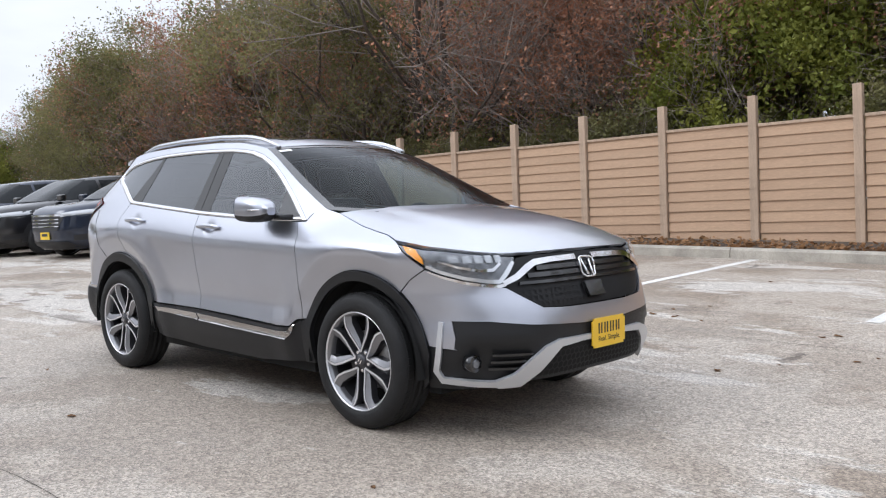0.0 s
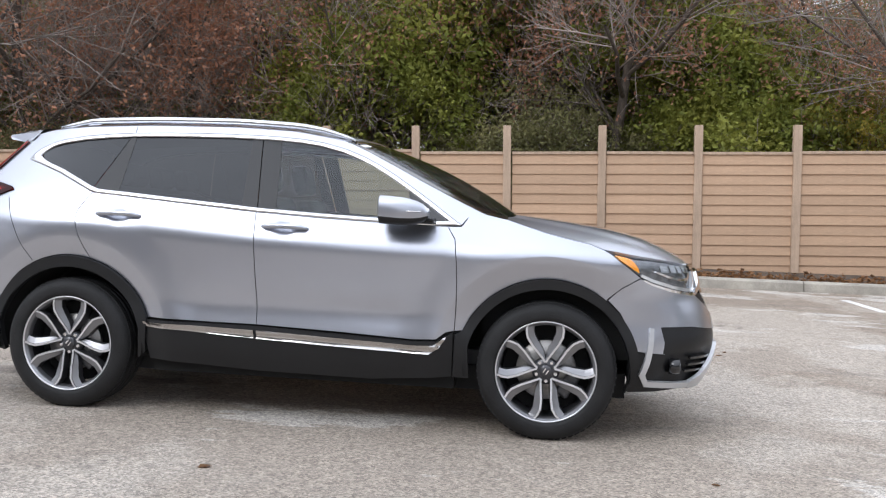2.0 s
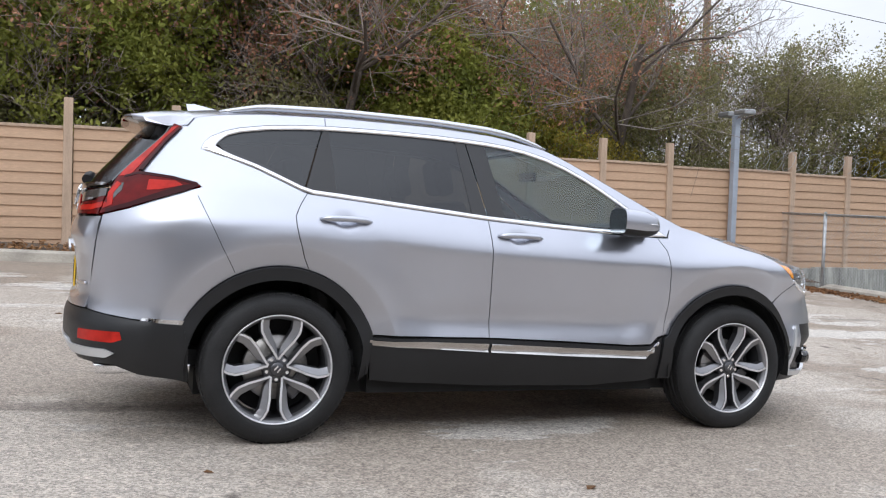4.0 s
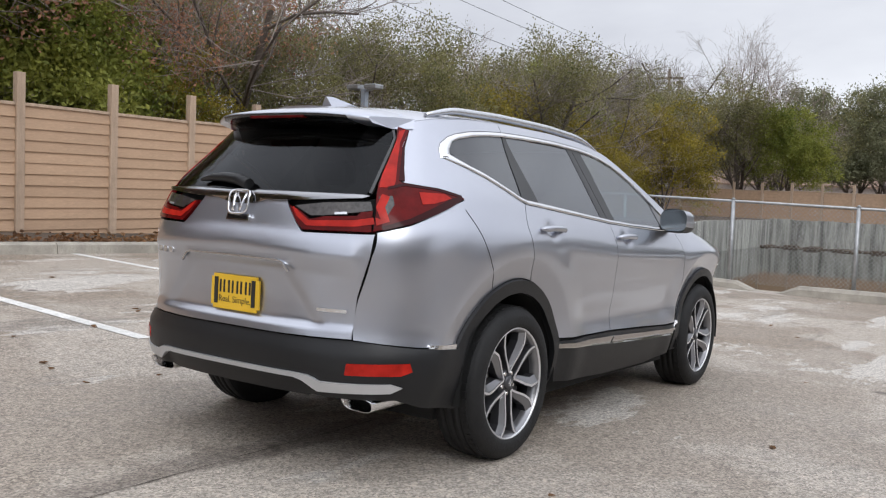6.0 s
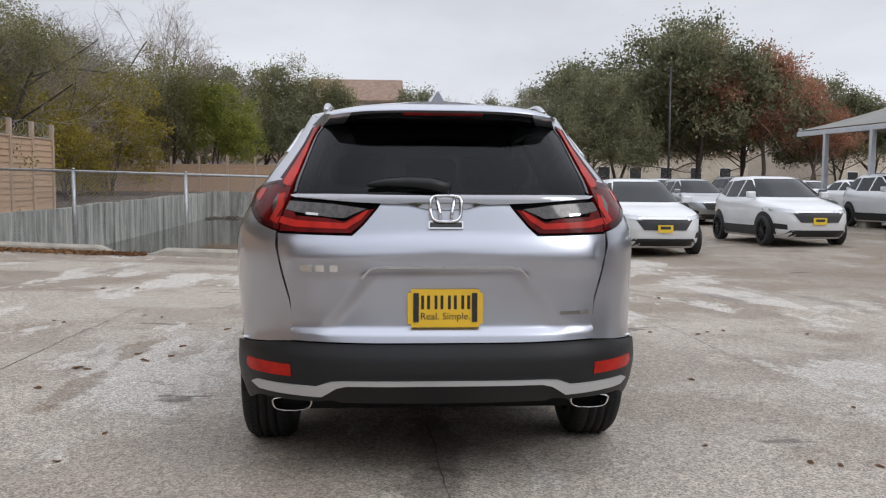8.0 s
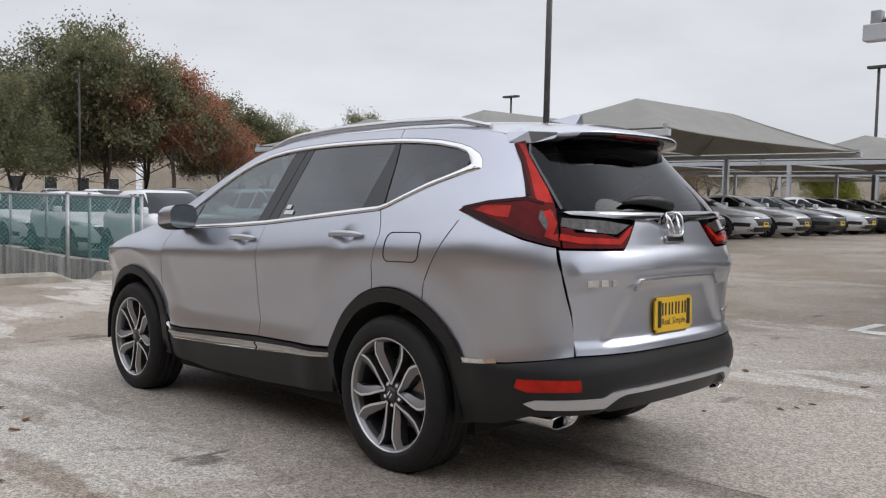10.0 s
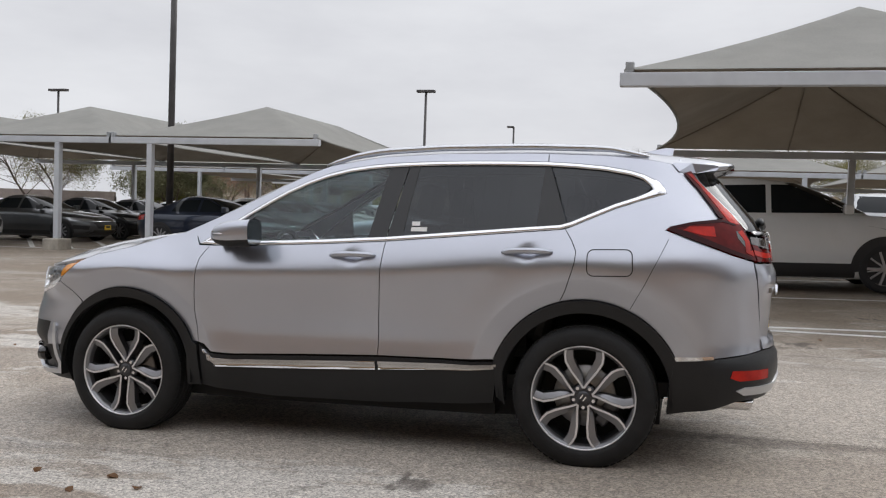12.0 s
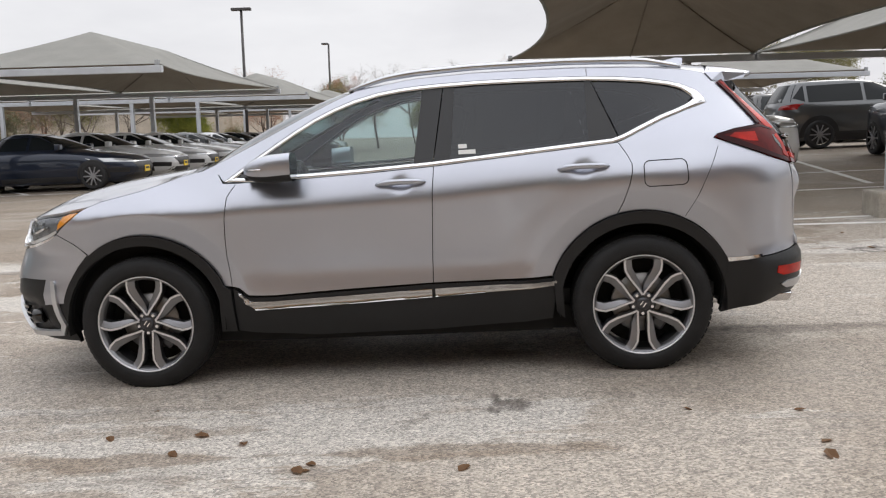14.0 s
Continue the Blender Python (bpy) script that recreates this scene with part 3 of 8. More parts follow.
# ---- trees ----
def segments_mesh(name, segs, material, sides=4):
    """Tapered twigs and limbs, each its own small prism: rows of start, end, radius at both."""
    s = np.array(segs, float)
    a, b, ra, rb = s[:, 0:3], s[:, 3:6], s[:, 6], s[:, 7]
    d = b - a
    d /= np.linalg.norm(d, axis=1, keepdims=True) + 1e-9
    ref = np.where(np.abs(d[:, 2:3]) > 0.9, [[1.0, 0, 0]], [[0, 0, 1.0]])
    u = np.cross(d, ref)
    u /= np.linalg.norm(u, axis=1, keepdims=True)
    w = np.cross(d, u)
    ang = 2 * np.pi * np.arange(sides) / sides
    ring = np.cos(ang)[None, :, None] * u[:, None] + np.sin(ang)[None, :, None] * w[:, None]
    va = a[:, None] + ring * ra[:, None, None]
    vb = b[:, None] + ring * rb[:, None, None]
    verts = np.concatenate([va, vb], 1).reshape(-1, 3)
    k = np.arange(sides)
    quad = np.stack([k, (k + 1) % sides, (k + 1) % sides + sides, k + sides], 1)
    faces = (np.arange(len(s))[:, None, None] * 2 * sides + quad[None]).reshape(-1, 4)
    me = bpy.data.meshes.new(name)
    me.from_pydata(verts.tolist(), [], faces.tolist())
    me.materials.append(material)
    me.shade_smooth()
    return me


def leaves_mesh(name, centres, sizes, material, seed, flat=0.0):
    """Small pointed leaves, each a folded diamond, turned at random."""
    r = np.random.RandomState(seed)
    n = len(centres)
    d = r.normal(size=(n, 3))
    d[:, 2] *= 1 - flat
    d /= np.linalg.norm(d, axis=1, keepdims=True)
    e = np.cross(d, r.normal(size=(n, 3)))
    e /= np.linalg.norm(e, axis=1, keepdims=True) + 1e-9
    up = np.cross(d, e)
    s = np.asarray(sizes)[:, None]
    c = np.asarray(centres)
    tip, tail, left, right = c + d * s * 0.6, c - d * s * 0.5, c + e * s * 0.30 + up * s * 0.08, c - e * s * 0.30 + up * s * 0.08
    verts = np.stack([tail, left, tip, right], 1).reshape(-1, 3)
    faces = (np.arange(n)[:, None] * 4 + np.arange(4)[None]).reshape(-1, 4)
    me = bpy.data.meshes.new(name)
    me.from_pydata(verts.tolist(), [], faces.tolist())
    me.materials.append(material)
    return me


def grow(rng, height, spread, stems=1, levels=5, kids=(5, 4, 4, 3, 3), rise=0.55, start=0.25, lean=0.15):
    """Limbs and twigs of a tree as segments, and the ends of the twigs."""
    segs, tips = [], []

    def branch(p, d, length, r, level):
        n = 3 if level < 2 else 2
        pts = [p]
        for k in range(n):
            d = (d + Vector([rng.gauss(0, 0.13) for _ in range(3)]) + Vector((0, 0, 0.05 * rise))).normalized()
            p2 = p + d * length / n
            r2 = r * (0.86 if level < levels else 0.6)
            segs.append((*p, *p2, r, r2))
            p, r = p2, r2
            pts.append(p)
        if level >= levels:
            tips.append(p)
            return
        for k in range(kids[min(level, len(kids) - 1)]):
            t = rng.uniform(start if level == 0 else 0.25, 1.0)
            i = min(int(t * n), n - 1)
            q = pts[i].lerp(pts[i + 1], t * n - i)
            side = Vector([rng.gauss(0, 1) for _ in range(3)])
            side.z = side.z * 0.5
            side = (side - d * side.dot(d)).normalized()
            nd = (d * rng.uniform(0.35, 0.9) + side * spread + Vector((0, 0, rise * rng.uniform(0.1, 0.7)))).normalized()
            branch(q, nd, length * rng.uniform(0.48, 0.72) * (1.15 - 0.35 * t), r * rng.uniform(0.5, 0.68), level + 1)
        tips.append(p)

    for s in range(stems):
        d = Vector((rng.gauss(0, lean), rng.gauss(0, lean), 1)).normalized()
        branch(Vector((rng.gauss(0, 0.12 * (stems > 1)), rng.gauss(0, 0.12 * (stems > 1)), -0.15)), d, height * rng.uniform(0.5, 0.62), height * 0.014 / math.sqrt(stems) + 0.01, 0)
    return segs, tips


def make_tree(name, seed, label, height, spread, leaf=None, per_tip=10, leaf_size=0.1, puff=0.3, stems=1, kids=(6, 5, 4, 3), levels=4, twig=None, rise=0.55, group="", droop=0.0, category="tree", low=1.9):
    rng = random.Random(seed)
    nrg = np.random.RandomState(seed)
    segs, tips = grow(rng, height, spread, stems, levels, kids, rise)
    z = max(t.z for t in tips)
    k = height / z
    segs = [(*[c * k for c in s[:6]], max(s[6], 0.0035), max(s[7], 0.0025)) for s in segs]
    tree = holder(name, pose(0, 0, 0), label, category, group)
    big = [s for s in segs if s[6] > 0.022]
    small = [s for s in segs if s[6] <= 0.022]
    ob = new("trunk", segments_mesh("trunk", big, BARK, 6))
    ob.parent = tree
    if small:
        ob = new("branching", segments_mesh("branching", small, twig or TWIG, 3))
        ob.parent = tree
    if leaf is not None and per_tip:
        t = np.array([tuple(p) for p in tips]) * k
        c = np.repeat(t, per_tip, 0)
        c = c + nrg.normal(size=c.shape) * puff * nrg.uniform(0.2, 1, size=(len(c), 1)) - np.array([0, 0, droop])
        c = c[c[:, 2] > (0.25 if category == "bush" else low) + nrg.normal(size=len(c)) * 0.3]
        ob = new("crown", leaves_mesh("crown", c, leaf_size * nrg.uniform(0.6, 1.3, len(c)), leaf, seed))
        ob.parent = tree
    return tree


ROW = "trees behind the fence"
T = {
    "green": make_tree("evergreen_tree", 1, "dense leafy evergreen tree with glossy green leaves", 6.6, 0.9, GREEN, 40, 0.105, 0.30, 2, (7, 6, 4, 3), group=ROW),
    "green2": make_tree("evergreen_tree", 2, "broad leafy evergreen tree with yellowish green leaves", 5.6, 1.0, GREEN, 40, 0.105, 0.31, 3, (7, 5, 4, 3), group=ROW),
    "rust": make_tree("rust_leaved_tree", 3, "thinning deciduous tree with rust brown leaves", 7.6, 0.8, RUST, 8, 0.066, 0.22, 2, (7, 6, 5, 4), group=ROW),
    "bare": make_tree("bare_tree", 4, "bare grey deciduous tree with fine twigs", 7.8, 0.75, None, 0, 0.1, 0.3, 2, (7, 6, 5, 4), group=ROW),
    "bare2": make_tree("bare_tree", 5, "bare pale branched tree with spreading limbs", 7.0, 0.95, None, 0, 0.1, 0.3, 1, (8, 6, 5, 4), twig=PALE_TWIG, group=ROW),
    "olive": make_tree("olive_tree", 6, "scrubby tree with dull olive leaves and bare twigs", 7.2, 0.85, OLIVE, 17, 0.082, 0.27, 2, (7, 6, 4, 4), group=ROW),
    "brush": make_tree("brush", 7, "tangled leafless brush with olive undergrowth", 3.6, 1.0, OLIVE, 16, 0.075, 0.24, 7, (5, 4, 4), levels=3, group="brush behind the fence", category="bush"),
    "yellow": make_tree("yellow_bush", 8, "bush with sparse yellow leaves", 4.4, 0.8, YELLOWGREEN, 24, 0.088, 0.25, 4, (6, 5, 4), levels=3, group=ROW, category="bush"),
    "oak": make_tree("live_oak", 9, "broad live oak with dark green crown", 9.0, 1.15, OAK, 36, 0.165, 0.44, 2, (7, 6, 5, 3), group="far live oaks", rise=0.35, low=2.9),
    "red": make_tree("red_leaved_tree", 10, "deciduous tree with dry red brown leaves", 7.5, 0.9, RUST, 20, 0.12, 0.36, 1, (7, 6, 5, 3), group="far trees"),
}
for k, m in (("green", (-2.4, 13.2, 0.3)), ("green2", (4.4, 13.4, 0.3)), ("rust", (-7.0, 13.4, 0.4)), ("bare", (-4.4, 13.2, 0.4)), ("bare2", (9.2, 13.0, 0.2)), ("olive", (-13.0, 12.6, 0.5)),
             ("brush", (0.8, 12.4, 0.35)), ("yellow", (7.4, 10.35, 0.3)), ("oak", (60.0, -16.0, -0.4)), ("red", (58.0, -31.5, -0.4))):
    T[k].matrix_world = pose(*m, 0, 0, 0)
T["yellow"].matrix_world = pose(7.3, 12.3, 0.5, 0, 0, 0) @ Matrix.Diagonal((0.72, 0.72, 0.78, 1))
rng = random.Random(21)


def plant(kind, x, y, s=1.0, z=None):
    z = (0.35 if y > 9 else float(ground_z(x, y))) if z is None else z
    return copy_thing(T[kind], pose(x, y, z, 0, 0, rng.uniform(0, 360)) @ Matrix.Diagonal((s * rng.uniform(0.92, 1.1), s * rng.uniform(0.92, 1.1), s, 1)))


FRONT = [(-31, "olive"), (-27.5, "rust"), (-24.5, "bare"), (-21.5, "rust"), (-18.5, "olive"), (-16, "rust"), (-10.2, "rust"), (-9.0, "bare"), (-5.6, "rust"), (-1.0, "green"),
         (1.4, "rust"), (2.2, "bare"), (6.6, "bare2"), (7.6, "rust"), (10.6, "olive"), (12.2, "bare"), (-24, "olive"), (-14.5, "bare"), (-19.8, "bare"), (-12.0, "bare2"), (-7.4, "bare"), (4.9, "green2"), (3.2, "bare"), (-3.4, "bare"), (14.0, "bare"), (15.5, "olive"), (17.0, "bare2"), (20, "bare"), (23.0, "olive")]
for x, k in FRONT:
    plant(k, x, 13.4 + rng.uniform(-0.5, 1.2), rng.uniform(0.92, 1.12) * (0.82 if x > 10 else 1.12 if x < -12 else 1.28 if x < 3 else 1.05))
for k in range(20):
    x = -40 + 2.55 * k
    plant(rng.choice(("olive", "rust", "olive", "bare2", "bare") if x < 8 else ("bare2", "green2", "bare", "olive")), x + rng.uniform(-0.8, 0.8), 16.8 + rng.uniform(-1, 1.6), rng.uniform(1.05, 1.25) * (0.92 if x > 12 else 1.0))
for k in range(26):
    x = -52 + 2.6 * k
    plant(rng.choice(("green", "green", "olive", "rust") if x < -14 else ("olive", "green", "olive", "rust")), x + rng.uniform(-1, 1), 21.0 + rng.uniform(-1.5, 2), rng.uniform(1.3, 1.55) * (0.66 if x > 12 else 0.9 if x > 4 else 1.0))
for k in range(27):
    x = -34 + 2.05 * k
    plant("brush", x + rng.uniform(-0.5, 0.5), 12.3 + rng.uniform(-0.3, 1.2), rng.uniform(0.75, 1.05))
# beyond the basin
for x, y, k, s in ((30, 13, "bare", 0.9), (33, 15, "yellow", 1.3), (36, 12.7, "yellow", 1.55), (40, 14, "bare2", 0.9), (43, 17, "olive", 1.1), (47.5, 12.0, "olive", 1.15), (48, 16, "bare", 1.1),
                   (49, 10.4, "green", 1.0), (50, 12.8, "bare", 1.62), (53, 12.5, "bare", 1.5), (51, 15.0, "bare2", 1.6), (54, 18.6, "yellow", 2.0), (42, 20.5, "olive", 1.45), (46, 22, "bare2", 1.5), (25, 15.6, "yellow", 1.5), (27, 17.2, "olive", 1.15), (34, 19, "green2", 1.4), (74, 10.9, "olive", 1.6), (78, 12.0, "olive", 1.4), (98, 4.5, "bare2", 1.45), (97, 0.5, "bare", 1.3), (73, 7.7, "oak", 1.15), (71, -3.6, "oak", 0.95), (70, -6.7, "bare", 1.0), (64, -8.0, "bare2", 1.2), (50, 20, "olive", 1.4), (52, 13.0, "bare", 0.75), (60, 13, "bare2", 1.3), (62, 22, "olive", 1.5), (58, 14.5, "olive", 1.0), (72, 17, "bare", 1.4),
                   (27, 11.6, "yellow", 1.05), (24, 13.0, "bare2", 0.95), (29, 16.5, "olive", 1.1), (82, 10.5, "olive", 1.35), (70, 15, "oak", 1.1), (92, 1.5, "bare2", 0.9), (86, -12, "bare2", 1.1)):
    plant(k, x, y, s, 0.2)
# unseen trees added to the west to darken the car's reflections
for k in range(16):
    plant(("olive", "green", "rust", "bare", "green2")[k % 5], -46 - rng.uniform(0, 7), -46 + 4.2 * k + rng.uniform(-1, 1), rng.uniform(1.0, 1.25))
for x, y, s2 in ((37.5, 13.4, 1.75), (39.5, 14.8, 1.5), (18.3, 12.4, 1.35), (20.2, 12.9, 1.3), (24.5, 13.6, 1.5)):
    plant("yellow", x, y, s2, 0.2)
# far oaks and red trees beyond the parked cars
for x, y, k, s in ((68, -20, "oak", 1.45), (64, -25, "oak", 1.6), (60, -29, "red", 1.65), (72, -32, "oak", 1.4), (60, -33.5, "red", 1.35), (66, -38, "oak", 1.1), (95, -16, "oak", 1.3), (96, -55, "oak", 0.9),
                   (30, -62, "bare2", 0.9), (52, -58, "bare2", 1.0), (8, -95, "bare2", 1.2), (16, -92, "red", 1.0), (3, -88, "bare2", 1.2), (-6, -84, "bare", 1.1), (40, -60, "oak", 0.75), (-30, -80, "olive", 1.3),
                   (-22, -70, "olive", 1.1), (-40, -72, "oak", 1.1), (-14, -78, "olive", 1.1)):
    plant(k, x, y, s)

for x, y, k, s in ((60, -47, "oak", 0.95), (54, -53, "red", 0.9), (49, -58, "olive", 1.2), (43, -64, "oak", 0.9), (37, -68, "bare", 1.1), (66, -41, "olive", 1.2), (57, -57, "bare2", 1.2)):
    plant(k, x, y, s)
for k in range(14):
    plant(("olive", "rust", "brush", "green2", "bare2")[k % 5], -8 + 4.1 * k + rng.uniform(-1, 1), -63 - rng.uniform(0, 6), rng.uniform(0.75, 1.05))

# ---- overhead line behind the fence ----
up = holder("utility_pole", pose(17.0, 20.0, 0.2), "tall weathered wooden utility pole", "utility pole")
part("pole", tube(bmesh.new(), (0, 0, 0), (0, 0, 11.5), 0.16, 0.11, 12), WOOD_POLE, up)
part("crossarm", box(bmesh.new(), (-0.06, -1.2, 10.7), (0.06, 1.2, 10.85), bevel=0.01), WOOD_POLE, up)
up2 = copy_thing(up, pose(-28.0, 17.0, 0.4))
up3 = copy_thing(up, pose(66.0, 24.0, 0.4))
for dy, h in ((-1.0, 10.95), (0.0, 9.2), (1.0, 10.95), (0.0, 5.6)):
    for a, b in ((Vector((-28, 17 + dy, h + 0.4)), Vector((17, 20 + dy, h + 0.2))), (Vector((17, 20 + dy, h + 0.2)), Vector((66, 24 + dy, h + 0.4)))):
        pts = [a.lerp(b, t) - Vector((0, 0, 4 * 0.5 * t * (1 - t))) for t in np.linspace(0, 1, 16)]
        thing("cable", pipe(bmesh.new(), pts, 0.014, 5), CABLE, "thin black overhead cable between poles", "cable", "overhead cables")

# ---- shade canopies ----
def canopy(x0, x1, y0, y1, edge, label, cols, back_cols=(), rise=1.12):
    """A hipped cloth roof between a front and a back beam: ridge along y, side edges drawn in by their cables."""
    c = holder("shade_canopy", pose(0, 0, 0), label, "canopy", "shade canopies")
    xm, n = (x0 + x1) / 2, 12
    ra, rb, ridge = y0 - 3.0, y1 + 3.0, edge + rise

    def edge_in(t):
        return 0.55 * 4 * t * (1 - t)

    for side in (0, 1):
        bm = bmesh.new()
        for sgn in (1, -1):
            grid = []
            for i in range(n + 1):
                t = i / n
                y = y0 + (y1 - y0) * t
                xe = (x0 + edge_in(t)) if sgn > 0 else (x1 - edge_in(t))
                rr = ra + (rb - ra) * t
                row = []
                for j in range(7):
                    s = j / 6
                    p = Vector((xe, y, edge)).lerp(Vector((xm, rr, ridge)), s)
                    p.z -= 4 * s * (1 - s) * (0.06 + 0.04 * 4 * t * (1 - t))
                    row.append(bm.verts.new(p + Vector((0, 0, 0.006 if side == 0 else -0.006))))
                grid.append(row)
            for a, b in zip(grid, grid[1:]):
                for j in range(6):
                    q = (a[j], b[j], b[j + 1], a[j + 1])
                    bm.faces.new(q if sgn * (1 if side else -1) > 0 else q[::-1]).smooth = True
        for ya, rr in ((y0, ra), (y1, rb)):
            grid = []
            for i in range(9):
                t = i / 8
                a = Vector((x0 + (x1 - x0) * t, ya, edge + 0.0))
                row = []
                for j in range(7):
                    s = j / 6
                    p = a.lerp(Vector((xm, rr, ridge)), s)
                    p.z -= 0.06 * 4 * s * (1 - s)
                    row.append(bm.verts.new(p + Vector((0, 0, 0.006 if side == 0 else -0.006))))
                grid.append(row)
            for a, b in zip(grid, grid[1:]):
                for j in range(6):
                    bm.faces.new((a[j], b[j], b[j + 1], a[j + 1])).smooth = True
        bmesh.ops.remove_doubles(bm, verts=bm.verts[:], dist=0.002)
        # the underside takes the darker copy, with its shade put into the colour
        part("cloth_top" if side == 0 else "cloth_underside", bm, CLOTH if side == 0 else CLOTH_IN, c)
    for t0 in (0.0, 1.0):
        ya, rr = (y0, ra) if t0 == 0.0 else (y1, rb)
        for xe in (x0, x1, xm):
            pts = [Vector((xe, ya, edge - 0.012)).lerp(Vector((xm, rr, ridge - 0.012)), k / 8) - Vector((0, 0, 0.06 * 4 * (k / 8) * (1 - k / 8) + 0.012)) for k in range(9)]
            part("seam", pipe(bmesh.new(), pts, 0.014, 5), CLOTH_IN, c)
    for sgn, xe0 in ((1, x0), (-1, x1)):
        pts = [Vector((xe0 + sgn * edge_in(t), y0 + (y1 - y0) * t, edge - 0.01)) for t in np.linspace(0, 1, 13)]
        part("edge_cable", pipe(bmesh.new(), pts, 0.022, 6), CLOTH, c)
    for ya in (y0, y1):
        bm = box(bmesh.new(), (x0 - 0.06, ya - 0.07, edge - 0.20), (x1 + 0.06, ya + 0.07, edge - 0.04), bevel=0.01)
        part("beam", bm, PAINTED_STEEL, c)
        for xx in (x0 + 0.05, x1 - 0.05):
            part("cable_bracket", box(bmesh.new(), (xx - 0.05, ya - 0.05, edge - 0.05), (xx + 0.05, ya + 0.05, edge + 0.09), bevel=0.01), GALV, c)
    for ya, some in ((y0, cols), (y1, back_cols)):
        for xx in some:
            z = float(ground_z(xx, ya))
            part("column", box(bmesh.new(), (xx - 0.075, ya - 0.075, z), (xx + 0.075, ya + 0.075, edge - 0.205), bevel=0.008), PAINTED_STEEL, c)
            part("footing", box(bmesh.new(), (xx - 0.26, ya - 0.26, z - 0.2), (xx + 0.26, ya + 0.26, z + 0.30), bevel=0.03), KERB, c)
    return c


SHADE = "beige shade cloth canopy on pale steel beams and posts"
canopy(-7.0, -1.0, -5.4, -16.9, 3.08, SHADE, (-5.35,), (-5.4,), 1.36)
canopy(-13.05, -7.05, -5.4, -16.9, 3.08, SHADE, (-11.3,), (-11.3,), 1.36)
canopy(-7.0, -1.0, -25.0, -36.5, 3.05, SHADE, (-5.35,), (-5.4,))
canopy(-13.05, -7.05, -25.0, -36.5, 3.05, SHADE, (-7.9,), (-11.3,))
for i, (a, b) in enumerate(((6.97, 12.76), (12.80, 18.7), (18.74, 24.7))):
    canopy(a, b, -14.6, -26.0, 3.03, SHADE, ((11.6,), (14.4, 17.15), (20.0, 22.8))[i], ((11.6,), (14.4,), (20.0,))[i])
    canopy(a, b, -31.0, -42.5, 3.03, SHADE, ((11.6,), (14.4,), (20.0,))[i], ((11.6,), (14.4,), (20.0,))[i])
    canopy(a, b, -48.0, -59.5, 3.1, SHADE, ((11.6,), (14.4,), (20.0,))[i], ())


# ---- street lamps over the lot ----
def street_lamp(x, y, h, label="dark bronze parking lot lamp post", arms=((0.5, 0),), rad=0.09):
    c = holder("street_lamp", pose(x, y, float(ground_z(x, y))), label, "street lamp", "lamp posts over the lot")
    part("pole", tube(bmesh.new(), (0, 0, 0), (0, 0, h), rad, rad * 0.8, 12), POLE_STEEL, c)
    part("footing", tube(bmesh.new(), (0, 0, -0.1), (0, 0, 0.6), 0.28, n=16), KERB, c)
    for dx, dy in arms:
        bm = box(bmesh.new(), (min(0, dx), dy - 0.18, h - 0.05), (max(0, dx), dy + 0.18, h + 0.10), bevel=0.03)
        part("lamp_head", bm, POLE_STEEL, c)
    return c


street_lamp(12.34, -16.66, 10.5, rad=0.10)
street_lamp(13.25, -44.3, 8.3, arms=((0.55, 0), (-0.55, 0)))
street_lamp(13.4, -72.0, 9.1, arms=((0.6, 0),), rad=0.1)
street_lamp(39.2, -45.0, 8.8, arms=((0.7, 0), (-0.7, 0)))
street_lamp(58.0, -21.0, 9.5)

# ---- houses and sheds far off ----
BRICK_WALL = mat("pale_brick_wall", (0.41, 0.36, 0.335), 0.9, vary=0.15, scale=1.0, fine=0.15, fine_scale=12)
ROOF = mat("brown_shingle_roof", (0.27, 0.185, 0.14), 0.9, vary=0.2, scale=1.5, fine=0.2, fine_scale=15)
TRIM_WHITE = mat("white_trim", (0.7, 0.69, 0.66), 0.6, vary=0.08)
PANE = mat("dark_window_pane", (0.03, 0.035, 0.04), 0.08, spec=0.6)
DARK_SHED = mat("weathered_dark_boards", (0.055, 0.044, 0.038), 0.9, vary=0.3, scale=0.8, fine=0.3, fine_scale=10)
STUCCO = mat("cream_stucco", (0.52, 0.46, 0.38), 0.9, vary=0.1, scale=1.0)


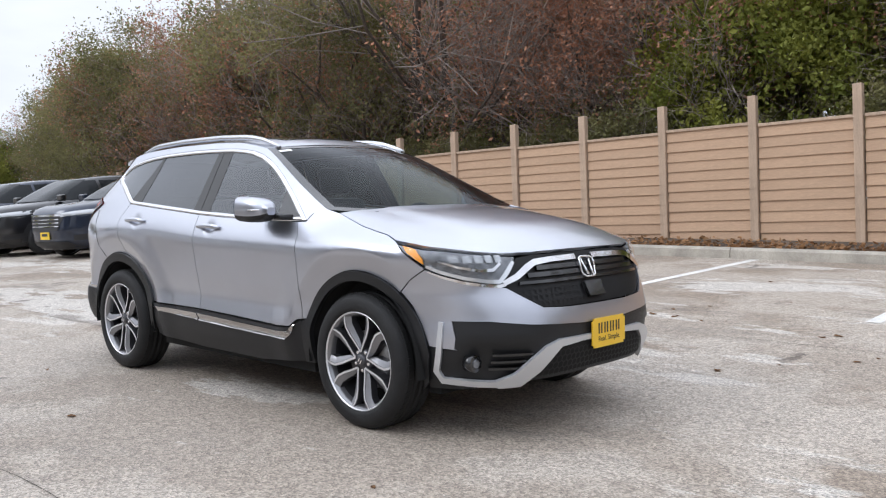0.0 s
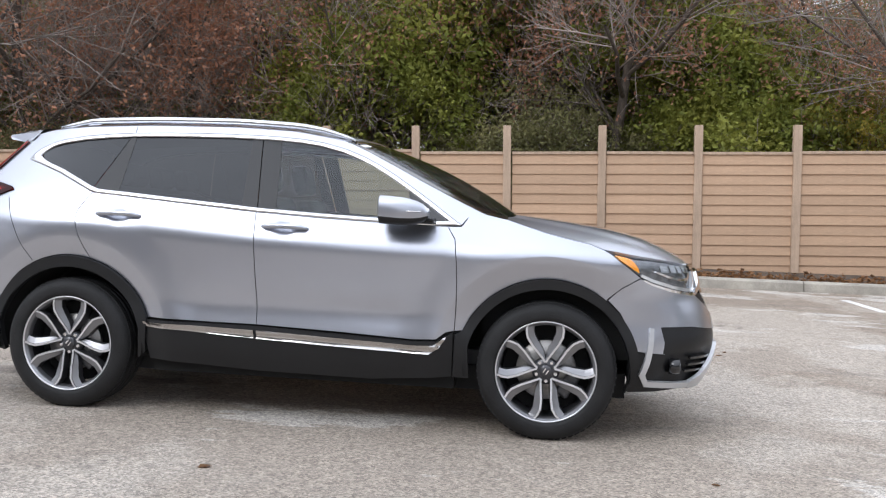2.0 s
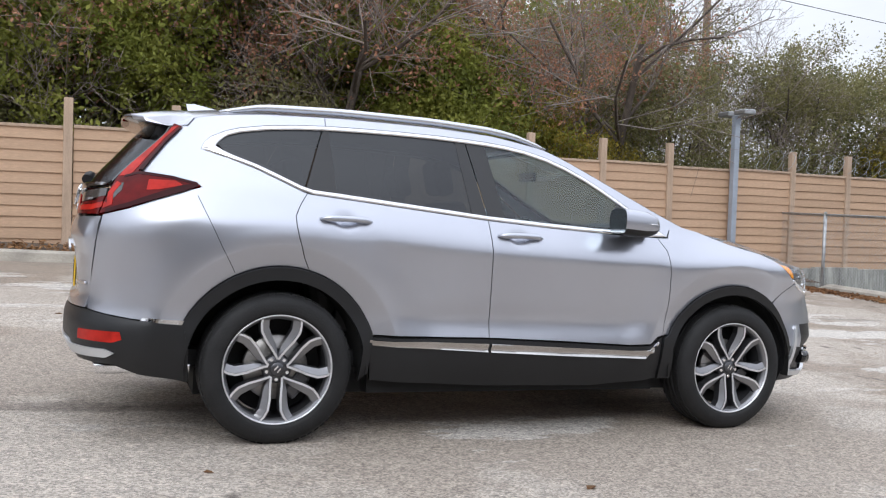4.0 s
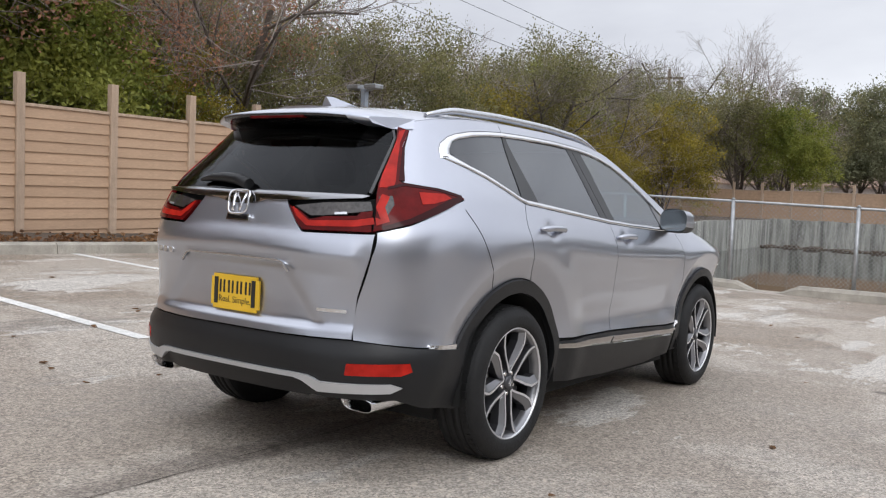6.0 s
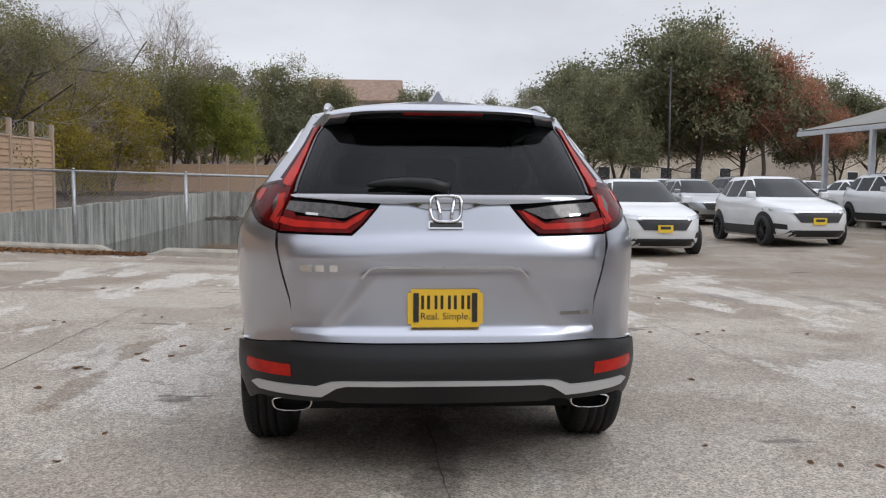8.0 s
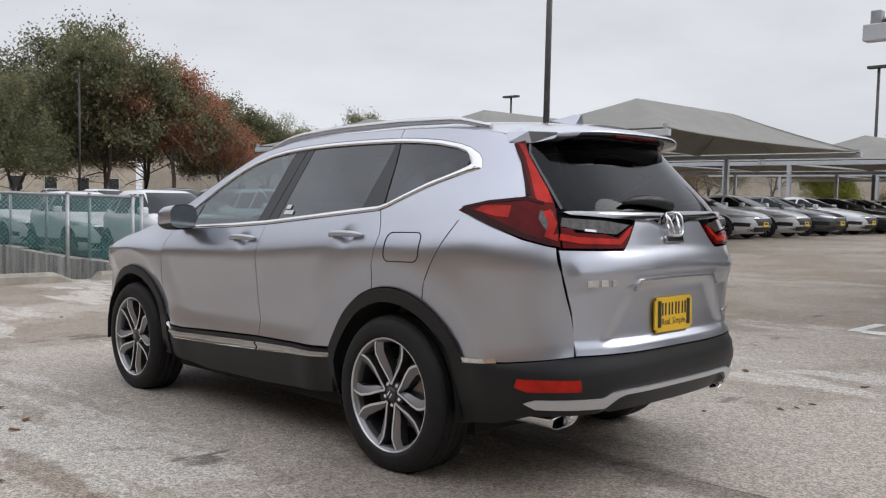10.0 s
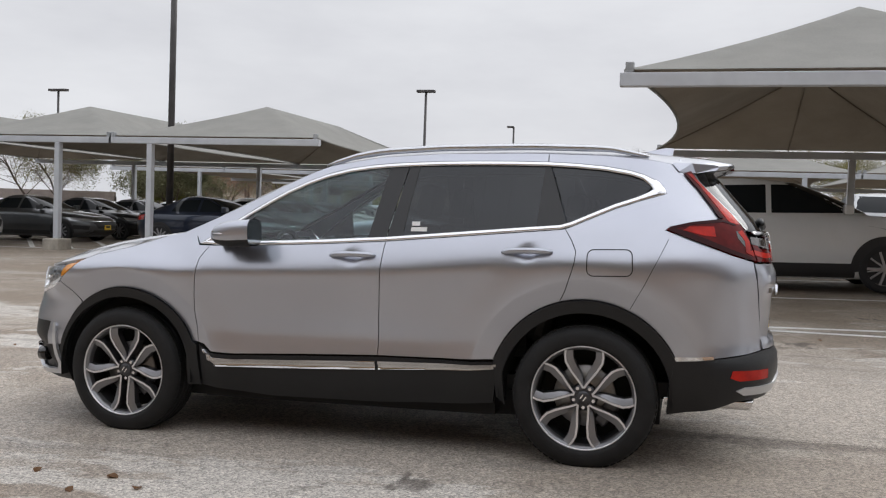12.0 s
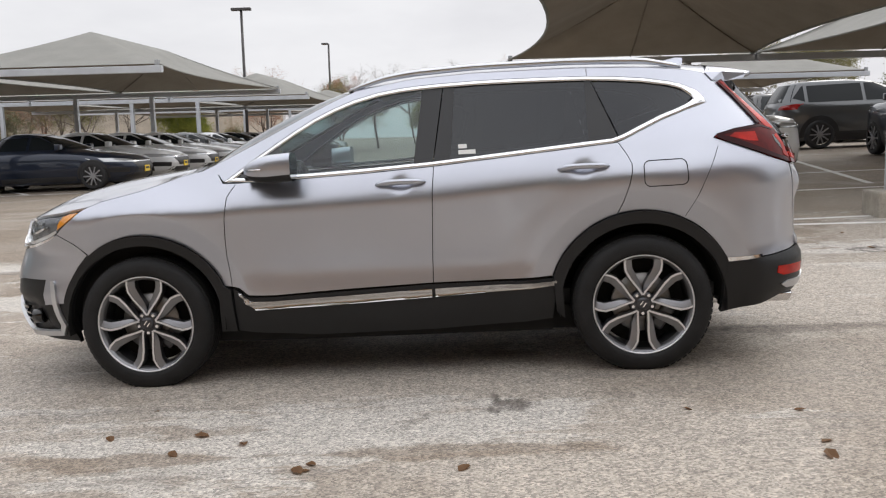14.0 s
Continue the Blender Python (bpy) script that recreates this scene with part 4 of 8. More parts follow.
def house(x, y, z, w, d, h, rise, wall, label, turn=0.0, windows=(), roof=None):
    """A storeyed building with a gable roof; its long side runs along its own y."""
    c = holder("house", pose(x, y, z, 0, 0, turn), label, "house", "buildings round the lot")
    part("wall", box(bmesh.new(), (0, -w / 2, 0), (d, w / 2, h)), wall, c)
    bm = bmesh.new()
    e = 0.5
    pts = [(-e, -w / 2 - e, h - 0.1), (-e, w / 2 + e, h - 0.1), (d / 2, w / 2 + e, h + rise), (d / 2, -w / 2 - e, h + rise), (d + e, -w / 2 - e, h - 0.1), (d + e, w / 2 + e, h - 0.1)]
    v = [bm.verts.new(p) for p in pts] + [bm.verts.new((a, b, cc - 0.22)) for a, b, cc in pts]
    for f in ((0, 3, 2, 1), (3, 4, 5, 2), (6, 7, 8, 9), (9, 8, 11, 10), (0, 1, 7, 6), (4, 10, 11, 5), (0, 6, 9, 3), (3, 9, 10, 4), (1, 2, 8, 7), (2, 5, 11, 8)):
        bm.faces.new([v[i] for i in f])
    part("roof", bm, roof or ROOF, c)
    for yy, zz, ww, hh in windows:
        win = part("window", box(bmesh.new(), (-0.06, yy - ww / 2 - 0.1, zz - 0.1), (0.05, yy + ww / 2 + 0.1, zz + hh + 0.1), bevel=0.01), TRIM_WHITE, c)
        p = part("pane", box(bmesh.new(), (-0.09, yy - ww / 2, zz), (-0.05, yy + ww / 2, zz + hh)), PANE, win)
    return c


house(110, 3.2, -1.0, 11.2, 9, 12.2, 3.0, BRICK_WALL, "pale brick house with a brown shingle roof behind trees", windows=((-4.3, 8.8, 0.9, 1.5),))
house(62, 1.0, 0.2, 10.5, 6, 2.6, 1.2, DARK_SHED, "long low shed with a dark weathered roof", roof=DARK_SHED)
house(102, 24, -1.0, 26, 9, 4.5, 2.2, BRICK_WALL, "low brown roofed house behind the far fence", windows=((-6, 1.6, 1.4, 1.6), (3, 1.6, 1.4, 1.6)))
house(92, -62, -1, 30, 12, 9.0, 2.0, STUCCO, "two storey cream stucco apartment block", 28, windows=[(yy, zz, 1.8, 1.6) for yy in (-12, -7, -2, 3, 8, 13) for zz in (1.5, 5.2)])
house(118, -38, -1, 34, 12, 6.0, 2.0, STUCCO, "cream stucco building far behind the oaks", 14, windows=[(yy, 2.0, 1.8, 1.8) for yy in (-13, -8, -3, 2, 7, 12)])
house(45, -108, -1, 40, 14, 6.5, 1.6, STUCCO, "long cream commercial building beyond the canopies", 80, windows=[(yy, 1.5, 2.4, 2.2) for yy in (-16, -10, -4, 2, 8, 14)])
house(-5, -104, -1, 24, 10, 4.5, 1.2, STUCCO, "low cream building beyond the lot", 90, windows=[(yy, 1.2, 2.0, 1.8) for yy in (-8, -3, 2, 7)])
wall_bm = box(bmesh.new(), (47, -62.2, -0.6), (88, -62.0, 2.2))
for k in range(14):
    box(wall_bm, (47 + 3 * k, -62.28, -0.6), (47.35 + 3 * k, -61.92, 1.75))
thing("far_wall", wall_bm, BRICK_WALL, "low brown brick boundary wall with piers", "wall", kind="structure")


# ---- parked cars: a smooth shell of stacked plan rings, with panes and lamps laid on it ----
TYRE = mat("parked_tyre", (0.022, 0.022, 0.023), 0.8, vary=0.15)
ALLOY = mat("parked_alloy", (0.40, 0.40, 0.42), 0.35, 0.8)
DARK_ALLOY = mat("black_alloy", (0.03, 0.03, 0.032), 0.35, 0.6)
CAR_GLASS = mat("parked_car_glass", (0.012, 0.015, 0.017), 0.05, spec=0.22)
CAR_BLACK = mat("parked_car_trim", (0.02, 0.02, 0.022), 0.5)
CAR_LAMP = mat("parked_car_lamp", (0.60, 0.62, 0.64), 0.1, 0.5, coat=1.0)
CAR_RED = mat("parked_car_red_lamp", (0.30, 0.012, 0.012), 0.15, coat=1.0)
CAR_CHROME = mat("parked_car_chrome", (0.7, 0.7, 0.72), 0.12, 1.0)
CAR_PLATE = mat("parked_car_plate", (0.80, 0.55, 0.04), 0.4)
CAR_INK = mat("parked_car_print", (0.03, 0.03, 0.03), 0.5)


def paint(name, c, metal=0.3, rough=0.3):
    return mat(name, c, rough, metal, coat=1.0, vary=0.03, scale=2.0)


def lut(tab):
    a = np.array(tab, float)
    return lambda q: np.interp(q, a[:, 0], a[:, 1])


SHAPES = {
    "small_suv": dict(wb=2.61, w=[(0.18, 0.84), (0.3, 0.89), (0.55, 0.915), (0.85, 0.92), (1.0, 0.89), (1.1, 0.83), (1.5, 0.63), (1.60, 0.53), (1.615, 0.30)],
                      f=[(0.18, 1.98), (0.32, 2.14), (0.55, 2.18), (0.75, 2.14), (0.86, 2.04), (0.94, 1.75), (1.0, 1.35), (1.04, 1.05), (1.25, 0.62), (1.45, 0.22), (1.56, -0.05), (1.60, -0.3), (1.615, -0.6)],
                      r=[(0.18, -1.98), (0.4, -2.13), (0.6, -2.15), (0.95, -2.12), (1.1, -2.05), (1.3, -1.86), (1.5, -1.62), (1.58, -1.5), (1.60, -1.3), (1.615, -0.9)], belt=1.06, roof=1.50, glass=(0.75, -1.25), rad=0.335),
    "large_suv": dict(wb=2.82, w=[(0.2, 0.88), (0.32, 0.94), (0.6, 0.98), (0.95, 0.985), (1.1, 0.955), (1.18, 0.90), (1.6, 0.70), (1.74, 0.62), (1.775, 0.40)],
                      f=[(0.2, 2.25), (0.35, 2.42), (0.6, 2.46), (0.95, 2.42), (1.06, 2.33), (1.12, 2.1), (1.155, 1.6), (1.18, 1.28), (1.4, 0.86), (1.6, 0.42), (1.70, 0.15), (1.75, -0.2), (1.775, -0.6)],
                      r=[(0.2, -2.25), (0.45, -2.44), (0.7, -2.47), (1.1, -2.44), (1.3, -2.34), (1.6, -2.14), (1.70, -2.06), (1.75, -1.9), (1.775, -1.4)], belt=1.18, roof=1.66, glass=(0.92, -1.95), rad=0.375),
    "sedan": dict(wb=2.75, w=[(0.16, 0.80), (0.28, 0.86), (0.5, 0.905), (0.75, 0.91), (0.9, 0.885), (0.98, 0.82), (1.3, 0.60), (1.41, 0.52), (1.435, 0.3)],
                  f=[(0.16, 2.10), (0.3, 2.32), (0.5, 2.38), (0.66, 2.32), (0.78, 2.10), (0.88, 1.7), (0.94, 1.25), (0.97, 1.0), (1.15, 0.55), (1.32, 0.12), (1.39, -0.1), (1.42, -0.3), (1.435, -0.5)],
                  r=[(0.16, -2.15), (0.4, -2.36), (0.7, -2.38), (0.95, -2.30), (1.02, -2.12), (1.06, -1.85), (1.15, -1.62), (1.30, -1.18), (1.38, -0.98), (1.42, -0.8), (1.435, -0.65)], belt=0.98, roof=1.33, glass=(0.62, -1.35), rad=0.33),
}


def parked_wheel(car, x, y, rad, alloy):
    out = 1 if y > 0 else -1
    bm = bmesh.new()
    n = 28
    prof5 = [(rad * 0.70, 0.0), (rad * 0.86, 0.012), (rad * 0.97, -0.005), (rad, -0.04), (rad, -0.17), (rad * 0.9, -0.2)]
    rings = [[bm.verts.new((x + r * math.cos(2 * math.pi * k / n), y + out * d, rad + r * math.sin(2 * math.pi * k / n))) for k in range(n)] for r, d in prof5]
    for a, b in zip(rings, rings[1:]):
        for k in range(n):
            bm.faces.new((a[k], a[(k + 1) % n], b[(k + 1) % n], b[k])).smooth = True
    w = part("wheel", bm, TYRE, car)
    bm = bmesh.new()
    bm.faces.new([bm.verts.new((x + rad * 0.68 * math.cos(2 * math.pi * k / n), y - out * 0.05, rad + rad * 0.68 * math.sin(2 * math.pi * k / n))) for k in range(n)])
    part("hub", bm, CAR_BLACK, w)
    bm = bmesh.new()
    for k in range(10):
        a = 2 * math.pi * k / 10
        m = Matrix.Translation((x, y, rad)) @ Matrix.Rotation(a, 4, "Y")
        box(bm, (0.02, min(-out * 0.03, out * 0.004), -0.013), (rad * 0.70, max(-out * 0.03, out * 0.004), 0.013 + 0.008 * (k % 2)), m)
    tube(bm, (x, y - out * 0.04, rad), (x, y + out * 0.008, rad), rad * 0.17, n=12)
    part("rim", bm, alloy, w)


def parked_car(kind, colour, label, m, alloy=None, group="cars parked round the lot", plate=True):
    """One parked car; x ahead along its own axis."""
    s = SHAPES[kind]
    W, XFr, XRr = lut(s["w"]), lut(s["f"]), lut(s["r"])
    car = holder("parked_car", m, label, "car", group)
    zs = sorted(set(list(np.linspace(s["w"][0][0], s["belt"], 16)) + list(np.linspace(s["belt"], s["w"][-1][0], 16))))
    n, q = 56, 4.2

    def around(a, z):
        xf, xr, w = XFr(z), XRr(z), W(z)
        c, si = np.cos(a), np.sin(a)
        xm = (xf + xr) / 2
        return xm + (xf - xr) / 2 * np.sign(c) * np.abs(c) ** (2 / q), w * np.sign(si) * np.abs(si) ** (2 / q), z

    bm = bmesh.new()
    rings = [[bm.verts.new([float(v) for v in around(2 * math.pi * (k + 0.5) / n, z)]) for k in range(n)] for z in zs]
    for a, b in zip(rings, rings[1:]):
        for k in range(n):
            bm.faces.new((a[k], a[(k + 1) % n], b[(k + 1) % n], b[k])).smooth = True
    bm.faces.new(rings[0][::-1])
    bm.faces.new(rings[-1])
    part("body", bm, colour, car)

    def flank(x, z, lift=0.006):
        xf, xr, w = XFr(z), XRr(z), W(z)
        t = min(1.0, abs((x - (xf + xr) / 2) / ((xf - xr) / 2)))
        return w * max(0.0, 1 - t ** q) ** (1 / q) + lift

    def face(y, z, front, lift=0.006):
        xf, xr, w = float(XFr(z)), float(XRr(z)), float(W(z))
        t = min(0.999, abs(y) / w)
        d = (xf - xr) / 2 * (1 - t ** q) ** (1 / q)
        return (xf + xr) / 2 + (d + lift if front else -d - lift)

    def flank_pane(name, quad, material, sg, nu=6, nv=4, lift=0.006):
        """quad: four (x, z) corners in turn, laid on the flank."""
        bm = bmesh.new()
        g = []
        for i in range(nu + 1):
            row = []
            for j in range(nv + 1):
                u, v = i / nu, j / nv
                p = [(quad[0][k] * (1 - u) + quad[1][k] * u) * (1 - v) + (quad[3][k] * (1 - u) + quad[2][k] * u) * v for k in (0, 1)]
                row.append(bm.verts.new((p[0], sg * flank(p[0], p[1], lift), p[1])))
            g.append(row)
        for a, b in zip(g, g[1:]):
            for j in range(nv):
                bm.faces.new((a[j], b[j], b[j + 1], a[j + 1])).smooth = True
        return part(name, bm, material, car)

    def face_pane(name, quad, material, front, nu=10, nv=4, lift=0.006):
        bm = bmesh.new()
        g = []
        for i in range(nu + 1):
            row = []
            for j in range(nv + 1):
                u, v = i / nu, j / nv
                p = [(quad[0][k] * (1 - u) + quad[1][k] * u) * (1 - v) + (quad[3][k] * (1 - u) + quad[2][k] * u) * v for k in (0, 1)]
                row.append(bm.verts.new((face(p[0], p[1], front, lift), p[0], p[1])))
            g.append(row)
        for a, b in zip(g, g[1:]):
            for j in range(nv):
                bm.faces.new((a[j], b[j], b[j + 1], a[j + 1])).smooth = True
        return part(name, bm, material, car)

    zb, zr = s["belt"] + 0.03, s["roof"]
    gf, gr = s["glass"]
    wf = lambda z: float(XFr(z)) - 0.16
    wr = lambda z: float(XRr(z)) + 0.16
    for sg in (1, -1):
        flank_pane("side_window", [(wf(zb) - 0.08, zb), (-0.22, zb), (-0.22, zr), (wf(zr) - 0.02, zr)], CAR_GLASS, sg)
        flank_pane("side_window", [(-0.30, zb), (gr + 0.28, zb), (gr + 0.40 if kind == "sedan" else gr + 0.28, zr - 0.02), (-0.30, zr)], CAR_GLASS, sg)
        if kind != "sedan":
            flank_pane("quarter_window", [(gr + 0.20, zb + 0.02), (wr(zb + 0.1) + 0.14, zb + 0.12), (wr(zr) + 0.12, zr - 0.05), (gr + 0.20, zr - 0.01)], CAR_GLASS, sg)
        flank_pane("sill_trim", [(s["wb"] / 2 - 0.42, 0.22), (-s["wb"] / 2 + 0.42, 0.22), (-s["wb"] / 2 + 0.42, 0.34 if kind == "sedan" else 0.44), (s["wb"] / 2 - 0.42, 0.34 if kind == "sedan" else 0.44)], CAR_BLACK, sg)
        for x in (s["wb"] / 2, -s["wb"] / 2):
            # black disc on the closed flank, painted as the shaded wheel opening and trim
            bm = bmesh.new()
            r = s["rad"] * (1.20 if kind == "sedan" else 1.30)
            prev = None
            for f in (0.05, 0.4, 0.7, 0.88, 1.0):
                row = []
                for k in range(25):
                    a = math.pi * (1.10 * k / 24 - 0.05)
                    px, pz = x + f * r * math.cos(a), max(0.2, s["rad"] + f * r * math.sin(a))
                    row.append(bm.verts.new((px, sg * flank(px, pz, 0.009), pz)))
                if prev:
                    for k in range(24):
                        bm.faces.new((prev[k], prev[k + 1], row[k + 1], row[k])).smooth = True
                prev = row
            part("black_arch_disc", bm, CAR_BLACK, car)
            parked_wheel(car, x, sg * (float(W(0.4)) + 0.022), s["rad"], alloy or ALLOY)
        zl = 0.66 if kind == "sedan" else (0.78 if kind == "small_suv" else 0.92)
        w0 = float(W(zl))
        face_pane("headlight", [(sg * w0 * 0.50, zl - 0.045), (sg * w0 * 0.97, zl + 0.00), (sg * w0 * 0.975, zl + 0.10), (sg * w0 * 0.50, zl + 0.03)], CAR_LAMP, True, lift=0.010)
        face_pane("fog_lamp", [(sg * w0 * 0.70, 0.38), (sg * w0 * 0.93, 0.40), (sg * w0 * 0.92, 0.52), (sg * w0 * 0.72, 0.49)], CAR_BLACK, True, lift=0.008)
        zt = zl + 0.12
        face_pane("tail_light", [(sg * w0 * 0.62, zt), (sg * w0 * 0.88, zt), (sg * w0 * 0.87, zt + 0.15), (sg * w0 * 0.66, zt + 0.10)], CAR_RED, False, lift=0.012)
        xm, ym = float(XFr(zb)) - 0.35, float(flank(float(XFr(zb)) - 0.35, zb))
        bm = box(bmesh.new(), (xm - 0.06, min(sg * (ym + 0.02), sg * (ym + 0.22)), zb - 0.02), (xm + 0.08, max(sg * (ym + 0.02), sg * (ym + 0.22)), zb + 0.13), bevel=0.03)
        part("door_mirror", bm, colour, car)
    wz0, wz1 = s["belt"] + 0.035, zr + 0.03
    face_pane("windscreen", [(-float(W(wz0)) * 0.90, wz0), (float(W(wz0)) * 0.90, wz0), (float(W(wz1)) * 0.88, wz1), (-float(W(wz1)) * 0.88, wz1)], CAR_GLASS, True, nu=16, nv=8, lift=0.016)
    rz0, rz1 = (s["belt"] + 0.09, zr) if kind == "sedan" else (s["belt"] + 0.05, zr + 0.02)
    face_pane("rear_window", [(-float(W(rz0)) * 0.86, rz0), (float(W(rz0)) * 0.86, rz0), (float(W(rz1)) * 0.86, rz1), (-float(W(rz1)) * 0.86, rz1)], CAR_GLASS, False, lift=0.008)
    zg = zl - 0.02
    face_pane("grille", [(-0.42, zg - (0.30 if kind == "large_suv" else 0.22)), (0.42, zg - (0.30 if kind == "large_suv" else 0.22)), (0.60, zg + 0.03), (-0.60, zg + 0.03)], CAR_BLACK, True, lift=0.009)
    face_pane("grille_bar", [(-0.52, zg - 0.005), (0.52, zg - 0.005), (0.52, zg + 0.035), (-0.52, zg + 0.035)], CAR_CHROME, True, lift=0.016)
    if kind == "large_suv":
        for zz in (zg - 0.08, zg - 0.15, zg - 0.22):
            face_pane("grille_bar", [(-0.45, zz), (0.45, zz), (0.46, zz + 0.022), (-0.46, zz + 0.022)], CAR_CHROME, True, lift=0.016)
    face_pane("lower_grille", [(-0.74, 0.22), (0.74, 0.22), (0.60, 0.37), (-0.60, 0.37)], CAR_BLACK, True, lift=0.008)
    face_pane("rear_trim", [(-0.8, 0.25), (0.8, 0.25), (0.8, 0.45), (-0.8, 0.45)], CAR_BLACK, False, lift=0.008)
    if plate:
        zp = 0.50 if kind == "large_suv" else zg - 0.19
        p = part("number_plate", box(bmesh.new(), (0, -0.15, zp - 0.075), (0.02, 0.15, zp + 0.075), pose(face(0.0, zp, True), 0, 0)), CAR_PLATE, car, "yellow plate with dark print")
        part("print_bar", box(bmesh.new(), (0.02, -0.10, zp - 0.01), (0.0225, 0.10, zp + 0.045), pose(face(0.0, zp, True), 0, 0)), CAR_INK, p)
    return car


WHITE = paint("white_car_paint", (0.74, 0.75, 0.76), 0.0)
NAVY = paint("dark_blue_car_paint", (0.012, 0.020, 0.042), 0.5)
BLACKP = paint("black_car_paint", (0.012, 0.012, 0.014), 0.3)
GREYP = paint("grey_car_paint", (0.11, 0.115, 0.12), 0.7)
SILV = paint("silver_car_paint", (0.42, 0.43, 0.44), 0.8)
TEALP = paint("pale_blue_car_paint", (0.20, 0.27, 0.30), 0.7)
protos = {}


def park(kind, colour, word, x, y, head, alloy=None, note="parked on concrete"):
    name = {"small_suv": "small suv", "large_suv": "large suv", "sedan": "four door sedan"}[kind]
    z = float(ground_z(x, y))
    dz = float(ground_z(x + math.cos(radians(head)), y + math.sin(radians(head)))) - z
    m = pose(x, y, z, 0, -math.degrees(math.atan(dz)), head)
    key = (kind, word, alloy is None)
    if key not in protos:
        protos[key] = parked_car(kind, colour, f"{word} {name} with yellow plate, {note}", m, alloy)
        return protos[key]
    return copy_thing(protos[key], m)


for k, x in enumerate((13.40, 18.1, 22.8, 27.5, 32.2, 37.0)):
    park("small_suv", WHITE, "white", x, -5.45 - 0.02 * k, 178, DARK_ALLOY)
park("large_suv", WHITE, "white", -3.30, -10.2, 180)
park("small_suv", WHITE, "white", 14.9, -9.3, 180, DARK_ALLOY)
park("small_suv", WHITE, "white", 19.2, -15.1, 180, DARK_ALLOY)
park("small_suv", GREYP, "grey", 20.0, -11.9, 180)
for x, y, c, w in ((25.6, -11.2, SILV, "silver"), (25.2, -13.9, GREYP, "grey"), (33, -12.5, WHITE, "white"), (33, -16, NAVY, "dark blue")):
    park("small_suv", c, w, x, y, 182)
ROWC = [(NAVY, "dark blue"), (WHITE, "white"), (WHITE, "white"), (WHITE, "white"), (GREYP, "grey"), (WHITE, "white"), (BLACKP, "black"), (SILV, "silver"), (WHITE, "white"), (GREYP, "grey"), (BLACKP, "black"), (WHITE, "white")]
for k, (c, w) in enumerate(ROWC):
    park("sedan", c, w, 10.5, -16.4 - 2.85 * k, 180)
for k, (c, w) in enumerate([(GREYP, "grey"), (BLACKP, "black"), (GREYP, "grey"), (WHITE, "white"), (BLACKP, "black"), (WHITE, "white"), (GREYP, "grey"), (BLACKP, "black")]):
    park("sedan", c, w, 18.0, -18.4 - 2.85 * k, 180)
for k, (c, w) in enumerate([(WHITE, "white"), (WHITE, "white"), (SILV, "silver"), (WHITE, "white"), (SILV, "silver"), (GREYP, "grey"), (WHITE, "white")]):
    park("sedan", c, w, 27.6, -18.6 - 2.9 * k, 184)
for k, (c, w) in enumerate([(WHITE, "white"), (SILV, "silver"), (WHITE, "white"), (GREYP, "grey")]):
    park("sedan", c, w, 38.0, -22 - 3.2 * k, 184)
for x, y, h, c, w, kd in ((-14.05, 5.95, -80, NAVY, "dark blue", "large_suv"), (-16.7, 5.5, -80, BLACKP, "black", "large_suv"), (-19.4, 5.0, -80, NAVY, "dark blue", "large_suv"), (-22.1, 4.6, -80, BLACKP, "black", "large_suv"), (-24.9, 4.2, -80, BLACKP, "black", "small_suv")):
    park(kd, c, w, x, y, h)
for x, y, h, c, w, kd in ((-10.45, -18.95, 180, GREYP, "grey", "large_suv"), (-10.0, -13.4, -90, NAVY, "dark blue", "large_suv"), (-3.6, -20.5, -90, BLACKP, "black", "small_suv"), (-6.4, -20.6, -90, SILV, "silver", "small_suv"), (-1.2, -20.4, -90, GREYP, "grey", "small_suv"),
                          (-9.3, -24.0, -90, BLACKP, "black", "small_suv"), (-12.2, -24.2, -90, SILV, "silver", "small_suv"), (-15, -20, -90, GREYP, "grey", "large_suv")):
    park(kd, c, w, x, y, h)
# cars far off by the trees
for x, y, h, c, w in ((76, -13.0, 180, WHITE, "white"), (77, -16.2, 180, SILV, "silver"), (75, -10.0, 180, GREYP, "grey"), (74, -25, 180, SILV, "silver")):
    park("sedan", c, w, x, y, h)

# ---- fallen leaves ----
nr = np.random.RandomState(4)
n = 5200
lx = nr.uniform(-30, 10.6, n)
ly = 8.46 + np.abs(nr.normal(0, 0.28, n))
ly = np.minimum(ly, 9.15)
lz = np.array([float(ground_z(a, b)) for a, b in zip(lx, ly)]) + 0.135 + 0.10 * (ly - 8.42) + nr.uniform(0, 0.03, n)
litter = new("leaf_litter", leaves_mesh("leaf_litter", np.stack([lx, ly, lz], 1), nr.uniform(0.05, 0.11, n), LITTER, 5, 0.6))
tagged(litter, "drift of dry brown leaves along the fence", "leaves", kind="stuff")
n = 1500
lx, ly = 10.75 - np.abs(nr.normal(0, 0.22, n)), nr.uniform(4.5, 8.4, n)
lz = np.array([float(ground_z(a, b)) for a, b in zip(lx, ly)]) + 0.02 + nr.uniform(0, 0.03, n)
drift = new("leaf_drift", leaves_mesh("leaf_drift", np.stack([lx, ly, lz], 1), nr.uniform(0.05, 0.11, n), LITTER, 6, 0.6))
tagged(drift, "drift of dry red leaves against the kerb stones", "leaves", kind="stuff")
leaf_bm = bmesh.new()
v = [leaf_bm.verts.new(p) for p in ((-0.036, 0, 0.004), (-0.014, 0.02, 0.012), (0.021, 0.016, 0.008), (0.04, 0, 0.005), (0.018, -0.019, 0.013), (-0.014, -0.017, 0.007), (0, 0, 0.002))]
for i in range(6):
    leaf_bm.faces.new((v[i], v[(i + 1) % 6], v[6]))
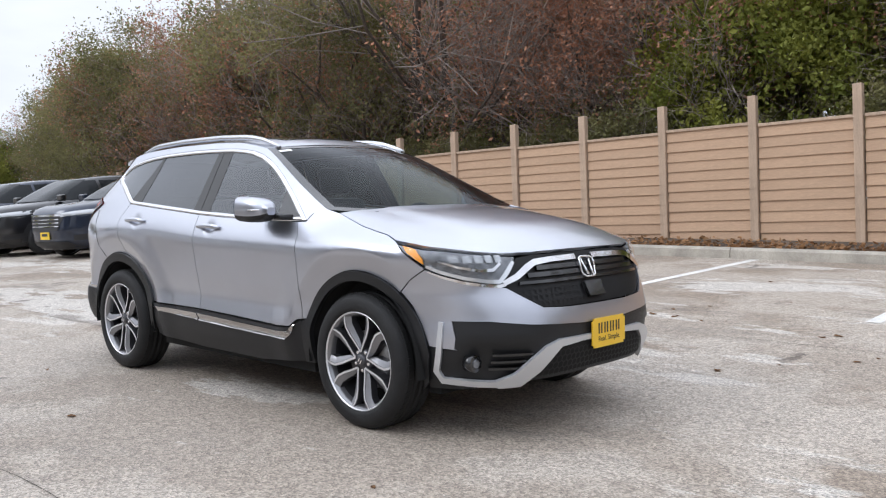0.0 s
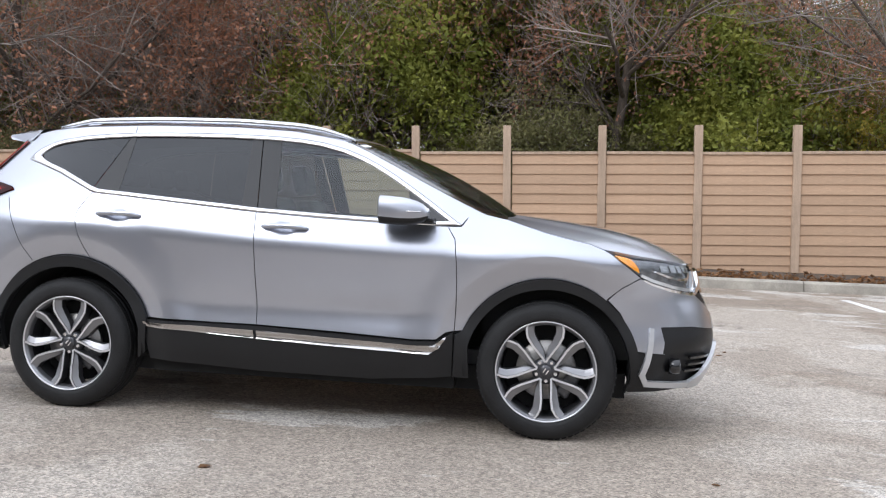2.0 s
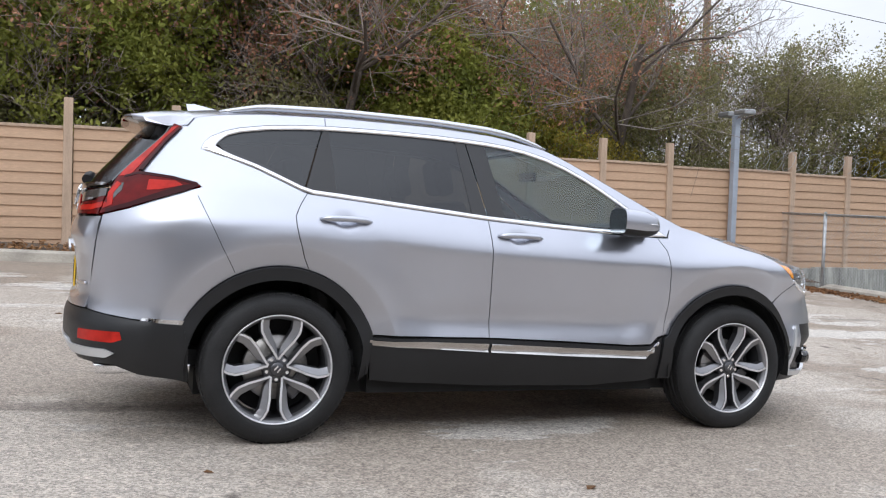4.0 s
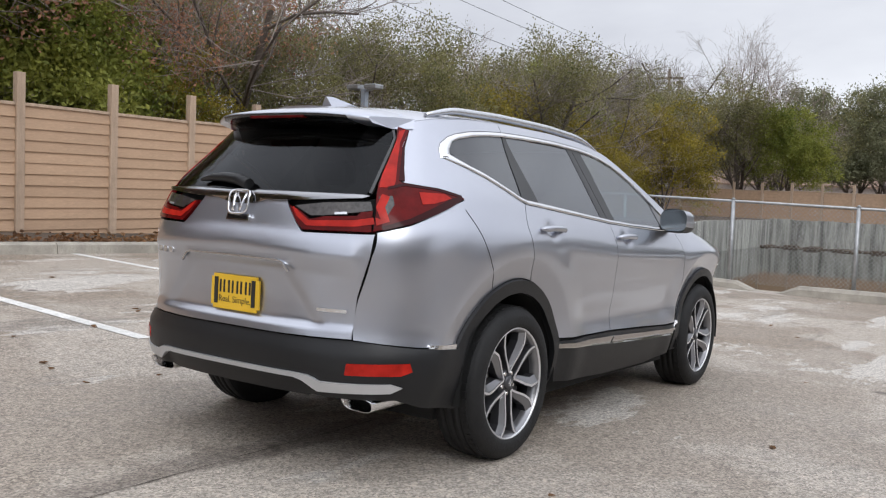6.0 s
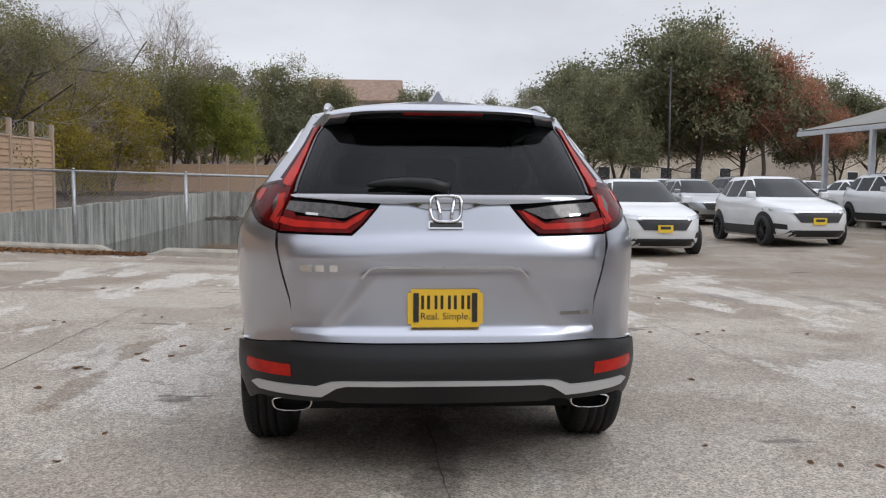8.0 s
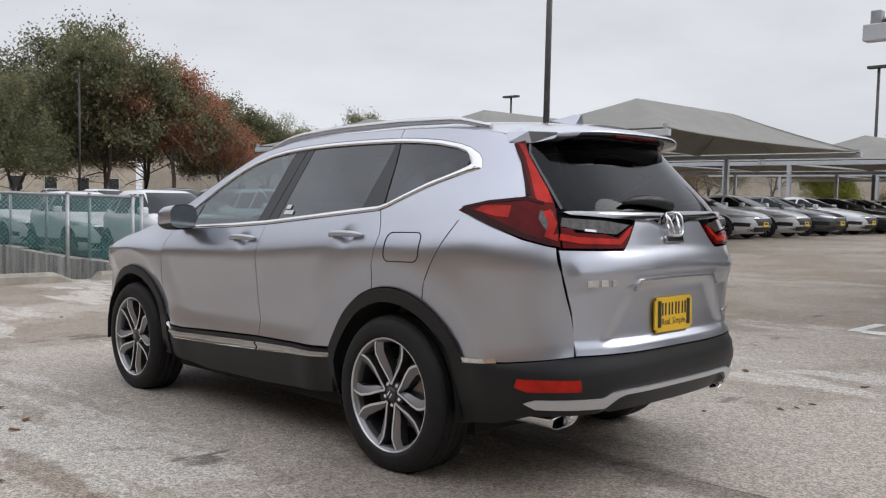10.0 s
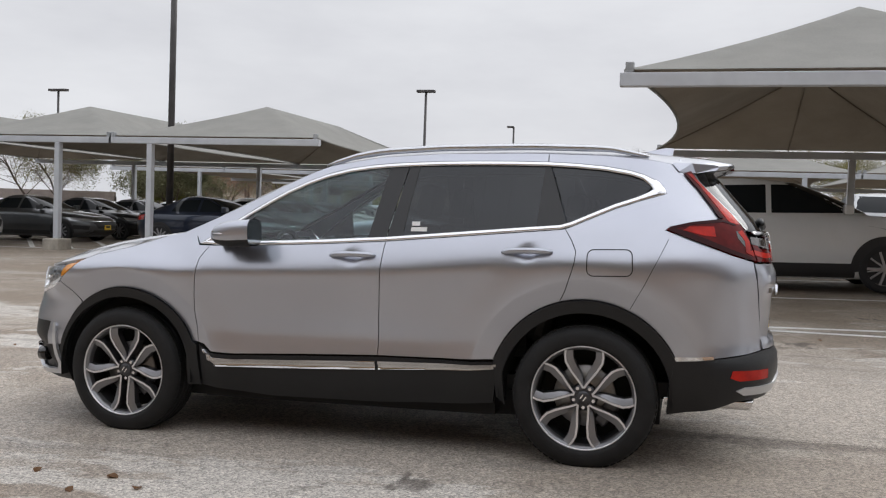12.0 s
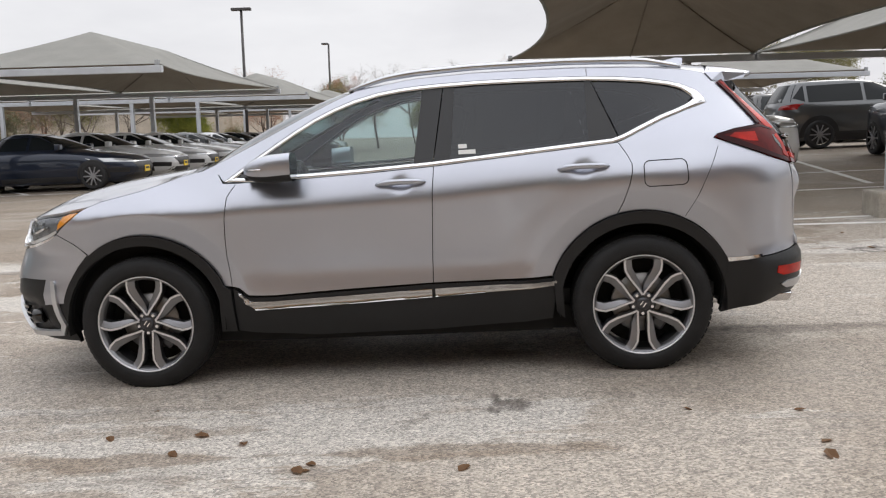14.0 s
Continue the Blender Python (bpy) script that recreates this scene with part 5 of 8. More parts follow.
LEAF_ME = mesh_of("fallen_leaf", leaf_bm, LITTER)
for k in range(90):
    if k < 34:
        x, y = nr.uniform(-2.6, 2.8), nr.uniform(1.3, 4.3)
    elif k < 60:
        x, y = nr.uniform(-5.2, 3.5), nr.uniform(-4.6, -1.3)
    else:
        x, y = nr.uniform(-5.5, 8), nr.uniform(-4, 8)
        if abs(x) < 2.6 and abs(y) < 1.2:
            continue
    ob = new("fallen_leaf", LEAF_ME)
    ob.matrix_world = pose(x, y, float(ground_z(x, y)), nr.uniform(-12, 12), nr.uniform(-12, 12), nr.uniform(0, 360)) @ Matrix.Diagonal((*[nr.uniform(0.55, 1.25)] * 3, 1))
    tagged(ob, "dry brown leaf lying on the concrete", "leaf", "leaves on the paving")


# ---- the silver car: its skin as smooth functions, x ahead, y to its left, z up from the paving ----
def curve(tab, sigma=0.03):
    a=np.array(tab,float); lo,hi=a[0,0]-.3,a[-1,0]+.3
    g=np.linspace(lo,hi,600); h=g[1]-g[0]
    # extend ends by their own slope
    s0=(a[1,1]-a[0,1])/(a[1,0]-a[0,0]); s1=(a[-1,1]-a[-2,1])/(a[-1,0]-a[-2,0])
    v=np.interp(g,a[:,0],a[:,1]); v=np.where(g<a[0,0],a[0,1]+s0*(g-a[0,0]),v); v=np.where(g>a[-1,0],a[-1,1]+s1*(g-a[-1,0]),v)
    k=np.arange(-int(4*sigma/h)-1,int(4*sigma/h)+2)*h; w=np.exp(-.5*(k/sigma)**2); w/=w.sum()
    n=len(k)//2; vp=np.r_[v[0]+(np.arange(-n,0))*(v[1]-v[0]),v,v[-1]+np.arange(1,n+1)*(v[-1]-v[-2])]
    v=np.convolve(vp,w,'valid')
    return lambda q:np.interp(q,g,v)
YS=curve([(.10,.72),(.20,.82),(.28,.862),(.40,.893),(.50,.902),(.62,.891),(.75,.902),(.90,.9185),(.968,.9265),(.99,.923),(1.03,.911),(1.06,.899),(1.10,.881),(1.14,.860),(1.35,.735),(1.60,.585),(1.7,.52)],.017)
BELT=curve([(-1.9,1.23),(-1.2,1.205),(-.9,1.182),(-.26,1.132),(.47,1.105),(.86,1.10),(1.3,1.10)],.08)
XF=curve([(.10,2.02),(.20,2.13),(.30,2.21),(.42,2.255),(.53,2.27),(.60,2.260),(.68,2.235),(.76,2.195),(.84,2.16),(.92,2.125),(.97,2.085),(1.02,2.0)],.02)
XR=curve([(.15,-2.0),(.25,-2.12),(.33,-2.22),(.40,-2.27),(.48,-2.29),(.58,-2.285),(.64,-2.27),(.75,-2.265),(.9,-2.275),(1.0,-2.275),(1.08,-2.255),(1.17,-2.235),(1.24,-2.195),(1.35,-2.10),(1.50,-1.975),(1.62,-1.87)],.02)
FS,RS=1.15,-1.2
FP,FQ,RP,RQ=3.0,4.0,4.0,3.4
def sst(a,b,v):
    t=np.clip((v-a)/(b-a),0,1); return t*t*(3-2*t)
def yside(x,z):
    x=np.clip(x,-2.0,1.6)
    ze=z-(BELT(x)-1.14)*sst(.7,1.08,z)*(1-.6*sst(1.2,1.5,z))
    y=YS(ze)
    y=y-.03*sst(.95,1.2,z)*np.clip((-x-.5)/1.2,0,2)**2-.045*sst(.95,1.15,z)*np.clip((x-.45)/.75,0,2)**2
    for hx in (1.33,-1.33):
        r=np.hypot(x-hx,z-.36); y=y+(.013*sst(.80,.62,r)-.034*np.clip((.60-r)/.11,0,1))*sst(.2,.3,z)
    y=y-.010*np.exp(-((z-.60)/.09)**2)*sst(.85,.6,np.abs(x)+.1)
    return y
def Y(x,z):
    x=np.asarray(x,float); z=np.asarray(z,float)
    y=yside(x,z)
    t=np.clip((x-FS)/(XF(z)-FS),0,1); y=y*np.where(x>FS,np.clip(1-t**FP,0,1)**(1/FQ),1)
    t=np.clip((x-RS)/(XR(z)-RS),0,1); y=y*np.where(x<RS,np.clip(1-t**RP,0,1)**(1/RQ),1)
    return y
def ends(phi,z,front=True):
    """point on the nose or tail at plan angle phi (0 ahead, +-pi/2 abeam) and height z"""
    phi=np.asarray(phi,float); z=np.asarray(z,float)
    s,X,p,q=(FS,XF,FP,FQ) if front else (RS,XR,RP,RQ)
    A=np.abs(X(z)-s); c,sn=np.abs(np.cos(phi)),np.abs(np.sin(phi))
    lo=np.zeros_like(phi+z); hi=lo+2.2
    sg=1 if front else -1
    for _ in range(40):
        m=(lo+hi)/2; ys=yside(s+sg*m*c,z)
        f=(m*c/A)**p+(m*sn/ys)**q-1
        lo=np.where(f<0,m,lo); hi=np.where(f<0,hi,m)
    return s+sg*lo*c, lo*np.sin(phi), z
def phi_x(x,z,front=True):
    s=FS if front else RS
    return np.arctan2(Y(x,z),np.abs(x-s))
def phi_y(y,z,front=True):
    s,X,p,q=(FS,XF,FP,FQ) if front else (RS,XR,RP,RQ)
    A=np.abs(X(z)-s); ys=yside(s+(.6 if front else -.6),z)
    d=A*np.clip(1-(np.abs(y)/ys)**q,1e-6,1)**(1/p)
    return np.arctan2(y,d)


from mathutils.geometry import delaunay_2d_cdt

SILVER = mat("silver_metallic_paint", (0.485, 0.502, 0.562), 0.31, 0.9, coat=1.0, vary=0.02, scale=3.0, fine=0.05, fine_scale=900)
BLACK_PLASTIC = mat("black_textured_plastic", (0.0115, 0.0118, 0.013), 0.42, spec=0.4, vary=0.12, scale=4.0, bump=0.12, bump_scale=300)
GLOSS_BLACK = mat("gloss_black", (0.010, 0.010, 0.011), 0.12, coat=0.6)
PILLAR_BLACK = mat("black_pillar_film", (0.012, 0.012, 0.013), 0.4)
# near-black base that puts the shade of gaps and cavities into the colour
DARK_GAP = mat("dark_cavity", (0.008, 0.008, 0.008), 0.9)
MIRROR = mat("mirror_silver", (0.30, 0.33, 0.35), 0.12, 1.0)
CHROME = mat("bright_chrome", (0.80, 0.80, 0.81), 0.07, 1.0)
# the tailgate bar's chrome is darkened to stand in for its dark reflections
DARK_CHROME = mat("dark_reflection_chrome", (0.36, 0.36, 0.37), 0.09, 1.0)
SATIN = mat("satin_silver_trim", (0.62, 0.63, 0.65), 0.25, 1.0)
RUBBER = mat("tyre_rubber", (0.016, 0.016, 0.0165), 0.65, spec=0.3, vary=0.2, scale=8.0, bump=0.25, bump_scale=90)
MACHINED = mat("machined_alloy", (0.74, 0.74, 0.76), 0.32, 0.7, fine=0.06, fine_scale=300, vary=0.03)
SPOKE_GREY = mat("grey_wheel_paint", (0.25, 0.25, 0.262), 0.34, 0.7, coat=0.4)
GUNMETAL = mat("dark_grey_alloy", (0.07, 0.07, 0.076), 0.35, 0.6, coat=0.4)
BRAKE = mat("brake_steel", (0.30, 0.29, 0.28), 0.4, 0.9, vary=0.2, scale=20)
RED_LENS = mat("red_lamp_lens", (0.41, 0.018, 0.011), 0.16, spec=0.18, vary=0.3, scale=9.0)
RED_DEEP = mat("deep_red_lamp", (0.100, 0.005, 0.005), 0.1, spec=0.14, vary=0.35, scale=9.0)
MAROON = mat("dark_maroon_lamp", (0.032, 0.004, 0.005), 0.12, spec=0.15)
STRIP = mat("soft_chrome_strip", (0.60, 0.585, 0.57), 0.16, 1.0, vary=0.05, scale=4.0)
SMOKE = mat("smoked_lamp_lens", (0.055, 0.048, 0.045), 0.08, coat=0.5, vary=0.4, scale=30.0)
AMBER = mat("amber_reflector", (0.95, 0.36, 0.03), 0.15, coat=1.0)
LAMP_WHITE = mat("lamp_bowl", (0.78, 0.79, 0.80), 0.12, 0.7)
LAMP_BACK = mat("grey_lamp_housing", (0.20, 0.205, 0.215), 0.25, 0.6, vary=0.4, scale=30.0)
LED_GREY = mat("led_module_grey", (0.40, 0.41, 0.42), 0.2, 0.7, vary=0.3, scale=40.0)
GRILLE_BLACK = mat("matt_grille_black", (0.008, 0.008, 0.009), 0.5, spec=0.3)
TRIM_SILVER = mat("silver_painted_trim", (0.60, 0.61, 0.63), 0.34, 0.55, coat=0.3)
YELLOW = mat("yellow_plate", (0.80, 0.50, 0.03), 0.35, vary=0.03, scale=6.0)
PLATE_INK = mat("black_print", (0.02, 0.02, 0.02), 0.5)
SEAT = mat("dark_seat_leather", (0.030, 0.029, 0.030), 0.5, vary=0.2, scale=10, bump=0.1)
DASH = mat("dark_dashboard", (0.028, 0.028, 0.030), 0.6)
LINING = mat("pale_grey_lining", (0.30, 0.295, 0.29), 0.9)
STICKER = mat("white_sticker", (0.75, 0.75, 0.73), 0.5)


def glass_mat(name, tint, gloss=0.02, face_on=0.06, power=3.4):
    """Thin tinted glass: clear through, with a mirror film that grows at grazing angles from either side."""
    m = bpy.data.materials.new(name)
    m.use_nodes = True
    n, l, b = link_tree(m)
    n.remove(b)
    tr, gl, mx, lw = n.new("ShaderNodeBsdfTransparent"), n.new("ShaderNodeBsdfGlossy"), n.new("ShaderNodeMixShader"), n.new("ShaderNodeLayerWeight")
    tr.inputs["Color"].default_value = (*tint, 1)
    gl.inputs["Roughness"].default_value, gl.inputs["Color"].default_value = gloss, (0.95, 0.97, 1, 1)
    lw.inputs["Blend"].default_value = 0.5
    pw, ma = n.new("ShaderNodeMath"), n.new("ShaderNodeMath")
    pw.operation, pw.inputs[1].default_value = "POWER", power
    ma.operation, ma.inputs[1].default_value, ma.inputs[2].default_value = "MULTIPLY_ADD", 1 - face_on, face_on
    l.new(lw.outputs["Facing"], pw.inputs[0])
    l.new(pw.outputs["Value"], ma.inputs[0])
    l.new(ma.outputs["Value"], mx.inputs["Fac"])
    l.new(tr.outputs["BSDF"], mx.inputs[1])
    l.new(gl.outputs["BSDF"], mx.inputs[2])
    l.new(mx.outputs["Shader"], n["Material Output"].inputs["Surface"])
    return m


# windscreen tint: green, and darkened to put the cabin's shade into it
CLEAR_GLASS = glass_mat("green_tinted_glass", (0.24, 0.33, 0.33), face_on=0.018, power=6.5)
SIDE_GLASS = glass_mat("pale_side_glass", (0.60, 0.70, 0.69), face_on=0.055)
PRIVACY = glass_mat("dark_privacy_glass", (0.06, 0.065, 0.072), face_on=0.05)
REAR_GLASS = glass_mat("dark_rear_glass", (0.05, 0.055, 0.062), face_on=0.02, power=5.0)
LENS = glass_mat("clear_lens", (0.95, 0.96, 0.97), face_on=0.02, power=6.0)

CAR = holder("suv", TILT, "silver compact suv with black cladding, parked on concrete", "car")


def dense(poly, step, closed=True):
    out = []
    n = len(poly)
    for k in range(n if closed else n - 1):
        a, b = np.array(poly[k]), np.array(poly[(k + 1) % n])
        m = max(1, int(np.ceil(np.linalg.norm(b - a) / step)))
        out += [tuple(a + (b - a) * i / m) for i in range(m)]
    if not closed:
        out.append(tuple(poly[-1]))
    return out


def inside(pts, poly):
    x, y = pts[:, 0], pts[:, 1]
    hit = np.zeros(len(pts), bool)
    p = np.array(poly)
    q = np.roll(p, -1, 0)
    for (x0, y0), (x1, y1) in zip(p, q):
        if y0 == y1:
            continue
        hit ^= ((y0 > y) != (y1 > y)) & (x < (x1 - x0) * (y - y0) / (y1 - y0) + x0)
    return hit


def inset(poly, d):
    p = np.array(poly, float)
    area = 0.5 * np.sum(p[:, 0] * np.roll(p[:, 1], -1) - np.roll(p[:, 0], -1) * p[:, 1])
    e0, e1 = p - np.roll(p, 1, 0), np.roll(p, -1, 0) - p
    nn = []
    for e in (e0, e1):
        k = np.stack([-e[:, 1], e[:, 0]], 1)
        nn.append(k / (np.linalg.norm(k, axis=1, keepdims=True) + 1e-12))
    m = nn[0] + nn[1]
    m /= np.maximum(np.linalg.norm(m, axis=1, keepdims=True), 0.5)
    return [tuple(v) for v in p + m * d * (1 if area > 0 else -1)]


def skin(name, poly, fn, material, parent=None, step=0.035, lift=0.0, thick=0.012, gap=0.0022, label="", flip=False, relief=None, crease=None):
    """A panel: an outline on a skin function fn(u, v) -> x, y, z, filled with small faces, with turned-in edges."""
    loop = inset(dense(poly, step), gap) if gap else dense(poly, step)
    lp = np.array(loop)
    lo, hi = lp.min(0), lp.max(0)
    gu, gv = np.meshgrid(np.arange(lo[0] + step / 2, hi[0], step), np.arange(lo[1] + step / 2, hi[1], step))
    g = np.stack([gu.ravel(), gv.ravel()], 1)
    g = g[inside(g, loop)] if len(g) else g
    if len(g):
        d = np.sqrt(((g[:, None] - lp[None]) ** 2).sum(-1)).min(1)
        g = g[d > step * 0.45]
    if crease is not None and len(g):
        cp = np.array(crease)
        cp = cp[inside(cp, loop)]
        if len(cp):
            cp = cp[np.sqrt(((cp[:, None] - lp[None]) ** 2).sum(-1)).min(1) > 0.008]
            g = g[np.sqrt(((g[:, None] - cp[None]) ** 2).sum(-1)).min(1) > step * 0.5]
            g = np.concatenate([g, cp])
    pts = np.concatenate([lp, g]) if len(g) else lp
    vs, _, fs, *_ = delaunay_2d_cdt([Vector(p) for p in pts], [], [list(range(len(lp)))], 1, 1e-7)
    uv = np.array([tuple(v) for v in vs])

    def place(q):
        return np.stack(np.broadcast_arrays(*fn(q[:, 0], q[:, 1])), 1)

    e = 2e-3
    P = place(uv)
    N = np.cross(place(uv + [e, 0]) - P, place(uv + [0, e]) - P)
    N /= np.linalg.norm(N, axis=1, keepdims=True) + 1e-12
    if flip:
        N = -N
    raise_by = lift + (relief(P) if relief is not None else 0.0)
    P = P + N * (raise_by[:, None] if isinstance(raise_by, np.ndarray) else raise_by)
    bm = bmesh.new()
    bv = [bm.verts.new(p) for p in P]
    edges = {}
    for f in fs:
        t = list(f)
        a, b, c = (P[i] for i in t[:3])
        if np.dot(np.cross(b - a, c - a), N[t[0]]) < 0:
            t = t[::-1]
        try:
            bm.faces.new([bv[i] for i in t]).smooth = True
        except ValueError:
            continue
        for i in range(len(t)):
            k = (t[i], t[(i + 1) % len(t)])
            edges[k] = edges.get(k, 0) + 1
    if thick:
        top, low = {}, {}
        for i, j in [k for k in edges if (k[1], k[0]) not in edges]:
            for v in (i, j):
                if v not in top:
                    top[v], low[v] = bm.verts.new(P[v]), bm.verts.new(P[v] - N[v] * thick)
            bm.faces.new((top[j], top[i], low[i], low[j])).smooth = True
    return part(name, bm, material, parent or CAR, label)


def side(sgn):
    return lambda u, v: (u, sgn * Y(u, v), v)


def nose(u, v):
    return ends(u, v, True)


def tail(u, v):
    return ends(u, v, False)


def F(*pts):
    """Nose points, each ("s", x, z) on the flank or ("y", y, z) on the face, as plan angle and height."""
    return [(float(phi_x(a, z, True) if k == "s" else phi_y(a, z, True)), z) for k, a, z in pts]


def B(*pts):
    return [(float(phi_x(a, z, False) if k == "s" else phi_y(a, z, False)), z) for k, a, z in pts]


def arc(cx, r, a0, a1, n=24, cz=0.36):
    return [(cx + r * math.cos(radians(a)), cz + r * math.sin(radians(a))) for a in np.linspace(a0, a1, n)]


def flipped(poly):
    return [(-a, b) for a, b in poly]


def ribbon(path, width):
    """A strip of the given width along a path, as an outline."""
    p = np.array(path, float)
    d = np.gradient(p, axis=0)
    d /= np.linalg.norm(d, axis=1, keepdims=True) + 1e-12
    n = np.stack([-d[:, 1], d[:, 0]], 1)
    w = (np.array(width) if isinstance(width, (list, tuple)) else np.full(len(p), width))[:, None] / 2
    return [tuple(v) for v in p + n * w] + [tuple(v) for v in (p - n * w)[::-1]]


WIN_UP = [(-1.716, 1.392), (-1.70, 1.425), (-1.668, 1.457), (-1.60, 1.492), (-1.531, 1.513), (-1.40, 1.537), (-1.25, 1.553), (-1.10, 1.563), (-0.90, 1.569), (-0.705, 1.572), (-0.50, 1.572), (-0.308, 1.567),
          (-0.20, 1.562), (-0.09, 1.553), (0.03, 1.536), (0.159, 1.504), (0.27, 1.463), (0.376, 1.413), (0.48, 1.353), (0.59, 1.283), (0.68, 1.223), (0.77, 1.160), (0.855, 1.102)]
WIN_LOW = [(0.855, 1.098), (0.70, 1.095), (0.473, 1.100), (0.1, 1.113), (-0.26, 1.132), (-0.60, 1.158), (-0.904, 1.182), (-1.08, 1.196), (-1.20, 1.205), (-1.26, 1.222), (-1.34, 1.258), (-1.469, 1.314), (-1.60, 1.358), (-1.69, 1.384), (-1.716, 1.392)]
win_up = lambda x: np.interp(x, [a for a, _ in WIN_UP], [b for _, b in WIN_UP])
win_low = lambda x: np.interp(x, [a for a, _ in WIN_LOW[::-1]], [b for _, b in WIN_LOW[::-1]])
ROOF_EDGE = curve([(-2.0, 1.50), (-1.80, 1.535), (-1.67, 1.568), (-1.4, 1.597), (-1.0, 1.614), (-0.5, 1.617), (-0.15, 1.602), (0.16, 1.552), (0.3, 1.492), (0.47, 1.408), (0.65, 1.318), (0.83, 1.232), (0.98, 1.165)], 0.03)
ROOF_MID = curve([(-2.1, 1.590), (-1.9, 1.612), (-1.5, 1.650), (-1.0, 1.672), (-0.4, 1.672), (0.0, 1.640), (0.25, 1.585), (0.4, 1.53)], 0.06)
HOOD_EDGE = [(0.90, 1.175), (0.98, 1.165), (1.09, 1.143), (1.20, 1.109), (1.31, 1.077), (1.42, 1.053), (1.53, 1.031), (1.60, 1.005)]

FLARES = [p for hx in (1.33, -1.33) for r in (0.597, 0.603) for p in arc(hx, r, 15, 165, 76)]
for sgn, sd in ((-1, "right"), (1, "left")):
    S = side(sgn)
    fl = sgn > 0

    def sk(name, poly, material, lift=0.0, thick=0.012, gap=0.0022, step=0.04, label="", parent=None, relief=None):
        return skin(name, poly, S, material, parent, step, lift, thick, gap, label, flip=fl, relief=relief, crease=FLARES if step < 0.03 else None)

    def cups(P):
        """Finger hollows behind the door handles."""
        d = 0.0
        for hx, hz in ((-1.04, 1.088), (-0.093, 1.053)):
            q = np.hypot((P[:, 0] - hx) / 0.075, (P[:, 2] - hz) / 0.046)
            d = d - 0.011 * sst(1.0, 0.35, q)
        return d

    shut_f = [(0.792, 1.082), (0.830, 1.027), (0.845, 0.908), (0.850, 0.80), (0.850, 0.697), (0.843, 0.545)]
    shut_m = [(-0.268, 1.132), (-0.258, 1.0), (-0.248, 0.793), (-0.240, 0.65), (-0.237, 0.522)]
    shut_r = [(-1.225, 1.208), (-1.262, 1.15), (-1.286, 1.097), (-1.283, 1.05), (-1.270, 0.998), (-1.236, 0.90), (-1.206, 0.839)]
    lower = [(-0.237, 0.522), (0.2, 0.508), (0.613, 0.490), (0.75, 0.497), (0.80, 0.536), (0.843, 0.545)]
    low_top = [p for p in WIN_LOW if -0.26 < p[0] < 0.78]
    front_door = sk("front_door", [(0.79, 1.094)] + shut_f + lower[::-1][1:-1] + shut_m[::-1] + low_top[::-1], SILVER, step=0.02, relief=cups)
    rear_top = [p for p in WIN_LOW if -1.22 < p[0] < -0.27]
    rear_door = sk("rear_door", shut_m + [(-0.5, 0.523), (-0.875, 0.530)] + arc(-1.33, 0.495, 20, 75.4) + shut_r[::-1][1:] + rear_top[::-1], SILVER, step=0.02, relief=cups)
    sk("front_fender", [(0.843, 0.545)] + shut_f[::-1][1:] + [(0.79, 1.094), (0.858, 1.096), (0.885, 1.14)] + HOOD_EDGE + [(1.637, 0.986), (1.69, 0.945), (1.746, 0.905), (1.796, 0.866), (1.75, 0.838), (1.70, 0.808), (1.63, 0.748)]
       + arc(1.33, 0.482, 52, 157), SILVER, step=0.022)
    quarter = [(-1.225, 1.208)] + shut_r[1:] + arc(-1.33, 0.495, 75.6, 156) + [(-1.86, 0.573), (-2.0, 0.582), (-2.12, 0.595), (-2.19, 0.606), (-2.178, 0.78), (-2.163, 0.95), (-2.142, 1.052), (-2.03, 1.088), (-1.93, 1.13), (-1.845, 1.166), (-1.718, 1.206),
               (-1.74, 1.224), (-1.84, 1.247), (-1.994, 1.264), (-1.945, 1.325), (-1.872, 1.425), (-1.80, 1.50), (-1.78, 1.538)]
    quarter += [(x, float(ROOF_EDGE(x))) for x in np.linspace(-1.75, -1.1, 14)] + WIN_UP[:8][::-1] + [p for p in WIN_LOW if -1.715 < p[0] < -1.21][::-1]
    sk("quarter_panel", quarter, SILVER, step=0.022)
    sk("pillar_rail", [(x, float(ROOF_EDGE(x))) for x in np.linspace(-1.1, 0.98, 44)] + [(0.885, 1.14)] + [p for p in WIN_UP if p[0] >= -1.1][::-1], SILVER)

    # window surround, glass and black pillars
    outline = [p for p in WIN_UP] + WIN_LOW[1:-1]
    o = dense(outline, 0.03)
    wide = [0.0245 + 0.028 * math.exp(-(((p[0] + 1.71) / 0.07) ** 2)) for p in o]
    inner = np.array(inset(o, 1.0)) - np.array(o)
    inn = [(p[0] + d[0] * w, p[1] + d[1] * w) for p, d, w in zip(o, inner, wide)]
    bm = bmesh.new()
    rows = []
    for t, up in ((0.0, 0.0), (0.12, 0.007), (0.5, 0.010), (0.88, 0.007), (1.0, -0.004)):
        q = np.array(o) * (1 - t) + np.array(inn) * t
        yy = Y(q[:, 0], q[:, 1]) + up
        rows.append([bm.verts.new((a, sgn * y, z)) for (a, z), y in zip(q, yy)])
    for r, t in zip(rows, rows[1:]):
        for i in range(len(r)):
            j = (i + 1) % len(r)
            f = (r[i], r[j], t[j], t[i])
            bm.faces.new(f if sgn > 0 else f[::-1]).smooth = True
    part("window_surround", bm, CHROME, CAR, "chrome window surround")

    def pane(name, xs_top, xs_low, material, lift=-0.002, label="", m=0.022, parent=None):
        """A pane between two slanting edges, from the upper to the lower rim of the window opening."""
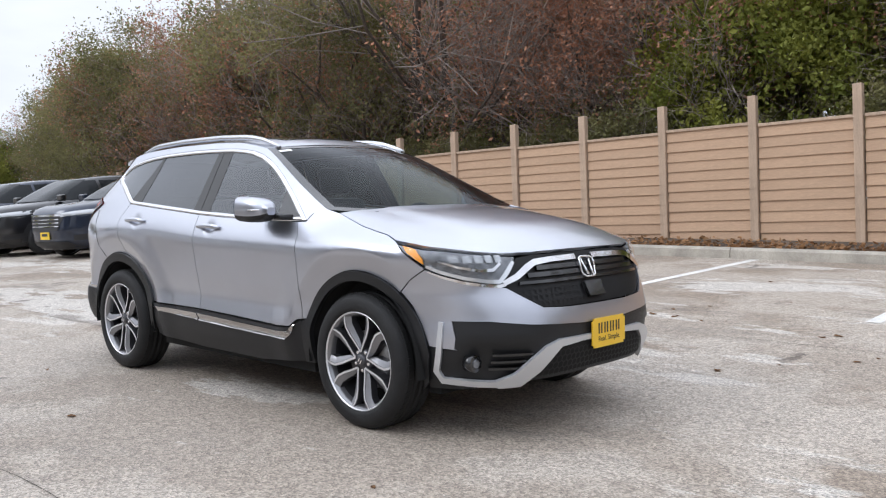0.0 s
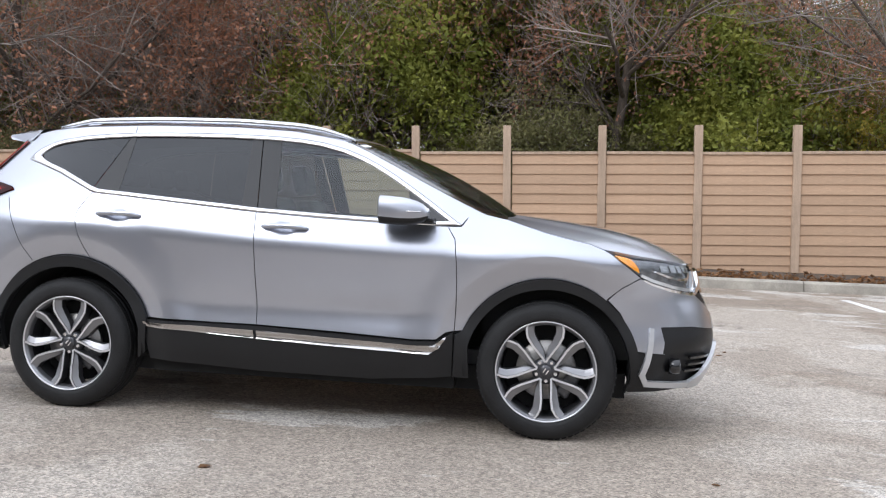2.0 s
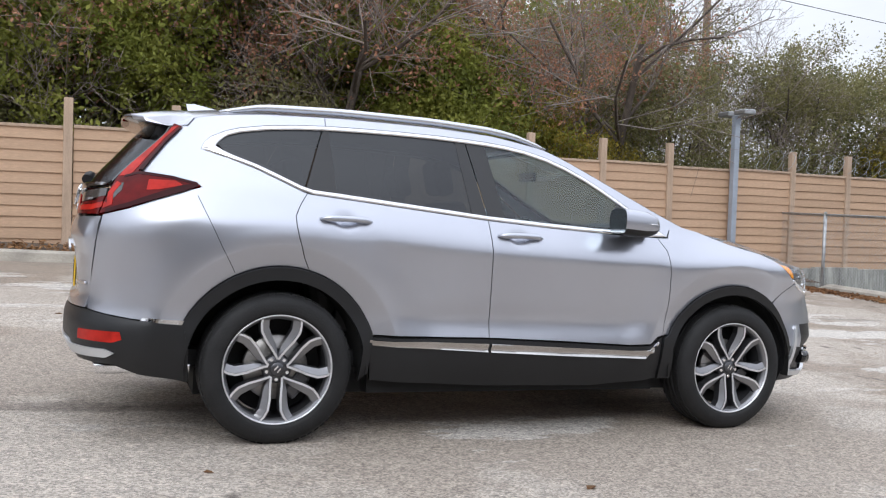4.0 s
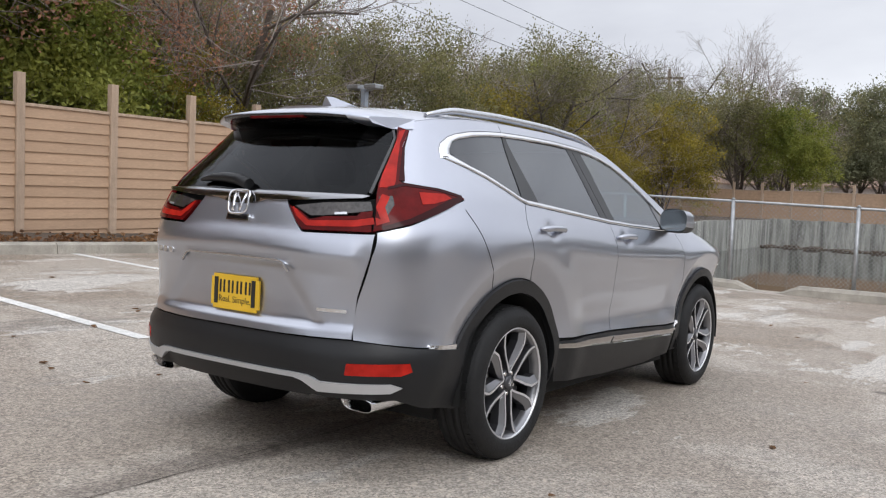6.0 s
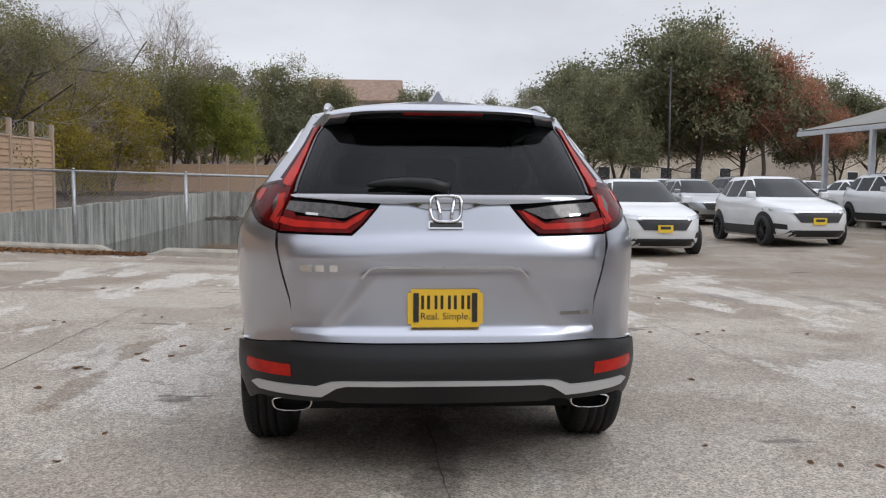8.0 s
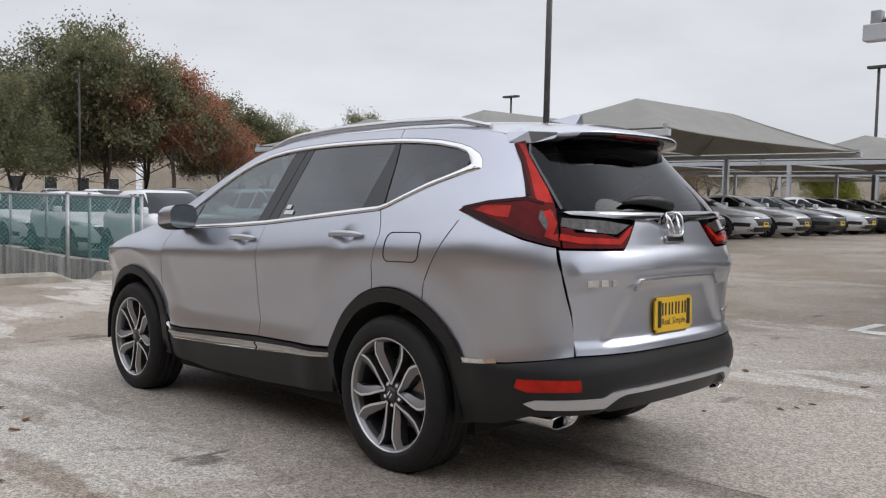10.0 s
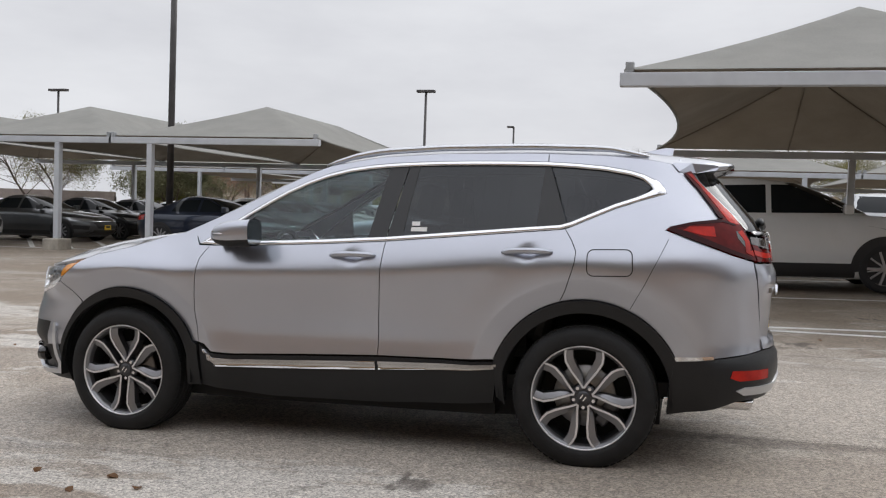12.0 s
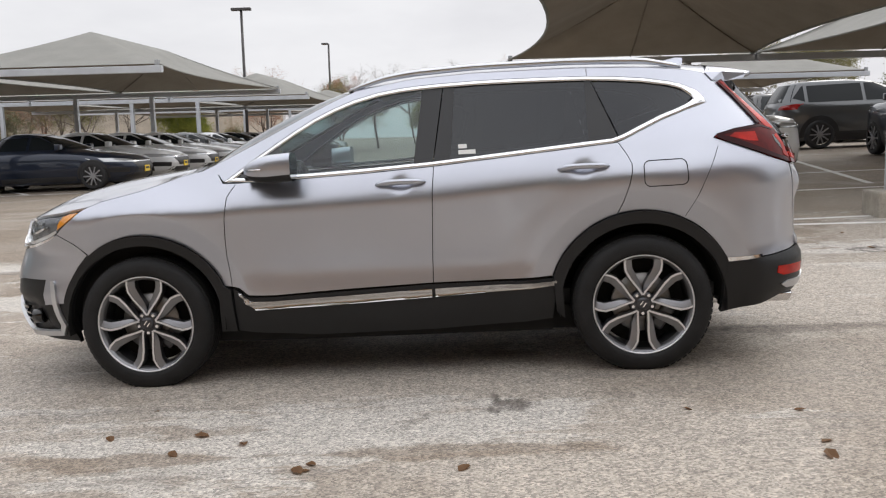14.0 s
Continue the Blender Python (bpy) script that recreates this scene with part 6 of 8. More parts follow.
        (ta, tb), (la, lb) = xs_top, xs_low
        top = [(x, float(win_up(x)) - m) for x in np.linspace(ta, tb, 14)]
        low = [(x, float(win_low(x)) + m) for x in np.linspace(lb, la, 14)]
        return sk(name, top + low, material, lift, 0.004, 0.0, 0.06, label, parent)

    pane("window", (-0.215, 0.555), (-0.165, 0.575), SIDE_GLASS, label="lightly tinted front door glass", parent=front_door)
    pane("window", (-1.088, -0.385), (-1.078, -0.355), PRIVACY, label="dark privacy glass", parent=rear_door)
    pane("quarter_window", (-1.655, -1.122), (-1.60, -1.236), PRIVACY, label="dark privacy glass")
    pane("door_pillar", (-0.322, -0.213), (-0.264, -0.163), PILLAR_BLACK, 0.0, parent=front_door)
    pane("door_pillar", (-0.387, -0.328), (-0.357, -0.270), PILLAR_BLACK, 0.0, parent=rear_door)
    pane("door_pillar", (-1.116, -1.086), (-1.228, -1.076), PILLAR_BLACK, 0.0, parent=rear_door)
    sk("mirror_sail", [(0.553, float(win_up(0.553)) - 0.022), (0.65, float(win_up(0.65)) - 0.022), (0.79, 1.142), (0.82, 1.120), (0.575, float(win_low(0.575)) + 0.022)], GLOSS_BLACK, 0.001, 0.004, 0.0, 0.05, parent=front_door)

    # cladding
    sk("front_arch_trim", arc(1.33, 0.482, 157, 10, 40) + [(1.775, 0.30), (1.735, 0.26)] + arc(1.33, 0.428, -2, 165, 40) + [(0.925, 0.30), (0.835, 0.30), (0.843, 0.53)], BLACK_PLASTIC, 0.016, 0.03, 0.001, 0.04)
    sk("rear_arch_trim", arc(-1.33, 0.495, 20, 156, 44) + [(-1.765, 0.52), (-1.755, 0.33), (-1.735, 0.30)] + arc(-1.33, 0.428, 188, 14, 40) + [(-0.925, 0.30), (-0.88, 0.34), (-0.872, 0.46)], BLACK_PLASTIC, 0.016, 0.03, 0.001, 0.04)
    sk("sill_cladding", [(-0.89, 0.515), (-0.237, 0.515), (0.613, 0.482), (0.75, 0.488), (0.835, 0.535), (0.832, 0.30), (0.4, 0.262), (-0.237, 0.268), (-0.86, 0.30)], BLACK_PLASTIC, 0.004, 0.03, 0.0, 0.05)
    for a, b in ((-0.885, -0.245), (-0.23, None)):
        if b is not None:
            strip = [(a, 0.507), (b, 0.494), (b, 0.450), (a, 0.480)]
        else:
            strip = [(a, 0.494), (0.613, 0.464), (0.735, 0.468), (0.785, 0.512), (0.80, 0.512), (0.765, 0.455), (0.715, 0.418), (0.3, 0.428), (a, 0.449)]
        sk("sill_trim", strip, STRIP, 0.010, 0.02, 0.001, 0.012, "bright chrome sill strip", relief=lambda P: 0.004 + 0.09 * (P[:, 2] - 0.455) - 0.006 * np.cos((P[:, 2] + 0.03 * P[:, 0] - 0.458) * 150))
    sk("corner_trim", [(-1.775, 0.585), (-1.95, 0.592), (-1.955, 0.577), (-1.765, 0.562)], CHROME, 0.010, 0.012, 0.0, 0.04, "thin chrome bumper strip")
    # black sheet added behind the gaps so that they read as shade
    sk("inner_shell", [(-2.1, 0.62), (-2.05, 1.15), (-1.72, 1.18), (-1.3, 1.185), (-0.9, 1.165), (-0.26, 1.11), (0.80, 1.07), (0.95, 1.10), (1.55, 1.0), (1.80, 0.85), (1.86, 0.55)] + arc(1.33, 0.45, 25, 172) + [(0.86, 0.32), (-0.85, 0.32)] + arc(-1.33, 0.46, 8, 152), DARK_GAP, -0.016, 0.0, 0.0, 0.07)

    # door handles
    for hx, hz, door in ((-1.04, 1.091, rear_door), (-0.093, 1.056, front_door)):
        bm = bmesh.new()
        pts = []
        for t in np.linspace(-1, 1, 13):
            x, z = hx + 0.130 * t, hz + 0.006 * (1 - t * t) - (0.004 if t > 0.8 else 0)
            pts.append((x, sgn * (float(Y(x, z)) + 0.003 + 0.024 * (1 - abs(t) ** 6)), z))
        pipe(bm, pts, [0.006] + [0.012] + [0.0155] * 9 + [0.012, 0.006], 10)
        part("door_handle", bm, SILVER, door, "silver pull handle")

    # mirror
    mir = bmesh.new()
    rings = []
    for t in np.linspace(0, 1, 9):
        xx = 0.448 + 0.250 * t
        s = math.sqrt(max(0.0, 1 - max(0, (t - 0.35) / 0.68) ** 2))
        ring = []
        for k in range(20):
            a = 2 * math.pi * k / 20
            ca, sa = math.cos(a), math.sin(a)
            yy = 0.975 + 0.092 * s * math.copysign(abs(ca) ** 0.55, ca) * (0.9 + 0.1 * t)
            zz = 1.170 + 0.074 * s * math.copysign(abs(sa) ** 0.62, sa) - 0.014 * t
            ring.append(mir.verts.new((xx, sgn * yy, zz)))
        rings.append(ring)
    for r, t in zip(rings, rings[1:]):
        for i in range(20):
            j = (i + 1) % 20
            f = (r[i], r[j], t[j], t[i])
            fa = mir.faces.new(f if sgn > 0 else f[::-1])
            fa.smooth = True
            fa.material_index = 1 if sum(v.co.z for v in f) / 4 < 1.138 else 0
    mir.faces.new(rings[-1])
    mirror = part("door_mirror", mir, [SILVER, BLACK_PLASTIC], CAR, "silver door mirror with black lower half")
    bm = bmesh.new()
    pl = [bm.verts.new((0.446, sgn * (0.975 + 0.086 * math.copysign(abs(math.cos(a)) ** 0.55, math.cos(a))), 1.172 + 0.068 * math.copysign(abs(math.sin(a)) ** 0.7, math.sin(a)))) for a in np.linspace(0, 2 * math.pi, 24, endpoint=False)]
    bm.faces.new(pl)
    part("mirror_glass", bm, MIRROR, mirror, "mirror glass")
    bm = box(bmesh.new(), (0.56, min(sgn * 0.80, sgn * 0.93), 1.105), (0.72, max(sgn * 0.80, sgn * 0.93), 1.135), bevel=0.012)
    part("mirror_arm", bm, BLACK_PLASTIC, mirror)
    bm = pipe(bmesh.new(), [(0.685 - 0.09 * t * t, sgn * (0.975 + 0.092 * math.sin(1.35 * t)), 1.164) for t in np.linspace(-0.9, 1, 10)], 0.004, 6)
    part("turn_signal", bm, CHROME, mirror)

    # roof rail
    xs = np.linspace(-1.62, 0.20, 30)
    pts, rad = [], []
    for i, x in enumerate(xs):
        t = i / 29
        up = 0.022 * min(1, 9 * t, 9 * (1 - t))
        y = 0.515 + 0.03 * t
        ye = float(Y(x, ROOF_EDGE(x)))
        z = float(ROOF_EDGE(x) + (ROOF_MID(x) - ROOF_EDGE(x)) * (1 - (y / ye) ** 2.4))
        pts.append((x, sgn * y, z + up + 0.004))
        rad.append(0.011 + 0.008 * min(1, 6 * t, 6 * (1 - t)))
    part("roof_rail", pipe(bmesh.new(), pts, rad, 10), SATIN, CAR, "bright silver roof rail")

    # wheel well
    for hx in (1.33, -1.33):
        bm = bmesh.new()
        ra = [bm.verts.new((hx + 0.435 * math.cos(a), sgn * 0.885, 0.36 + 0.435 * math.sin(a))) for a in np.linspace(-0.12, math.pi + 0.12, 28)]
        rb = [bm.verts.new((hx + 0.435 * math.cos(a), sgn * 0.52, 0.36 + 0.435 * math.sin(a))) for a in np.linspace(-0.12, math.pi + 0.12, 28)]
        for i in range(27):
            bm.faces.new((ra[i], ra[i + 1], rb[i + 1], rb[i])).smooth = True
        bm.faces.new(rb)
        part("wheel_well", bm, DARK_GAP, CAR)

# fuel flap on the left quarter
flap = [(x, z) for cx, cz, a0 in ((-1.535, 1.010, 180), (-1.375, 1.008, 270), (-1.375, 1.076, 0), (-1.532, 1.078, 90)) for x, z in [(cx + 0.031 * math.cos(radians(a0 + a)), cz + 0.031 * math.sin(radians(a0 + a))) for a in (0, 22, 45, 68, 90)]]
bm = bmesh.new()
q = np.array(dense(flap, 0.012))
part("fuel_flap", pipe(bm, [(a, float(Y(a, z)) + 0.0005, z) for a, z in list(q) + [q[0]]], 0.0026, 5), DARK_GAP, CAR, "round cornered fuel flap seam")
for sgn in (-1, 1):
    seam = [(-1.735, 1.163), (-1.70, 1.09), (-1.62, 0.93), (-1.555, 0.815)]
    pts = dense(seam, 0.03, False)
    part("body_seam", pipe(bmesh.new(), [(a, sgn * (float(Y(a, z)) + 0.0003), z) for a, z in pts], 0.0018, 4), DARK_GAP, CAR)


# ---- roof, bonnet, windscreen ----
def roof_skin(u, v):
    ye = Y(u, ROOF_EDGE(u)) - 0.0
    w = v * ye
    return u, w, ROOF_EDGE(u) + (ROOF_MID(u) - ROOF_EDGE(u)) * (1 - np.abs(v) ** 2.4)


head = [(0.16 + 0.09 * (1 - t * t), t) for t in np.linspace(1, -1, 21)]
back = [(-1.86 - 0.05 * (1 - t * t), t) for t in np.linspace(-1, 1, 21)]
skin("roof", head + back, roof_skin, SILVER, step=0.07, gap=0.0, label="silver roof panel", thick=0.01)
skin("sunroof", [(0.02, -0.62), (0.02, 0.62), (-0.55, 0.64), (-0.55, -0.64)], roof_skin, GLOSS_BLACK, step=0.07, lift=0.003, gap=0.0, thick=0.004, label="dark sunroof glass")

NOSE_LINE = [(1.60, 0.853, 1.005), (1.70, 0.843, 0.990), (1.768, 0.825, 0.978), (1.84, 0.795, 0.970), (1.90, 0.758, 0.962), (1.955, 0.713, 0.953), (2.0, 0.664, 0.945), (2.04, 0.602, 0.939), (2.075, 0.510, 0.935), (2.10, 0.39, 0.933), (2.112, 0.25, 0.934), (2.118, 0.12, 0.935), (2.120, 0.0, 0.936)]
edge_x = [x for x, _ in HOOD_EDGE] + [p[0] for p in NOSE_LINE[1:]]
edge_y = [float(Y(x, z)) for x, z in HOOD_EDGE] + [p[1] for p in NOSE_LINE[1:]]
edge_z = [z for _, z in HOOD_EDGE] + [p[2] for p in NOSE_LINE[1:]]
HOOD_MID = curve([(0.9, 1.18), (1.1, 1.172), (1.25, 1.157), (1.45, 1.135), (1.65, 1.105), (1.85, 1.062), (1.98, 1.015), (2.06, 0.975), (2.12, 0.937)], 0.03)


def hood_skin(u, v):
    ye, ze = np.interp(u, edge_x, edge_y), np.interp(u, edge_x, edge_z)
    s = np.clip(np.abs(v) / np.maximum(ye, 1e-3), 0, 1)
    dome = 0.010 * (1 - sst(0.44 + 0.10 * (u - 1.1), 0.54 + 0.10 * (u - 1.1), np.abs(v))) * (1 - sst(1.75, 2.05, u))
    return u, v, ze + (np.minimum(HOOD_MID(u), 1.18) - ze) * (1 - s ** 2.6) + dome * (1 - s ** 4)


half = list(zip(edge_x, edge_y))
half = [p for p in half if p[0] >= 1.05]
cowl = [(1.16 - 0.11 * t * t, t * 0.76) for t in np.linspace(-1, 1, 13)]
skin("bonnet", [(x, y) for x, y in half] + [(x, -y) for x, y in half[::-1][1:]] + [c for c in cowl[1:-1]], hood_skin, SILVER, step=0.045, gap=0.005, label="silver bonnet with two creases", thick=0.02)


def screen_skin(u, v):
    """u across from -1 to 1, v from the cowl to the roof."""
    xe = 0.985 + (0.16 - 0.985) * v
    ze = ROOF_EDGE(xe) - 0.003
    ye = Y(xe, ze)
    xc = 1.20 + (0.25 - 1.20) * v
    zc = 1.115 + (float(ROOF_MID(0.25)) - 0.006 - 1.115) * v + 0.05 * 4 * v * (1 - v)
    w = 1 - np.abs(u) ** 2.3
    return xe + (xc - xe) * w, ye * u, ze + (zc - ze) * w


edge_u = 0.96
skin("windscreen", [(-edge_u, 0.03), (edge_u, 0.03), (edge_u, 0.985), (-edge_u, 0.985)], screen_skin, CLEAR_GLASS, step=0.08, gap=0.0, thick=0.0, label="tinted windscreen")
for band in ([(-edge_u, 0.0), (edge_u, 0.0), (edge_u, 0.05), (-edge_u, 0.05)], [(-edge_u, 0.955), (edge_u, 0.955), (edge_u, 1.0), (-edge_u, 1.0)], [(0.935, 0.0), (0.998, 0.0), (0.998, 1.0), (0.935, 1.0)], [(-0.998, 0.0), (-0.935, 0.0), (-0.935, 1.0), (-0.998, 1.0)]):
    skin("screen_border", band, screen_skin, GLOSS_BLACK, step=0.08, gap=0.0, lift=0.002, thick=0.006)
bm = box(bmesh.new(), (1.02, -0.70, 1.07), (1.20, 0.70, 1.105), bevel=0.01)
part("cowl", bm, BLACK_PLASTIC, CAR)
skin("sticker", [(-0.93, 0.895), (-0.80, 0.90), (-0.80, 0.94), (-0.93, 0.935)], screen_skin, STICKER, step=0.05, gap=0.0, lift=0.003, thick=0.0, label="white paper sticker on the windscreen")
for y0, y1 in ((0.45, -0.15), (-0.05, -0.60)):
    part("front_wiper", pipe(bmesh.new(), [(1.215 - 0.14 * (y * y), y, 1.128 + 0.02 * abs(y)) for y in np.linspace(y0, y1, 8)], 0.007, 6), BLACK_PLASTIC, CAR)


# ---- nose ----
def both(name, fn, poly, *a, **k):
    """The same panel on both sides."""
    for p in (poly, flipped(poly)):
        skin(name, p, fn, *a, **k)


def mirrored(half_pts):
    """A whole outline from its left half, which runs from the middle to the middle."""
    return half_pts + [(-a, b) for a, b in half_pts[::-1] if abs(a) > 1e-6]


upper = F(("y", 0.0, 0.655), ("y", 0.25, 0.657), ("y", 0.44, 0.668), ("y", 0.52, 0.715), ("y", 0.60, 0.770), ("y", 0.64, 0.780), ("y", 0.756, 0.803), ("s", 1.856, 0.835), ("s", 1.796, 0.862), ("s", 1.75, 0.836), ("s", 1.70, 0.806), ("s", 1.635, 0.745),
          ("s", 1.70, 0.68), ("s", 1.76, 0.58), ("s", 1.80, 0.482), ("s", 1.88, 0.474), ("s", 1.945, 0.470), ("y", 0.79, 0.476), ("y", 0.788, 0.53), ("y", 0.788, 0.611), ("y", 0.694, 0.613), ("y", 0.516, 0.590), ("y", 0.165, 0.566), ("y", 0.0, 0.565))
skin("front_bumper", mirrored(upper), nose, SILVER, step=0.035, gap=0.001, label="silver upper front bumper")
black = F(("y", 0.0, 0.565), ("y", 0.165, 0.566), ("y", 0.516, 0.590), ("y", 0.694, 0.613), ("y", 0.80, 0.612), ("y", 0.80, 0.47), ("s", 1.945, 0.470), ("s", 1.80, 0.475), ("s", 1.755, 0.40), ("s", 1.76, 0.26), ("s", 1.90, 0.262), ("y", 0.66, 0.275), ("y", 0.5, 0.30), ("y", 0.25, 0.30), ("y", 0.0, 0.30))
skin("lower_bumper", mirrored(black), nose, BLACK_PLASTIC, step=0.035, gap=0.0, lift=-0.006, label="black lower front bumper", thick=0.03,
     relief=lambda P: -0.03 * sst(0.50, 0.47, P[:, 2]) * sst(0.30, 0.33, P[:, 2]) * sst(0.78, 0.74, np.abs(P[:, 1])) * sst(0.50, 0.55, np.abs(P[:, 1])))
both("bumper_chrome", nose, ribbon(F(("y", 0.806, 0.606), ("y", 0.816, 0.52), ("y", 0.814, 0.44), ("y", 0.804, 0.36), ("y", 0.782, 0.312), ("y", 0.70, 0.302), ("y", 0.62, 0.300)), [0.02, 0.024, 0.026, 0.028, 0.030, 0.030, 0.030]), TRIM_SILVER, step=0.03, lift=0.012, gap=0.0, label="chrome bumper bracket", thick=0.02)
both("bumper_chrome", nose, ribbon(F(("y", 0.64, 0.300), ("y", 0.565, 0.318), ("y", 0.50, 0.385), ("y", 0.43, 0.452), ("y", 0.36, 0.487), ("y", 0.20, 0.492), ("y", 0.0, 0.493)), [0.04, 0.075, 0.085, 0.07, 0.04, 0.026, 0.024]), TRIM_SILVER, step=0.03, lift=0.014, gap=0.0, label="satin silver skid trim", thick=0.02)
low_grille = F(("y", 0.0, 0.470), ("y", 0.33, 0.468), ("y", 0.42, 0.435), ("y", 0.52, 0.34), ("y", 0.50, 0.325), ("y", 0.0, 0.325))
skin("lower_grille", mirrored(low_grille), nose, DARK_GAP, step=0.05, lift=0.0, gap=0.0, thick=0.0)
for sg in (1, -1):
    bm = bmesh.new()
    c, yy, zz = ends(float(phi_y(0.735, 0.405)), 0.405)
    tube(bm, (float(c) - 0.05, sg * float(yy), 0.405), (float(c) + 0.004, sg * float(yy), 0.405), 0.042, n=20)
    fog = part("fog_lamp", bm, GLOSS_BLACK, CAR)
    part("lens", tube(bmesh.new(), (float(c) + 0.004, sg * float(yy), 0.405), (float(c) + 0.010, sg * float(yy), 0.405), 0.026, 0.020, 20), LAMP_BACK, fog)
    for zz in (0.372, 0.408, 0.444):
        skin("fog_slat", [(sg * a, b) for a, b in ribbon(F(("y", 0.69, zz), ("y", 0.61, zz), ("y", 0.55 - (zz - 0.4) * 0.8, zz)), 0.012)], nose, GLOSS_BLACK, step=0.03, lift=-0.008, gap=0.0, thick=0.02, flip=False)

grille = F(("y", 0.0, 0.662), ("y", 0.25, 0.664), ("y", 0.43, 0.675), ("y", 0.52, 0.722), ("y", 0.595, 0.772), ("y", 0.585, 0.81), ("y", 0.50, 0.918), ("y", 0.39, 0.928), ("y", 0.25, 0.929), ("y", 0.0, 0.930))
skin("grille", mirrored(grille), nose, GRILLE_BLACK, step=0.04, lift=-0.014, gap=0.0, label="gloss black grille", thick=0.0)
both("grille_wing", nose, ribbon(F(("y", 0.612, 0.792), ("y", 0.54, 0.822), ("y", 0.47, 0.862), ("y", 0.415, 0.884), ("y", 0.30, 0.892), ("y", 0.075, 0.895)), [0.024, 0.03, 0.034, 0.03, 0.026, 0.026]), CHROME, step=0.03, lift=0.010, gap=0.0, label="chrome grille wing", thick=0.02)
for z, w, h in ((0.858, 0.40, 0.022), (0.825, 0.47, 0.022), (0.79, 0.53, 0.014)):
    skin("grille_bar", ribbon([(float(phi_y(y, z)), z) for y in np.linspace(-w, w, 15)], h), nose, GLOSS_BLACK, step=0.04, lift=0.002, gap=0.0, thick=0.015)


def honeycomb(name, zs, half_width, depth, cell=0.036):
    """Six sided rings that fill a grille opening."""
    bm = bmesh.new()
    for j, z in enumerate(np.arange(zs[0], zs[1], cell * 0.87)):
        w = half_width(z)
        for y in np.arange(-w + (cell / 2 if j % 2 else 0), w, cell):
            outer, innr = [], []
            for k in range(6):
                a = radians(30 + 60 * k)
                for lst, r in ((outer, cell * 0.585), (innr, cell * 0.46)):
                    yy, zz = y + r * math.cos(a), z + r * math.sin(a)
                    x0, y0, z0 = ends(float(phi_y(yy, zz)), zz)
                    lst.append(bm.verts.new((float(x0) + depth, float(y0), zz)))
            for k in range(6):
                bm.faces.new((outer[k], outer[(k + 1) % 6], innr[(k + 1) % 6], innr[k]))
    return tagged(part(name, bm, GRILLE_BLACK, CAR, "black honeycomb grille mesh"), kind="stuff")


honeycomb("grille_mesh", (0.682, 0.77), lambda z: 0.43 + (z - 0.68) * 1.5, -0.006)
honeycomb("lower_mesh", (0.338, 0.46), lambda z: 0.50 - (z - 0.33) * 1.1, 0.006)


def badge(fn_x, z, half_w, half_h, sg, parent, lift=0.01):
    """A plain rounded chrome frame with two upright bars."""
    bm = bmesh.new()
    pts = []
    for k in range(28):
        a = 2 * math.pi * k / 28
        ca, sa = math.cos(a), math.sin(a)
        yy = half_w * math.copysign(abs(ca) ** 0.5, ca) * (1 + 0.10 * sa)
        pts.append((fn_x(z + half_h * sa) + sg * lift, yy, z + half_h * math.copysign(abs(sa) ** 0.5, sa)))
    pipe(bm, pts + [pts[0]], 0.0062, 6)
    em = part("emblem", bm, CHROME, parent, "plain chrome maker's emblem")
    for y in (-0.45, 0.45):
        part("emblem_bar", pipe(bmesh.new(), [(fn_x(z + s * half_h) + sg * lift, y * half_w * (1 + 0.28 * s), z + s * half_h * 0.78) for s in (-1, -0.3, 0.3, 1)], [0.0075, 0.007, 0.007, 0.0085], 6), CHROME, em)
    return em


badge(lambda z: float(XF(z)) - 0.004, 0.842, 0.062, 0.052, 1, CAR, 0.016)
skin("radar_panel", F(("y", -0.07, 0.69), ("y", 0.07, 0.69), ("y", 0.075, 0.765), ("y", -0.075, 0.765)), nose, GLOSS_BLACK, step=0.05, lift=0.012, gap=0.0, thick=0.02)

lamp = F(("s", 1.605, 1.001), ("s", 1.70, 0.986), ("s", 1.768, 0.974), ("y", 0.80, 0.966), ("y", 0.757, 0.958), ("y", 0.71, 0.949), ("y", 0.66, 0.941), ("y", 0.595, 0.934), ("y", 0.50, 0.928), ("y", 0.515, 0.905), ("y", 0.59, 0.815), ("y", 0.628, 0.786), ("y", 0.69, 0.792), ("y", 0.756, 0.808), ("s", 1.86, 0.840), ("s", 1.80, 0.868), ("s", 1.746, 0.909), ("s", 1.69, 0.949), ("s", 1.64, 0.985))
amber = F(("s", 1.66, 0.985), ("s", 1.71, 0.977), ("s", 1.745, 0.965), ("s", 1.785, 0.915), ("s", 1.79, 0.888), ("s", 1.75, 0.915), ("s", 1.70, 0.950))
drl = ribbon(F(("s", 1.80, 0.878), ("s", 1.86, 0.852), ("y", 0.755, 0.822), ("y", 0.68, 0.806), ("y", 0.622, 0.803), ("y", 0.575, 0.850), ("y", 0.53, 0.900)), [0.014, 0.016, 0.017, 0.018, 0.022, 0.022, 0.018])
eye_bar = ribbon(F(("s", 1.86, 0.905), ("y", 0.775, 0.875), ("y", 0.70, 0.858), ("y", 0.64, 0.862), ("y", 0.60, 0.895)), [0.010, 0.012, 0.014, 0.016, 0.014])
cells = [F(("y", y, 0.897), ("y", y - 0.032, 0.899), ("y", y - 0.034, 0.938 - 0.10 * max(0, 0.64 - y)), ("y", y - 0.002, 0.938)) for y in (0.80, 0.755, 0.71, 0.665, 0.62)]
